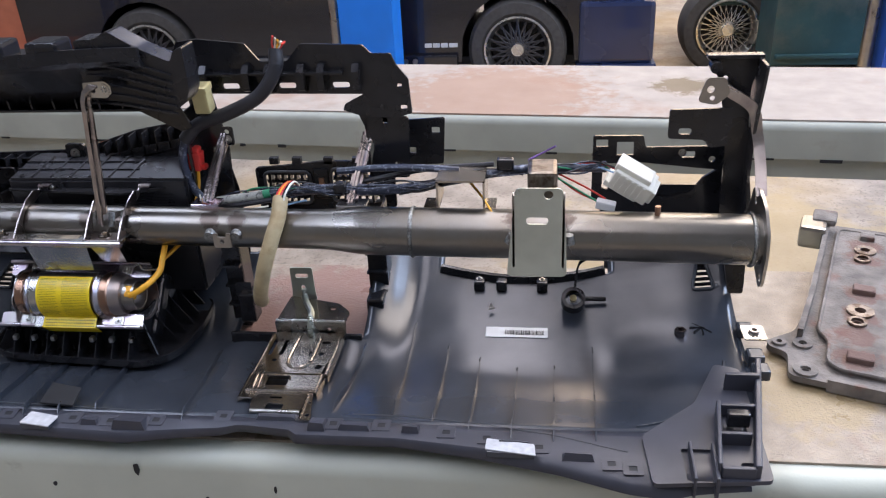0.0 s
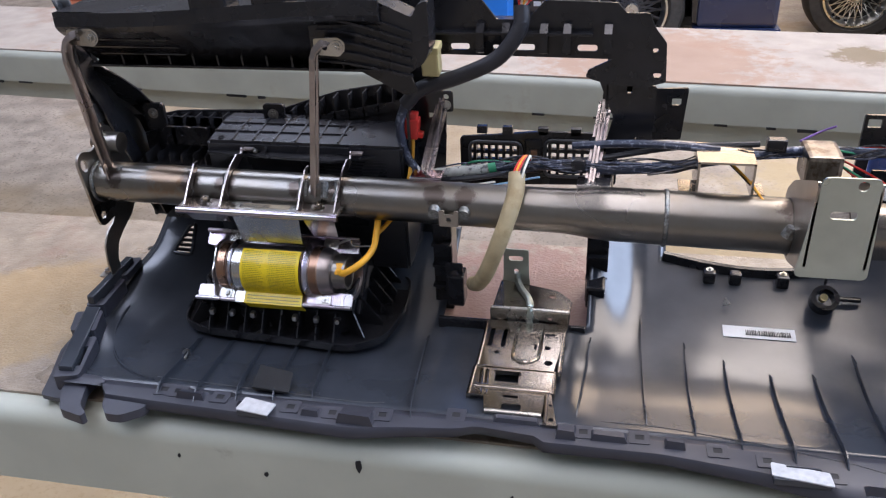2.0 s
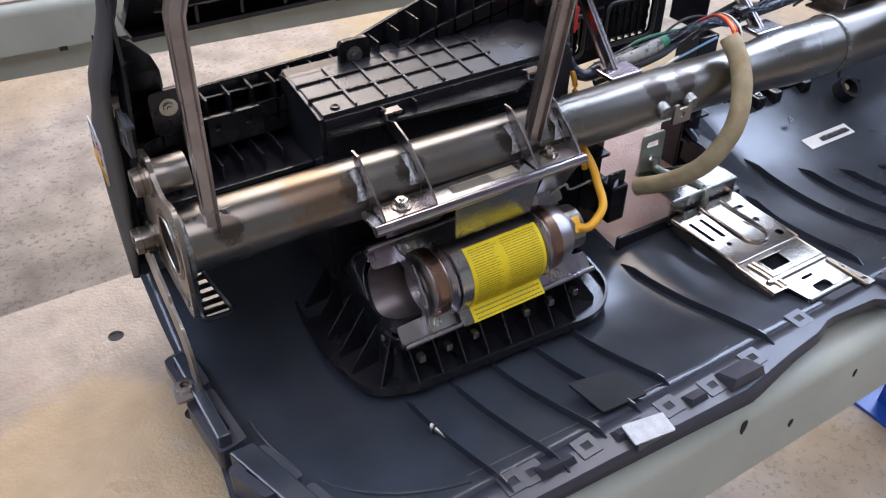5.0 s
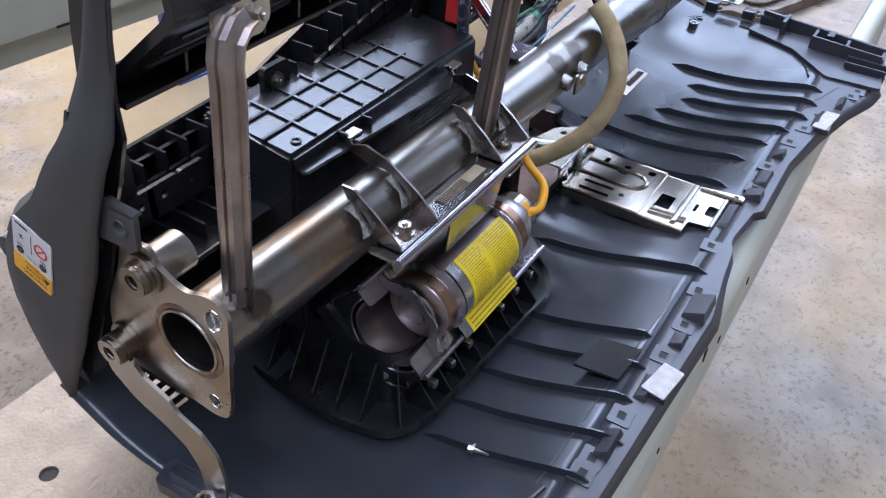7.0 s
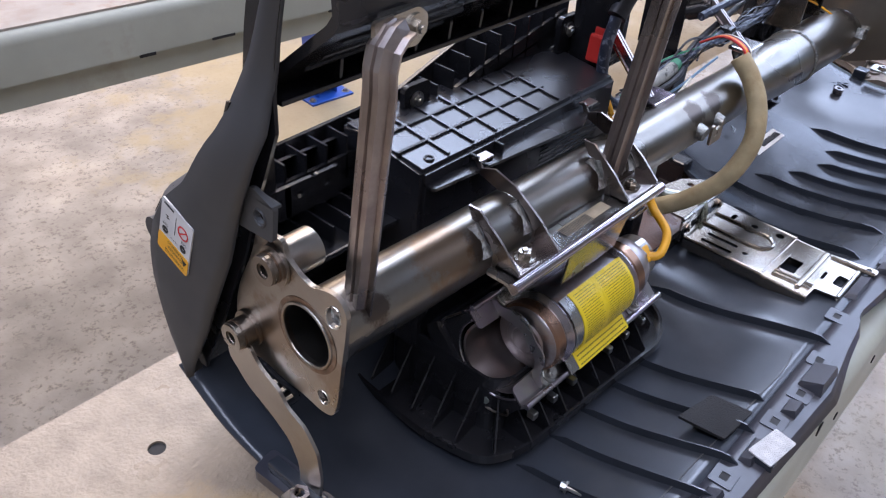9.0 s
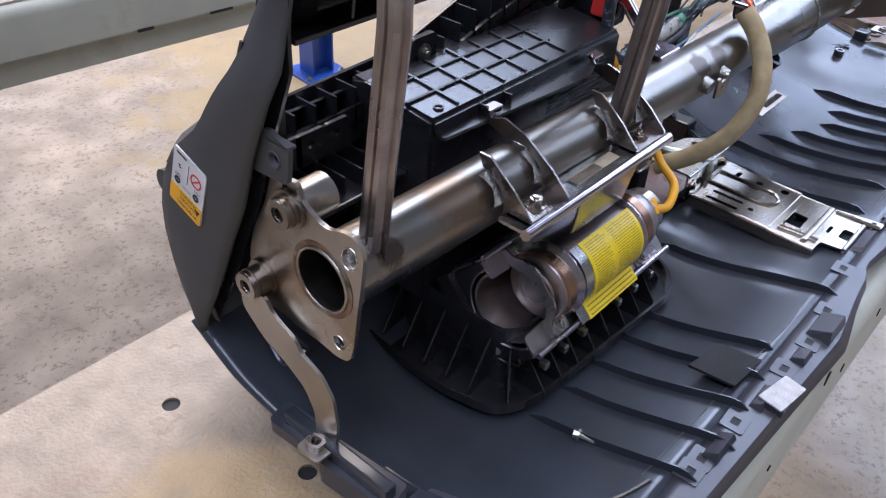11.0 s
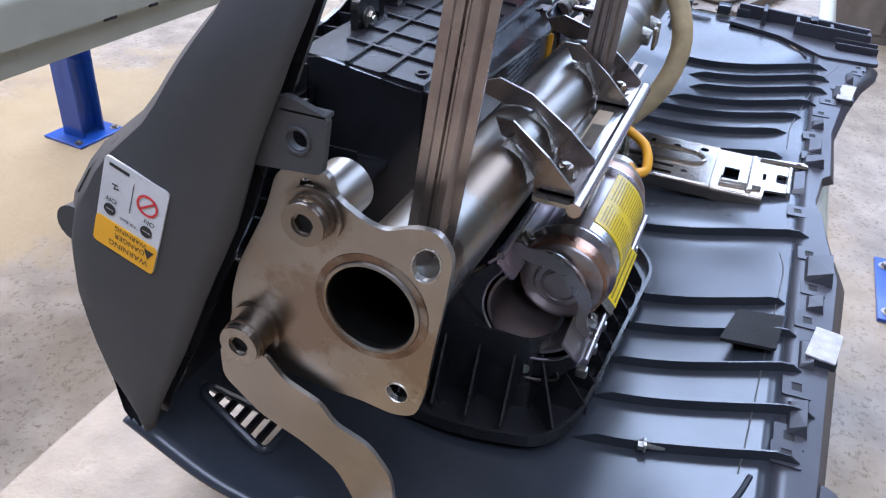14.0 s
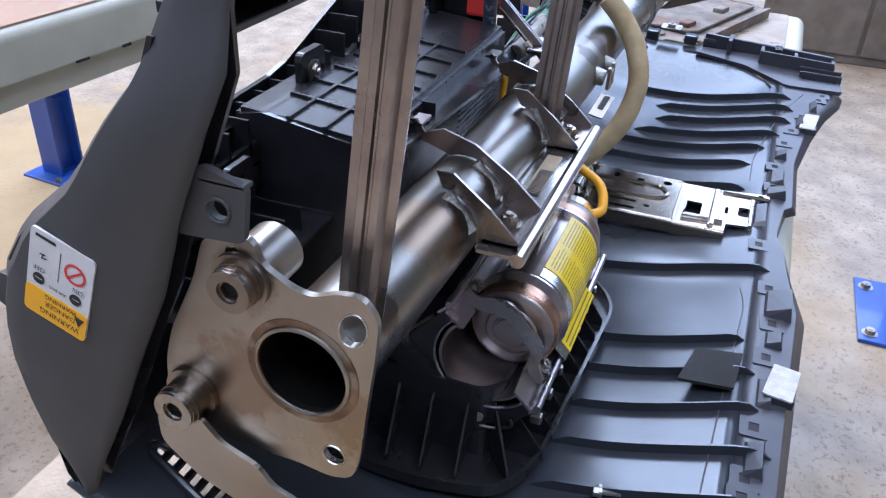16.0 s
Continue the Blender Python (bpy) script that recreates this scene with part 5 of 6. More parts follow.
# trough below the cylinder and its end plate
tro = [(0.036 * math.cos(radians(a)), -0.004 + 0.040 * math.sin(radians(a))) for a in range(180, 361, 12)]
tro = tro + [(x * 0.94, z * 0.94) for x, z in tro[::-1]]
part("trough", sweep([hp(-0.114, 0, 0), hp(0.114, 0, 0)], tro, HM.to_3x3() @ Vector((0, 0, 1))), M_TROUGH, bag, "mauve tinted plated trough", True)
part("inner_box", box((-0.120, -0.050, -0.072), (0.118, 0.052, -0.044), 0.006, HM), M_BLACK, bag)


def about_axis(sections, name, material, label=""):
    """A turned body on the inflator's axis from (x, radius) points."""
    bm = bmesh.new()
    n = 36
    rg = [[bm.verts.new(hp(x, 1.24 * r * math.cos(2 * math.pi * i / n), 0.006 + 1.24 * r * math.sin(2 * math.pi * i / n))) for i in range(n)] for x, r in sections]
    for a, b in zip(rg, rg[1:]):
        for i in range(n):
            bm.faces.new((a[i - 1], a[i], b[i], b[i - 1]))
    bm.faces.new(rg[0]), bm.faces.new(rg[-1])
    return part(name, bm, material, bag, label, True)


about_axis([(-0.0825, 0.0105), (-0.0838, 0.0115), (-0.0838, 0.0150), (-0.082, 0.0165), (-0.0815, 0.0205), (-0.0805, 0.0235), (-0.079, 0.0255), (-0.0775, 0.0262), (0.078, 0.0265), (0.088, 0.0235), (0.092, 0.012)], "inflator", M_TROUGH, "mauve-grey steel inflator canister")
about_axis([(-0.0852, 0.004), (-0.0852, 0.0090), (-0.082, 0.0096)], "end_cap", M_TROUGH)
about_axis([(-0.078, 0.0262), (-0.076, 0.0278), (-0.066, 0.0278), (-0.064, 0.0262)], "band", M_COPPER, "copper-toned band")
about_axis([(0.058, 0.0262), (0.060, 0.0278), (0.070, 0.0278), (0.072, 0.0262)], "band", M_COPPER, "copper-toned band")
for x0, x1 in ((-0.063, -0.053), (0.047, 0.057)):
    about_axis([(x0, 0.0265), (x0 + 0.004, 0.0305), (x1 - 0.004, 0.0305), (x1, 0.0265)], "collar", M_IRID, "iridescent plated collar")
# strap that carries the warning label
strap = [(0.0372 * math.cos(radians(a)), 0.006 + 0.0372 * math.sin(radians(a))) for a in range(62, 176, 9)]
strap = strap + [(-0.0385, 0.0075), (-0.0545, 0.0075), (-0.0562, -0.013)]
inner = [(a * 0.975, b * 0.97 - 0.0004) for a, b in strap[::-1]]
part("strap", sweep([hp(-0.040, 0, 0.0), hp(0.046, 0, 0.0)], [(-a, b) for a, b in strap + inner], HM.to_3x3() @ Vector((0, 0, 1))), M_YELLOW, bag, "yellow warning label wrapped on the strap", True)
sleeve = [(a * 0.985, b * 0.985) for a, b in strap + inner]
part("strap_edge", sweep([hp(-0.053, 0, 0.0), hp(-0.0402, 0, 0.0)], [(-a, b) for a, b in sleeve], HM.to_3x3() @ Vector((0, 0, 1))), M_ZINC, bag, "bare plated edge of the strap", True)
# wavy retaining cheek across the canister's end
band = [(0.046, -0.002), (0.046, 0.004), (0.037, 0.007), (0.031, 0.017), (0.021, 0.026), (0.008, 0.027), (-0.004, 0.0245), (-0.014, 0.026), (-0.025, 0.021), (-0.033, 0.008), (-0.046, 0.004), (-0.046, -0.002),
        (-0.034, -0.003), (-0.027, 0.004), (-0.018, 0.0135), (-0.006, 0.0125), (0.004, 0.0155), (0.014, 0.013), (0.024, 0.004), (0.033, -0.003)]
part("end_cheek", plate(rounded(band, 0.006, 4), [], 0.0022, HM @ Matrix.Translation((-0.0885, 0, 0)) @ ROT_YZ), M_IRID, bag, "wavy plated retaining cheek")
# dark end wall with a round cut-out, side walls and the bright rim round them
arc = [(0.0405 * math.cos(radians(a)), -0.004 + 0.0405 * math.sin(radians(a))) for a in range(0, -181, -10)]
wall_out = [(0.048, -0.004)] + arc + [(-0.050, -0.004), (-0.053, -0.022), (-0.043, -0.042), (-0.024, -0.053), (0.024, -0.053), (0.048, -0.042)]
part("end_wall", plate(wall_out, [], 0.003, HM @ Matrix.Translation((-0.1165, 0, 0)) @ ROT_YZ), M_BLACK, bag, "black end wall with a round cut-out")
edge = [hp(-0.1172, y, z) for y, z in arc]
part("cutout_rim", sweep(edge, circle(0, 0, 0.0011, 6), HM.to_3x3() @ Vector((1, 0.02, 0.02))), M_IRID, bag, "bright rim of the trough", True)
edge = [hp(-0.1180, y, z) for y, z in rounded([(0.051, -0.004), (0.051, -0.043), (0.026, -0.056), (-0.026, -0.056), (-0.046, -0.044), (-0.056, -0.022)], 0.008)[4:]]
part("wall_rim", sweep(edge, circle(0, 0, 0.0012, 6), HM.to_3x3() @ Vector((1, 0.02, 0.02))), M_BUSH, bag, "thin dark wire rim", True)
for y0 in (0.0475, -0.0505):
    part("side_wall", box((-0.116, y0 - 0.0012, -0.042), (0.116, y0 + 0.0012, -0.005), 0.0006, HM), M_BLACK, bag)
for k in range(7):
    part("stud", cyl(hp(-0.119, 0.030 - 0.0105 * k, -0.0505), hp(-0.115, 0.030 - 0.0105 * k, -0.0505), 0.0028, seg=10), M_BUSH, bag, "", True)
part("wall_rivet", cyl(hp(-0.1195, -0.034, -0.042), hp(-0.116, -0.034, -0.042), 0.0045, seg=12), M_ALU, bag, "", True)
rnd = random.Random(3)
for i in range(26):
    a = radians(68 + i * 4.0)
    for seg0, seg1 in ((-0.036, rnd.uniform(-0.012, -0.004)), (rnd.uniform(-0.001, 0.003), 0.042)):
        r = 0.0375
        bm = bmesh.new()
        pts = []
        x = seg0
        while x < seg1:
            w = rnd.uniform(0.0006, 0.0026)
            o = [hp(xx, r * math.cos(aa), 0.006 + r * math.sin(aa)) for xx, aa in ((x, a), (min(x + w, seg1), a), (min(x + w, seg1), a + 0.022), (x, a + 0.022))]
            bm.faces.new([bm.verts.new(p) for p in o])
            x += w + 0.0007
        part("print_line", bm, M_INK, bag)
for i in range(3):
    bm = bmesh.new()
    x = -0.036
    while x < 0.042:
        w = rnd.uniform(0.0012, 0.0034)
        bx(bm, (x, -0.0525 + i * 0.0045, 0.0074), (x + w, -0.0512 + i * 0.0045, 0.0078), 0, HM)
        x += w + 0.0009
    part("print_line", bm, M_INK, bag)
# hanger plates from the carrier bar
for x0, x1, mt in ((0.212, 0.300, M_ZINC), (0.314, 0.350, M_IRID), (0.140, 0.196, M_IRID)):
    top, low = (-0.074, 0.209), (-0.066, 0.163)
    if x0 != 0.212:
        low = (-0.056, 0.172) if x0 > 0.2 else (-0.062, 0.190)
    bm = bmesh.new()
    d = Vector((0.0, low[0] - top[0], low[1] - top[1]))
    nn = Vector((0, -d.z, d.y)).normalized() * 0.002
    vs = [bm.verts.new(Vector(p) + o) for o in (Vector(), nn) for p in ((x0 - 0.006, *top), (x1 + 0.003, *top), (x1, *low), (x0, *low))]
    bm.faces.new(vs[:4]), bm.faces.new(vs[4:])
    for j in range(4):
        bm.faces.new((vs[j - 1], vs[j], vs[4 + j], vs[4 + j - 1]))
    part("hanger", bm, mt, bag, "plated hanger plate")
# black side skirt clips with pale hooks
for x in (0.157, 0.188, 0.220, 0.284, 0.316, 0.348):
    part("skirt_hook", box((x - 0.0035, -0.097, 0.052), (x + 0.0035, -0.088, 0.060), 0.0015), M_ZINC, bag, "small pale steel hook")
# squib connector and its yellow lead
part("squib_cup", plate(circle(0, 0, 0.024, 28), [circle(0, 0, 0.021, 28)], 0.02, HM @ Matrix.Translation((0.088, 0, 0.006)) @ Matrix(((0, 0, 1, 0), (0, 1, 0, 0), (-1, 0, 0, 0), (0, 0, 0, 1)))), M_STEEL, bag)
part("squib_plug", box((0.094, -0.010, 0.010), (0.106, 0.008, 0.030), 0.003, HM), M_WIREY, bag)
part("lead", hose([hp(0.100, -0.004, 0.026), (0.364, -0.088, 0.134), (0.386, -0.080, 0.146), (0.398, -0.056, 0.156), (0.400, -0.040, 0.172), (0.398, -0.010, 0.195)], 0.0046), M_WIREY, bag, "yellow sleeved lead", True)
part("lead_clip", hose([(0.345, -0.042, 0.154), (0.362, -0.045, 0.162), (0.368, -0.046, 0.154), (0.396, -0.047, 0.156)], 0.0016, per=5), M_ZINC, bag)

# ---- glove box housing with a gridded lid ----
gb = thing("glove_box_housing", "black plastic housing with a grid-ribbed top behind the beam", "housing")
GX0, GX1 = 0.128, 0.425
bm = bmesh.new()
sec = [(0.034, 0.07), (0.034, 0.2695), (0.112, 0.2765), (0.135, 0.2765), (0.135, 0.07)]
rg = [[bm.verts.new((x, y, z)) for y, z in sec] for x in (GX0, GX1)]
for i in range(5):
    bm.faces.new((rg[0][i - 1], rg[0][i], rg[1][i], rg[1][i - 1]))
bm.faces.new(rg[0]), bm.faces.new(rg[1])
bmesh.ops.bevel(bm, geom=bm.edges[:], offset=0.004, segments=2, affect="EDGES")
part("body", bm, M_LID, gb)


def lid_z(y):
    return 0.2695 + (y - 0.034) * (0.007 / 0.078)


for i in range(6):
    x = 0.167 + i * 0.0325
    p = [Vector((x, y, lid_z(y) + 0.002)) for y in (0.040, 0.112)]
    part("lid_rib", sweep(p, rect(-0.0014, -0.004, 0.0014, 0.0002)), M_LID, gb)
for y in (0.066, 0.093):
    part("lid_rib", sweep([Vector((0.130, y, lid_z(y) + 0.002)), Vector((0.336, y, lid_z(y) + 0.002))], rect(-0.0014, -0.004, 0.0014, 0.0002)), M_LID, gb)
part("lid_boss", plate(circle(0.148, 0.046, 0.0048), [circle(0.148, 0.046, 0.0032)], 0.004, Matrix.Translation((0, 0, 0.268))), M_LID, gb)
part("shelf", plate(rounded([(0.132, 0.024), (0.330, 0.008), (0.395, 0.036), (0.132, 0.040)], 0.003), [], 0.003, Matrix.Translation((0, 0, 0.2535))), M_BLACK, gb)
for i in range(9):
    part("front_line", box((0.30 + 0.0, 0.033, 0.205 + i * 0.005), (0.40, 0.0355, 0.2065 + i * 0.005)), M_BLACK, gb)
for x in (0.188, 0.222):
    part("shelf_rib", box((x, 0.024, 0.252), (x + 0.002, 0.040, 0.266)), M_BLACK, gb)
part("shelf_screw", hexbolt((0.205, 0.030, 0.255), (0, 0, 1), 0.005, 0.003), M_ZINC, gb)

# ---- upper rear rail with pockets ----
rail = thing("rear_rail", "black ribbed plastic rail along the back of the trim", "rail")
RAIL = [(-0.02, 0.240, 0.262), (0.03, 0.250, 0.273), (0.20, 0.254, 0.279), (0.30, 0.284, 0.312), (0.44, 0.312, 0.336)]


def rail_z(x, k):
    return float(np.interp(x, [r[0] for r in RAIL], [r[k] for r in RAIL]))


bm = bmesh.new()
xr = [-0.02 + i * 0.023 for i in range(21)]
for yo, k0 in ((0.142, 0), (0.116, 1)):
    rg = []
    for x in xr:
        z0, z1 = rail_z(x, 1), rail_z(x, 2)
        zt = z1 if k0 == 0 else z0 + 0.004
        rg.append([bm.verts.new(p) for p in ((x, yo, z0 - 0.03), (x, yo + 0.004, z0 - 0.03), (x, yo + 0.004, zt), (x, yo, zt))])
    for a, b in zip(rg, rg[1:]):
        for i in range(4):
            bm.faces.new((a[i - 1], a[i], b[i], b[i - 1]))
    bm.faces.new(rg[0]), bm.faces.new(rg[-1])
part("flange", bm, M_BLACK, rail)
for x in xr[1:]:
    z0, z1 = rail_z(x, 1), rail_z(x, 2)
    part("pocket_rib", box((x - 0.001, 0.116, z0 - 0.02), (x + 0.001, 0.146, z1 - 0.002)), M_BLACK, rail)
part("floor_strip", sweep([Vector((x, 0.131, rail_z(x, 1) - 0.012)) for x in xr], rect(-0.015, -0.001, 0.015, 0.001)), M_BLACK, rail)
for x, y, z in ((0.011, 0.101, 0.283), (0.204, 0.114, 0.282), (0.425, 0.10, 0.300)):
    part("ear", plate(rounded(rect(x - 0.016, z - 0.026, x + 0.018, z + 0.016), 0.006), [], 0.006, Matrix.Translation((0, y + 0.001, 0)) @ ROT_XZ), M_BLACK, rail)
    part("screw", hexbolt((x, y + 0.001, z), (0, -1, 0), 0.0055, 0.003), M_ZINC, rail, "zinc screw")
for x, w in ((0.052, 0.016), (0.082, 0.014), (0.03, 0.012)):
    part("pocket_tab", plate(rounded(rect(x - w, 0.232, x + w, 0.262), 0.004), [rect(x - 0.003, 0.247, x + 0.003, 0.253)], 0.004, Matrix.Translation((0, 0.100, 0)) @ ROT_XZ), M_BLACK, rail)
part("ledge", box((-0.02, 0.06, 0.205), (0.128, 0.150, 0.211), 0.002), M_BLACK, rail)
for i in range(6):
    part("ledge_rib", box((0.0 + i * 0.02, 0.07, 0.205), (0.002 + i * 0.02, 0.13, 0.228)), M_BLACK, rail)

# ---- grey end cover with a warning sticker ----
cover = thing("end_cover", "dark grey dashboard end cover with an air bag sticker", "end cover")
OUTER = [(0.480, 0.012), (0.454, 0.021), (0.430, 0.031), (0.400, 0.045), (0.365, 0.060), (0.330, 0.090), (0.303, 0.110), (0.271, 0.149), (0.240, 0.171), (0.21, 0.182), (0.18, 0.183), (0.150, 0.177), (0.120, 0.166), (0.098, 0.150), (0.084, 0.140)]
INNER = [(0.480, -0.006), (0.466, 0.000), (0.433, 0.008), (0.397, 0.014), (0.370, 0.014), (0.330, 0.030), (0.303, 0.042), (0.252, 0.060), (0.21, 0.080), (0.16, 0.102), (0.12, 0.122), (0.10, 0.132), (0.084, 0.138)]
bm = bmesh.new()
rg = []
for i in range(34):
    z = 0.084 + (0.480 - 0.084) * i / 33
    yo = float(np.interp(z, [r[0] for r in OUTER[::-1]], [r[1] for r in OUTER[::-1]]))
    yi = float(np.interp(z, [r[0] for r in INNER[::-1]], [r[1] for r in INNER[::-1]]))
    xb = -0.047 + 0.016 * step(0.34, 0.42, z)
    row = []
    for j in range(9):
        t = j / 8
        row.append(bm.verts.new((xb - 0.005 * math.sin(math.pi * t) + 0.010 * max(0, t - 0.93) / 0.07, yi + (yo - yi) * t, z)))
    rg.append(row)
for a, b in zip(rg, rg[1:]):
    for j in range(8):
        bm.faces.new((a[j], a[j + 1], b[j + 1], b[j]))
sh = part("shell", bm, M_GREY, cover, "", True)
sol = sh.modifiers.new("thickness", "SOLIDIFY")
sol.thickness, sol.offset = 0.004, 0
part("inner_wall", plate([(y, z) for z, y in INNER[1:]] + [(y + 0.03, z) for z, y in INNER[:0:-1]], [], 0.003, Matrix.Translation((-0.034, 0, 0)) @ ROT_YZ), M_BLACK, cover)
bm = bmesh.new()
strip = [(0.384, -0.030), (0.368, -0.014), (0.351, -0.002), (0.330, 0.006), (0.305, 0.010), (0.281, 0.010), (0.262, 0.004), (0.245, -0.010)]
rg = [[bm.verts.new((x, float(np.interp(z, [r[0] for r in OUTER[::-1]], [r[1] for r in OUTER[::-1]])) - 0.003 - o, z)) for x, o in ((-0.044, 0), (xe, 0.004), (xe, 0.007), (-0.044, 0.003))] for z, xe in strip]
for a, b in zip(rg, rg[1:]):
    for j in range(4):
        bm.faces.new((a[j - 1], a[j], b[j], b[j - 1]))
bm.faces.new(rg[0]), bm.faces.new(rg[-1])
part("inner_flange", bm, M_BLACK, cover, "black inward flange")
part("corner_knob", cyl((-0.044, 0.172, 0.222), (-0.034, 0.172, 0.222), 0.012, 0.011, seg=18), M_GREY, cover, "", True)
# sticker, upside down on the cover
SU, SV = Vector((0, 0.94, 0.34)), Vector((0, 0.34, -0.94))
SM = Matrix(((0, 0, -1, -0.0535), (SU.y, SV.y, 0, 0.1195), (SU.z, SV.z, 0, 0.2475), (0, 0, 0, 1)))
part("sticker", plate(rounded(rect(-0.0195, -0.029, 0.0195, 0.029), 0.003), [], 0.0012, SM), M_WHITE, cover, "white and amber air bag warning sticker")
part("sticker_band", plate(rounded(rect(-0.0195, 0.010, 0.0195, 0.029), 0.003), [], 0.0004, SM @ Matrix.Translation((0, 0, 0.0012))), M_AMBER, cover)
for body, size, x, y in (("WARNING", 0.0052, -0.003, 0.0235), ("DANGER", 0.0048, -0.003, 0.0175), ("WARNING", 0.0042, -0.003, 0.0125), ("OFF", 0.0042, 0.012, -0.004), ("ON", 0.0042, -0.012, -0.004), ("AIR BAG", 0.0028, 0, 0.004)):
    text_mesh(body, size, SM @ Matrix.Translation((x, y, 0.0018)), M_BLACKINK, "wording", cover)
part("sign_ring", plate(circle(-0.009, -0.0135, 0.0065, 24), [circle(-0.009, -0.0135, 0.0052, 24)], 0.0003, SM @ Matrix.Translation((0, 0, 0.0014))), M_REDINK, cover, "red prohibition ring")
part("sign_bar", box((-0.0055, -0.0006, 0), (0.0055, 0.0006, 0.0003), 0, SM @ Matrix.Translation((-0.009, -0.0135, 0.0014)) @ Matrix.Rotation(radians(45), 4, "Z")), M_REDINK, cover)
for x in (0.012, -0.011):
    part("key_mark", plate(circle(x, 0.003, 0.0036, 18), [rect(x - 0.0024, 0.0024, x + 0.0024, 0.0036)], 0.0003, SM @ Matrix.Translation((0, 0, 0.0014))), M_BLACKINK, cover)
part("code_bar", box((0.004, -0.0262, 0.0013), (0.016, -0.0245, 0.0016), 0, SM), M_BLACKINK, cover)
part("divider", box((0.0004, -0.022, 0.0013), (0.00062, -0.002, 0.0016), 0, SM), M_BLACKINK, cover)
for a, b in (((0.0085, -0.0125), (0.0115, -0.0115)), ((0.0115, -0.0115), (0.0108, -0.0145)), ((0.0095, -0.0145), (0.0128, -0.0140))):
    part("seat_pictogram", sweep([SM @ Vector((*a, 0.0015)), SM @ Vector((*b, 0.0015))], rect(-0.00016, -0.0002, 0.00016, 0.0002), (1, 0, 0)), M_BLACKINK, cover)
part("warning_mark", plate([(-0.018, 0.014), (-0.012, 0.014), (-0.015, 0.020)], [], 0.0003, SM @ Matrix.Translation((0, 0, 0.0017))), M_BLACKINK, cover)

# ---- upper dash carrier ----
up = thing("upper_carrier", "black ribbed plastic upper dashboard carrier", "dashboard carrier")
# deep box section over the passenger side
bm = bmesh.new()
n = 16
sec = [(-0.030, 0.470), (-0.031, 0.452), (-0.026, 0.444), (0.046, 0.384), (0.062, 0.386), (0.062, 0.391), (0.049, 0.390), (-0.020, 0.448), (-0.025, 0.455), (-0.024, 0.470)]
rg = []
for i in range(n + 1):
    x = -0.020 + 0.445 * i / n
    dz = 0.018 * step(0.05, 0.40, x)
    rg.append([bm.verts.new((x, y, z + dz * (1 if z > 0.44 else 0.0))) for y, z in sec])
for a, b in zip(rg, rg[1:]):
    for j in range(len(sec)):
        bm.faces.new((a[j - 1], a[j], b[j], b[j - 1]))
bm.faces.new(rg[0]), bm.faces.new(rg[-1])
part("front_beam", bm, M_BLACK, up)
for i in range(11):
    x = 0.03 + i * 0.036
    part("web", plate(rounded([(0.026, 0.384), (0.047, 0.384), (0.028, 0.403), (0.024, 0.400)], 0.002), [], 0.0025, Matrix.Translation((x, 0, 0)) @ ROT_YZ), M_BLACK, up)
part("lower_ledge", box((-0.02, 0.024, 0.381), (0.41, 0.050, 0.385), 0.001), M_BLACK, up)
for k in range(3):
    f = 0.25 + 0.25 * k
    part("face_groove", sweep([Vector((0.0, -0.028 + 0.072 * f, 0.446 - 0.060 * f)), Vector((0.13, -0.028 + 0.072 * f, 0.446 - 0.060 * f))], circle(0, 0, 0.0022, 6)), M_BLACK, up, "", True)
part("top_flange", box((-0.02, -0.030, 0.466), (0.24, 0.055, 0.470), 0.001), M_BLACK, up)
for x0, w in ((0.175, 0.05), (0.26, 0.045)):
    part("top_hump", box((x0, -0.028, 0.468), (x0 + w, 0.02, 0.496), 0.006), M_BLACK, up)
pod = rounded([(0.330, 0.497), (0.361, 0.498), (0.380, 0.509), (0.419, 0.485), (0.464, 0.465), (0.470, 0.480), (0.484, 0.486), (0.484, 0.425), (0.477, 0.409), (0.448, 0.389), (0.381, 0.410), (0.330, 0.415)], 0.005)
part("corner_pod", plate(pod, [], 0.040, Matrix.Translation((0, -0.020, 0)) @ ROT_XZ), M_BLACK, up)
for i in range(6):
    z = 0.410 + i * 0.013
    part("corner_rib", sweep(smooth_path([(0.340, -0.0215, z), (0.385, -0.023, z - 0.003), (0.462, -0.0215, z - 0.018 - i * 0.002)], 5), rect(-0.0025, -0.0013, 0.0025, 0.0013)), M_BLACK, up)
part("gusset", plate(rounded([(0.33, 0.405), (0.43, 0.405), (0.455, 0.355), (0.438, 0.348)], 0.006), [], 0.004, Matrix.Translation((0, 0.03, 0)) @ ROT_XZ), M_BLACK, up)
# centre portion: upright wall with a row of slots
wall = rounded([(0.420, 0.392), (0.475, 0.389), (0.707, 0.386), (0.676, 0.371), (0.672, 0.361), (0.699, 0.352), (0.751, 0.348), (0.777, 0.356), (0.774, 0.408), (0.757, 0.429), (0.750, 0.446), (0.721, 0.446),
                (0.709, 0.459), (0.617, 0.462), (0.594, 0.437), (0.553, 0.437), (0.532, 0.464), (0.459, 0.472), (0.428, 0.468), (0.420, 0.452)], 0.003)
slots = [rounded(rect(x, 0.3955, x + 0.026, 0.4045), 0.004) for x in (0.490, 0.578, 0.660)] + [rounded(rect(0.548, 0.397, 0.556, 0.403), 0.002)]
slots += [rounded(rect(0.760, 0.362, 0.770, 0.368), 0.002), rounded(rect(0.757, 0.396, 0.764, 0.401), 0.002)]
part("centre_wall", plate(wall, slots, 0.004, Matrix.Translation((0, 0.085, 0)) @ ROT_XZ), M_BLACK, up)
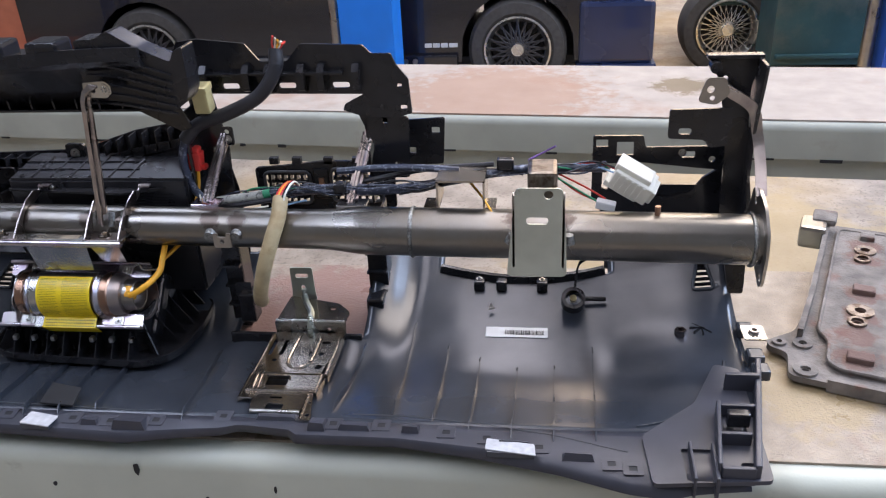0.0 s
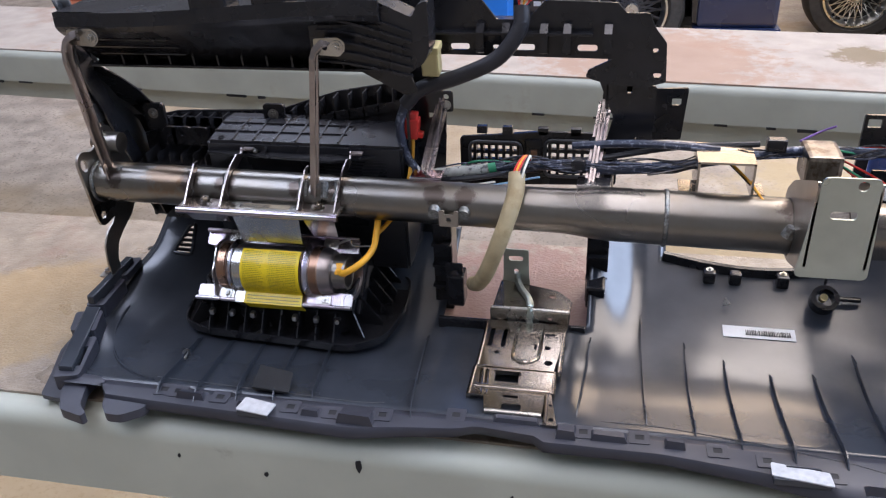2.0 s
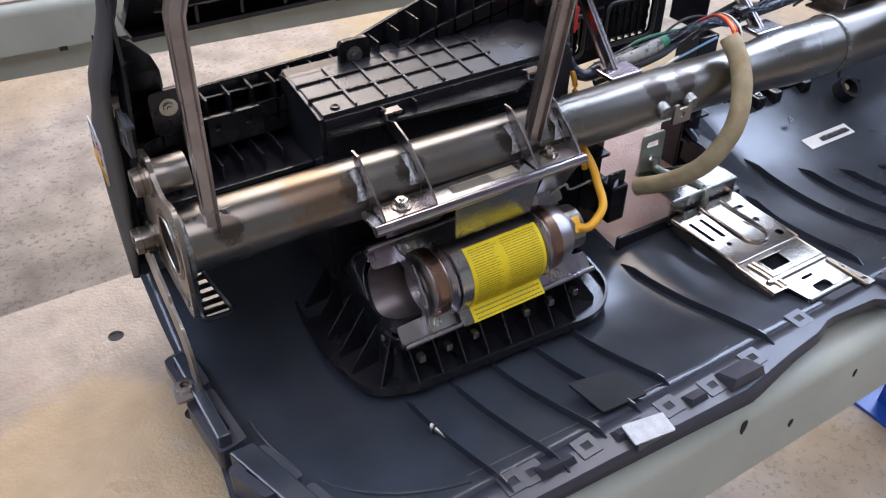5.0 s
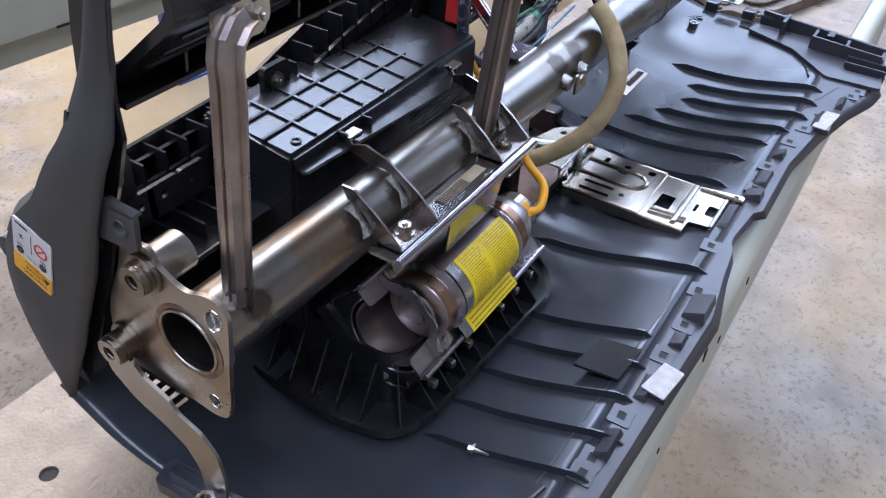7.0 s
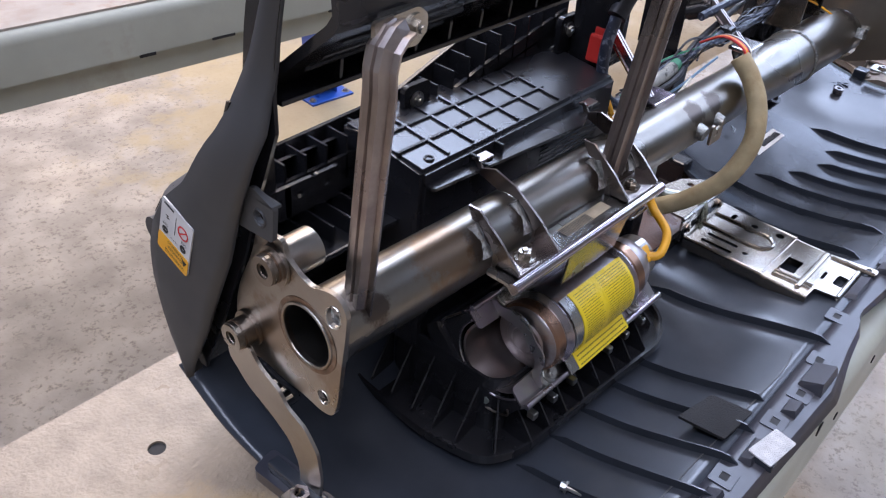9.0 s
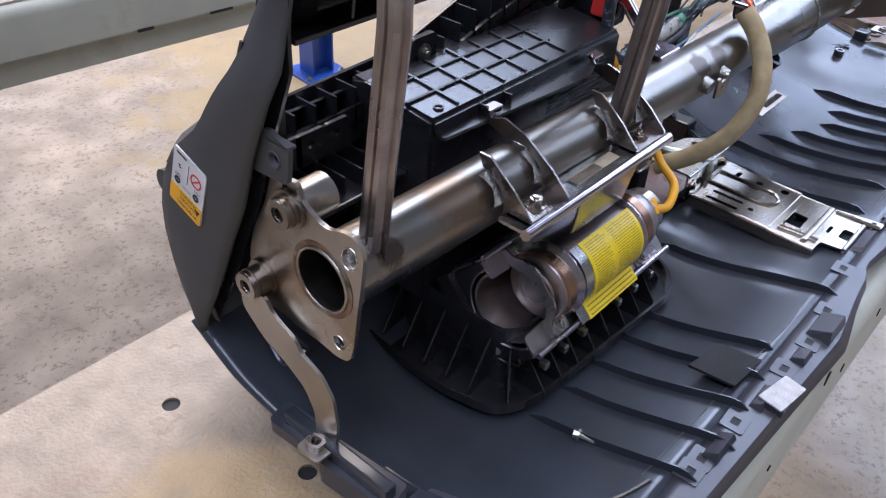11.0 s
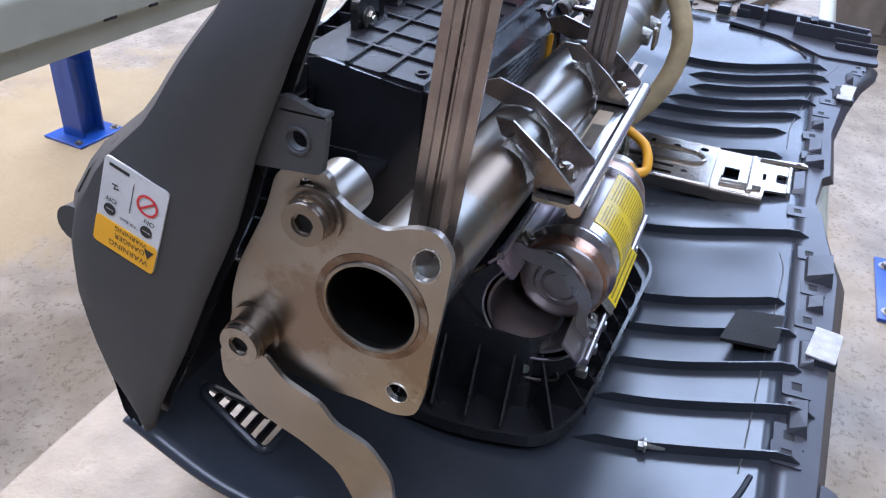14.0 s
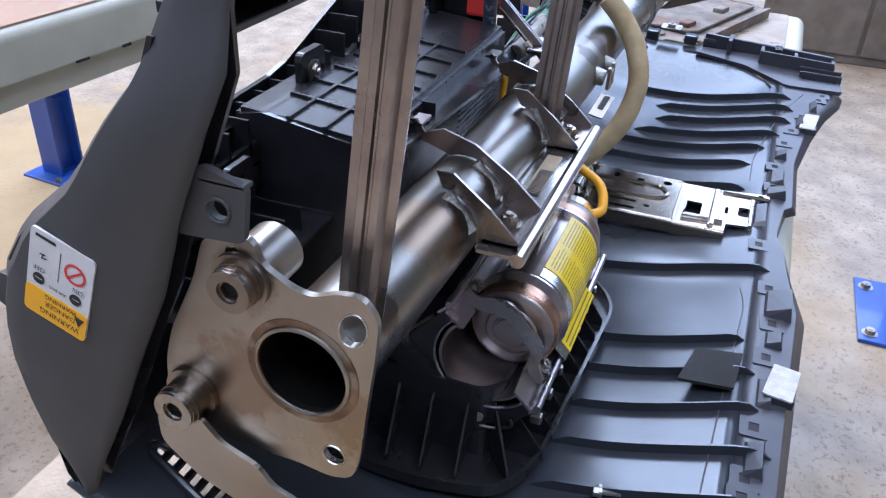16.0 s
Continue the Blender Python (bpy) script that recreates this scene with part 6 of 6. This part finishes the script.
part("centre_shelf", box((0.42, 0.070, 0.419), (0.680, 0.086, 0.423), 0.001), M_BLACK, up)
for x in (0.462, 0.528, 0.562, 0.612, 0.642, 0.694):
    part("web", plate([(0.066, 0.398), (0.086, 0.390), (0.086, 0.434), (0.076, 0.434), (0.066, 0.424)], [], 0.010, Matrix.Translation((x, 0, 0)) @ ROT_YZ), M_BLACK, up)
part("centre_top", box((0.44, 0.089, 0.424), (0.69, 0.14, 0.428), 0.001), M_BLACK, up)
part("drop_post", plate(rounded([(0.690, 0.352), (0.768, 0.345), (0.765, 0.246), (0.700, 0.246), (0.712, 0.30)], 0.006), [rect(0.742, 0.262, 0.756, 0.272), rounded(rect(0.728, 0.335, 0.735, 0.352), 0.002)], 0.004, Matrix.Translation((0, 0.10, 0)) @ ROT_XZ), M_BLACK, up)
part("drop_post_side", box((0.700, 0.10, 0.20), (0.704, 0.16, 0.40), 0.001), M_BLACK, up)
part("drop_flap", plate(rounded([(0.740, 0.318), (0.815, 0.322), (0.810, 0.244), (0.742, 0.240)], 0.004), [rounded(rect(0.793, 0.296, 0.806, 0.306), 0.002), rect(0.752, 0.262, 0.766, 0.272)], 0.004, Matrix.Translation((0, 0.165, 0)) @ ROT_XZ), M_BLACK, up)
part("drop_link", box((0.745, 0.102, 0.25), (0.749, 0.166, 0.315), 0.001), M_BLACK, up)
part("left_post", plate(rounded([(0.425, 0.40), (0.462, 0.40), (0.478, 0.30), (0.470, 0.16), (0.436, 0.16), (0.432, 0.28)], 0.006), [rect(0.444, 0.20, 0.452, 0.212), rect(0.452, 0.292, 0.462, 0.300)], 0.005, Matrix.Translation((0, 0.095, 0)) @ ROT_XZ), M_BLACK, up)
part("left_post_side", box((0.430, 0.05, 0.16), (0.434, 0.10, 0.37), 0.001), M_BLACK, up)

# ---- centre vent frame with two grilles ----
vent = thing("centre_vents", "black centre vent frame with two grid grilles", "air vent", at=(0, 0, -0.036))
fr2 = rounded([(0.478, 0.262), (0.53, 0.266), (0.60, 0.274), (0.69, 0.274), (0.722, 0.262), (0.722, 0.190), (0.478, 0.180)], 0.006)
op = [rounded(rect(0.494, 0.198, 0.575, 0.256), 0.012), rounded(rect(0.612, 0.202, 0.700, 0.262), 0.012)]
part("frame", plate(fr2, op, 0.006, Matrix.Translation((0, 0.190, 0)) @ ROT_XZ), M_BLACK, vent)
for o in op:
    loop = [Vector((x, 0.187, z)) for x, z in o]
    part("bezel", sweep(loop + [loop[0]], circle(0, 0, 0.0028, 8), (0.1, 1, 0.1)), M_GREY, vent, "", True)
for x0, x1, z0, z1 in ((0.494, 0.575, 0.198, 0.256), (0.612, 0.700, 0.202, 0.262)):
    for i in range(7):
        x = x0 + (x1 - x0) * (i + 0.5) / 7
        part("vane", box((x - 0.0024, 0.196, z0), (x + 0.0024, 0.212, z1)), M_BLACK, vent)
    for i in range(4):
        z = z0 + (z1 - z0) * (i + 0.5) / 4
        part("vane", box((x0, 0.198, z - 0.0030), (x1, 0.206, z + 0.0030)), M_BLACK, vent)
part("switch_well", box((0.580, 0.186, 0.205), (0.607, 0.215, 0.262), 0.003), M_BLACK, vent)
part("contact", box((0.590, 0.183, 0.226), (0.600, 0.187, 0.246), 0.001), M_COPPER, vent)
for x in (0.505, 0.545, 0.60, 0.65):
    part("top_clip", box((x, 0.190, 0.268), (x + 0.016, 0.200, 0.280), 0.001), M_BLACK, vent)

# ---- driver's end of the carrier ----
de = thing("driver_end_frame", "black plastic end frame with cross arm and lugs", "dashboard carrier")
part("upright", plate(rounded([(1.195, 0.440), (1.268, 0.436), (1.258, 0.390), (1.262, 0.320), (1.280, 0.21), (1.285, 0.06), (1.262, 0.06), (1.235, 0.20), (1.232, 0.32), (1.215, 0.40)], 0.006), [circle(1.222, 0.405, 0.004)], 0.005, Matrix.Translation((0, 0.075, 0)) @ ROT_XZ), M_BLACK, de)
part("upright_side", plate(rounded([(0.02, 0.436), (0.08, 0.436), (0.16, 0.28), (0.166, 0.06), (0.10, 0.05), (0.05, 0.20), (0.05, 0.33)], 0.01), [], 0.004, Matrix.Translation((1.262, 0, 0)) @ ROT_YZ), M_BLACK, de)
part("top_cap", box((1.194, 0.066, 0.434), (1.270, 0.082, 0.440), 0.002), M_BLACK, de)
part("peg", cyl((1.205, 0.055, 0.425), (1.205, 0.075, 0.425), 0.008), M_BLACK, de)
part("lug", plate(rounded([(1.146, 0.370), (1.232, 0.372), (1.230, 0.318), (1.204, 0.314), (1.196, 0.326), (1.146, 0.328)], 0.005), [rounded(rect(1.160, 0.334, 1.178, 0.343), 0.004)], 0.004, Matrix.Translation((0, 0.045, 0)) @ ROT_XZ), M_BLACK, de)
arm = rounded([(1.049, 0.294), (1.126, 0.294), (1.130, 0.275), (1.255, 0.277), (1.255, 0.236), (1.125, 0.250), (1.066, 0.248), (1.064, 0.185), (1.049, 0.185)], 0.003)
part("cross_arm", plate(arm, [rect(1.054, 0.276, 1.072, 0.288), rect(1.086, 0.262, 1.112, 0.284), rounded(rect(1.185, 0.258, 1.206, 0.268), 0.002), circle(1.232, 0.255, 0.005)], 0.005, Matrix.Translation((0, 0.153, 0)) @ ROT_XZ), M_BLACK, de)
part("lower_web", plate([(1.064, 0.205), (1.10, 0.190), (1.17, 0.188), (1.205, 0.198), (1.222, 0.222), (1.262, 0.250), (1.262, 0.05), (1.064, 0.12)], [], 0.005, Matrix.Translation((0, 0.158, 0)) @ ROT_XZ), M_BLACK, de)
part("arm_screw", hexbolt((1.186, 0.152, 0.267), (0, -1, 0), 0.004, 0.003), M_ZINC, de)
for i in range(8):
    a = math.pi * i / 4
    part("speaker_rib", sweep([Vector((1.178 + 0.006 * math.cos(a), 0.15, 0.120 + 0.006 * math.sin(a))), Vector((1.178 + 0.034 * math.cos(a), 0.15, 0.120 + 0.034 * math.sin(a)))], rect(-0.001, -0.004, 0.001, 0.004), (0, 1, 0)), M_BLACK, de)
part("speaker_ring", plate(circle(1.178, 0.120, 0.038, 28), [circle(1.178, 0.120, 0.033, 28)], 0.008, Matrix.Translation((0, 0.148, 0)) @ ROT_XZ), M_BLACK, de)

# ---- centre console bracket ----
cb = thing("console_bracket", "pressed plated steel bracket bolted to the trim centre", "bracket")
CBZ = 0.036
pl = rounded([(0.557, -0.034), (0.668, -0.034), (0.656, -0.141), (0.658, -0.183), (0.650, -0.190), (0.649, -0.226), (0.577, -0.226), (0.573, -0.200), (0.553, -0.199), (0.554, -0.142)], 0.0025)
hl = [rounded(rect(0.562, -0.096, 0.568, -0.055), 0.002), rounded(rect(0.580, -0.096, 0.586, -0.055), 0.002), rect(0.582, -0.170, 0.613, -0.152), rounded(rect(0.598, -0.224, 0.622, -0.211), 0.004),
      circle(0.644, -0.091, 0.0045), circle(0.648, -0.124, 0.0055), rounded(rect(0.638, -0.064, 0.652, -0.058), 0.003), rounded(rect(0.6255, -0.096, 0.629, -0.084), 0.001), circle(0.577, -0.109, 0.0035),
      rounded(rect(0.598, -0.200, 0.616, -0.196), 0.0015)]
part("plate", plate(pl, hl, 0.0025, Matrix.Translation((0, 0, CBZ))), M_BRACKET, cb, "plated steel plate with punched holes")
for x, y0, y1 in ((0.5555, -0.142, -0.036), (0.6625, -0.141, -0.036), (0.5535, -0.199, -0.142), (0.6575, -0.185, -0.141)):
    part("folded_edge", cyl((x, y0, CBZ - 0.0005), (x, y1, CBZ - 0.0005), 0.0034, seg=10), M_BRACKET, cb, "", True)
    part("folded_side", box((x - 0.0035 if x < 0.6 else x + 0.002, y0, CBZ - 0.013), (x - 0.002 if x < 0.6 else x + 0.0035, y1, CBZ), 0.0005), M_BRACKET, cb)
# raised pressings: ledge, joggle and the U-shaped bead
part("ledge", box((0.556, -0.1425, CBZ + 0.0015), (0.657, -0.140, CBZ + 0.0042), 0.0008), M_BRACKET, cb)
part("joggle", box((0.558, -0.187, CBZ + 0.0015), (0.655, -0.180, CBZ + 0.0060), 0.0022), M_BRACKET, cb)
for x in (0.564, 0.571):
    part("bead", hose([(x, -0.150, CBZ + 0.003), (x + 0.002, -0.172, CBZ + 0.003), (x + 0.004, -0.196, CBZ + 0.002)], 0.0028, 8, 5), M_BRACKET, cb, "", True)
part("hole_flange", box((0.580, -0.1525, CBZ + 0.002), (0.615, -0.1505, CBZ + 0.0065), 0.0006), M_BRACKET, cb)
ub = [Vector((x, y, CBZ + 0.0028)) for x, y in ((0.600, -0.040), (0.599, -0.108), (0.606, -0.123), (0.618, -0.127), (0.629, -0.121), (0.634, -0.108), (0.634, -0.040))]
part("swage", sweep(smooth_path(ub, 5), circle(0, 0, 0.0028, 8)), M_BRACKET, cb, "", True)
# folded front lip with two bolt holes, waved along its lower edge
part("front_fold", plate(rounded([(0.577, 0.016), (0.594, 0.014), (0.604, 0.019), (0.622, 0.019), (0.632, 0.014), (0.649, 0.016), (0.649, 0.0365), (0.577, 0.0365)], 0.004), [circle(0.588, 0.026, 0.0042), circle(0.638, 0.025, 0.0042)], 0.0025, Matrix.Translation((0, -0.2275, 0)) @ ROT_XZ), M_ZINC, cb, "folded bright front lip")
part("front_roll", cyl((0.578, -0.2255, CBZ), (0.648, -0.2255, CBZ), 0.0034, seg=10), M_ZINC, cb, "", True)
for x in (0.588, 0.638):
    part("lip_bush", plate(circle(x, 0.026, 0.0062, 16), [circle(x, 0.026, 0.0032, 12)], 0.002, Matrix.Translation((0, -0.2292, 0)) @ ROT_XZ), M_BRACKET, cb)
tab = plate(rounded([(0.651, -0.190), (0.657, -0.186), (0.668, -0.244), (0.654, -0.244)], 0.003), [circle(0.6605, -0.234, 0.0032), circle(0.6575, -0.208, 0.002)], 0.002, Matrix.Translation((0, 0, CBZ + 0.001)))
part("side_tab", tab, M_BRACKET, cb)
part("side_tab_edge", cyl((0.6515, -0.190, CBZ + 0.003), (0.6535, -0.243, CBZ + 0.003), 0.0026, seg=8), M_BRACKET, cb, "", True)
part("foot_plate", plate(rounded([(0.557, 0.024), (0.668, 0.024), (0.670, 0.056), (0.556, 0.056)], 0.003), [circle(0.642, 0.043, 0.003)], 0.003, Matrix.Translation((0, -0.030, 0)) @ ROT_XZ), M_ZINC, cb, "upright plated foot")
part("foot_roll", cyl((0.558, -0.0285, 0.0565), (0.669, -0.0285, 0.0565), 0.003, seg=10), M_ZINC, cb, "", True)
for x in (0.572, 0.659):
    part("foot_bolt", hexbolt((x, -0.030, 0.040), (0, -1, 0), 0.0052, 0.003), M_BRACKET, cb)
part("shelf", plate(rounded([(0.560, -0.028), (0.670, -0.028), (0.671, -0.002), (0.648, 0.023), (0.604, 0.034), (0.563, 0.044)], 0.005), [circle(0.642, 0.007, 0.005)], 0.003, Matrix.Translation((0, 0, 0.0555))), M_BRACKET, cb, "plated flat shelf")
part("upper_arm", plate(rounded([(0.564, 0.052), (0.606, 0.052), (0.604, 0.068), (0.603, 0.112), (0.566, 0.112), (0.566, 0.068)], 0.004), [rounded(rect(0.574, 0.093, 0.595, 0.101), 0.0038), circle(0.585, 0.076, 0.0036)], 0.003, Matrix.Translation((0, 0.043, 0)) @ ROT_XZ), M_ALU, cb, "grey upper arm with slot")
part("swage", sweep(smooth_path([(0.587, 0.040, 0.074), (0.588, 0.036, 0.064), (0.596, 0.018, 0.0605), (0.609, -0.006, 0.060), (0.613, -0.024, 0.0585), (0.613, -0.0315, 0.050), (0.613, -0.032, 0.028)], 5), circle(0, 0, 0.0052, 8), (0, 1, 0.3)), M_ALU, cb, "", True)

# ---- hoses, wiring and plugs ----
h = thing("foam_hose", "yellowed foam sleeve over wires draped across the beam", "hose")
part("sleeve", hose([(0.594, -0.026, 0.266), (0.594, -0.046, 0.246), (0.586, -0.066, 0.218), (0.573, -0.076, 0.180), (0.557, -0.064, 0.135), (0.541, -0.032, 0.098), (0.527, 0.006, 0.072)], 0.0112, 14, 8), M_HOSE, h, "", True)
rnd = random.Random(11)
for i, mt in enumerate((M_RED, M_WIREY, M_REDINK, M_BLACK, M_CREAM)):
    part("wire", hose([(0.586 + 0.003 * i, -0.040, 0.252), (0.592 + 0.003 * i, -0.030, 0.275), (0.600 + 0.002 * i, 0.0, 0.280), (0.606, 0.03, 0.262)], 0.0016, 6, 5), mt, h, "thin coloured wire")
d = thing("loom_sleeve", "dark ribbed wiring sleeve hanging from the carrier", "wiring")
part("sleeve", hose([(0.590, 0.055, 0.462), (0.588, 0.045, 0.435), (0.560, 0.04, 0.398), (0.505, 0.045, 0.370), (0.455, 0.05, 0.352), (0.430, 0.05, 0.328)], 0.0105, 12, 8), M_RUBBER, d, "", True)
part("lower_run", hose([(0.430, 0.05, 0.328), (0.420, 0.05, 0.296), (0.426, 0.05, 0.255), (0.446, 0.045, 0.228), (0.475, 0.04, 0.226)], 0.0065, 10, 8), M_TAPE, d, "taped lower run", True)
for i, mt in enumerate((M_RED, M_CREAM, M_WIREY, M_CREAM, M_RED)):
    part("wire_end", hose([(0.588, 0.055, 0.455), (0.586 + 0.004 * i, 0.055 + 0.002 * i, 0.470), (0.590 + 0.003 * i, 0.05, 0.482 - 0.003 * i)], 0.0015, 6, 4), mt, d)
pl = thing("beige_plug", "beige plastic wiring plug on the carrier", "connector")
part("body", box((-0.012, -0.012, -0.020), (0.012, 0.012, 0.022), 0.003, pose(0.470, 0.050, 0.392, 8, 0, 0)), M_BEIGE, pl)
part("rim", box((-0.0135, -0.0135, 0.012), (0.0135, 0.0135, 0.022), 0.002, pose(0.470, 0.050, 0.392, 8, 0, 0)), M_BEIGE, pl)
rp = thing("red_plug", "red plastic air bag plug on a yellow lead", "connector")
part("body", box((-0.010, -0.010, -0.014), (0.010, 0.010, 0.016), 0.003, pose(0.434, 0.065, 0.288, 0, 6, 0)), M_RED, rp)
part("latch", box((0.008, -0.006, -0.012), (0.017, 0.006, -0.004), 0.002, pose(0.434, 0.065, 0.288, 0, 6, 0)), M_RED, rp)
part("head", box((-0.007, -0.007, 0.014), (0.007, 0.007, 0.024), 0.002, pose(0.434, 0.065, 0.288, 0, 6, 0)), M_RED, rp)
part("lead", hose([(0.434, 0.065, 0.276), (0.434, 0.055, 0.250), (0.432, 0.035, 0.222), (0.425, 0.03, 0.19), (0.410, -0.01, 0.175), (0.396, -0.035, 0.165)], 0.0032), M_WIREY, rp, "yellow lead", True)

M_WRAP = mat("grubby_paper_wrap", (0.40, 0.41, 0.38), 0.6, vary=0.3, scale=60, second=(0.05, 0.05, 0.05), patches=0.8, patch_scale=110, patch_low=0.56, patch_high=0.6)
loom = thing("wiring_loom", "taped wiring loom with coloured wires along the beam", "wiring")
MAIN = [(0.452, 0.045, 0.224), (0.50, 0.04, 0.236), (0.555, 0.035, 0.246), (0.62, 0.03, 0.254), (0.70, 0.03, 0.252), (0.78, 0.03, 0.258), (0.85, 0.035, 0.270), (0.94, 0.04, 0.284), (1.0, 0.045, 0.284), (1.06, 0.04, 0.286)]
part("main_run", hose(MAIN, 0.0065, 10, 8), M_TAPE, loom, "main run wrapped in tape", True)
part("second_run", hose([(0.455, 0.03, 0.222), (0.54, 0.02, 0.238), (0.62, 0.045, 0.246), (0.71, 0.05, 0.262), (0.80, 0.05, 0.280), (0.90, 0.05, 0.288)], 0.004, 8, 8), M_RUBBER, loom, "", True)
part("silver_run", hose([(0.66, 0.06, 0.272), (0.73, 0.05, 0.282), (0.79, 0.04, 0.286), (0.85, 0.035, 0.284)], 0.0055, 8, 6), M_TAPE, loom, "", True)
part("paper_wrap", hose([(0.47, 0.036, 0.232), (0.52, 0.03, 0.241), (0.548, 0.03, 0.246)], 0.0075, 10, 6), M_WRAP, loom, "pale paper wrap", True)
cols = (M_BLACK, M_TAPE, M_TAPE, M_BLACK, M_TAPE, M_RUBBER, M_RUBBER, mat("green_wire", (0.03, 0.25, 0.12), 0.4), mat("pale_blue_wire", (0.25, 0.42, 0.62), 0.4), mat("violet_wire", (0.18, 0.10, 0.32), 0.4))
for i in range(22):
    a = rnd.uniform(0.0, 0.8)
    pts = []
    for k in range(7):
        t = min(1, a + k * 0.07)
        j = t * (len(MAIN) - 1)
        j0 = min(int(j), len(MAIN) - 2)
        p = Vector(MAIN[j0]).lerp(Vector(MAIN[j0 + 1]), j - j0)
        pts.append(p + Vector((rnd.uniform(-0.004, 0.004), rnd.uniform(-0.011, 0.011), rnd.uniform(-0.006, 0.011))))
    part("wire", hose(pts, rnd.choice((0.0009, 0.0012, 0.0015)), 6, 5), cols[i % 8], loom)
for p0, p1, p2, mt in (((0.98, 0.04, 0.284), (1.03, 0.03, 0.262), (1.062, 0.02, 0.246), M_RED), ((0.98, 0.04, 0.282), (1.02, 0.03, 0.254), (1.056, 0.02, 0.24), M_RED), ((0.97, 0.04, 0.286), (1.01, 0.028, 0.264), (1.05, 0.018, 0.243), cols[7]),
                       ((1.0, 0.045, 0.286), (1.05, 0.04, 0.294), (1.09, 0.02, 0.284), M_RED), ((1.0, 0.045, 0.288), (1.04, 0.04, 0.29), (1.09, 0.02, 0.28), cols[8]), ((0.99, 0.05, 0.28), (1.04, 0.04, 0.296), (1.09, 0.02, 0.288), M_BLACK),
                       ((0.86, 0.04, 0.27), (0.885, 0.0, 0.258), (0.905, -0.03, 0.24), M_WIREY), ((0.86, 0.04, 0.268), (0.89, 0.0, 0.25), (0.91, -0.03, 0.235), M_BLACK),
                       ((0.95, 0.06, 0.29), (0.975, 0.07, 0.30), (0.99, 0.06, 0.312), cols[9]), ((0.47, 0.03, 0.225), (0.53, 0.02, 0.222), (0.62, 0.01, 0.246), cols[8]), ((0.45, 0.02, 0.25), (0.47, 0.0, 0.225), (0.56, 0.01, 0.236), M_CREAM),
                       ((1.04, 0.06, 0.13), (1.03, 0.09, 0.10), (1.025, 0.085, 0.06), M_BLACK)):
    part("wire", hose([p0, p1, p2], 0.0015, 6, 7), mt, loom)
part("green_tape", hose([(0.548, 0.03, 0.246), (0.558, 0.032, 0.248)], 0.0075, 10, 3), cols[7], loom, "green tape collar", True)
part("loom_clip", box((0.905, 0.03, 0.285), (0.93, 0.045, 0.302), 0.003), M_BLACK, loom)
part("loom_clip", box((0.660, 0.018, 0.250), (0.680, 0.036, 0.268), 0.005), M_BLACK, loom)
part("sensor", cyl((0.69, 0.09, 0.262), (0.69, 0.06, 0.276), 0.010), M_BLACK, loom, "", True)
wp = thing("white_plug", "large cream wiring plug with small white plug below", "connector")
CM = pose(1.098, 0.018, 0.275, 15, 28, -12)
for lo, hi in (((-0.028, -0.020, -0.014), (0.030, 0.02, 0.016)), ((-0.034, -0.016, -0.020), (0.018, 0.016, -0.010)), ((-0.032, -0.014, 0.012), (0.022, 0.014, 0.024)), ((0.026, -0.016, -0.010), (0.036, 0.016, 0.012))):
    part("housing", box(lo, hi, 0.002, CM), M_CREAM, wp)
for i in range(5):
    part("key_rib", box((-0.020 + i * 0.009, -0.0215, -0.012), (-0.017 + i * 0.009, -0.019, 0.014), 0, CM), M_CREAM, wp)
part("small_plug", box((-0.014, -0.008, -0.006), (0.014, 0.008, 0.006), 0.002, pose(1.062, 0.012, 0.240, 0, 10, -10)), M_WHITE, wp)
bz = thing("round_plug", "black round socket with a wire hanging under the beam", "connector")
part("body", plate(circle(0, 0, 0.019, 24), [circle(0, 0, 0.013, 20)], 0.020, pose(1.022, 0.070, 0.040, 35, 0, 0)), M_BLACK, bz)
part("core", cyl((1.022, 0.072, 0.045), (1.022, 0.066, 0.052), 0.0055), M_BEIGE, bz)
part("tail", hose([(1.025, 0.085, 0.058), (1.030, 0.095, 0.095), (1.045, 0.06, 0.13), (1.06, 0.03, 0.17)], 0.002, 6), M_BLACK, bz)
part("clip_arm", box((1.04, 0.075, 0.040), (1.075, 0.082, 0.046), 0.002), M_BLACK, bz)
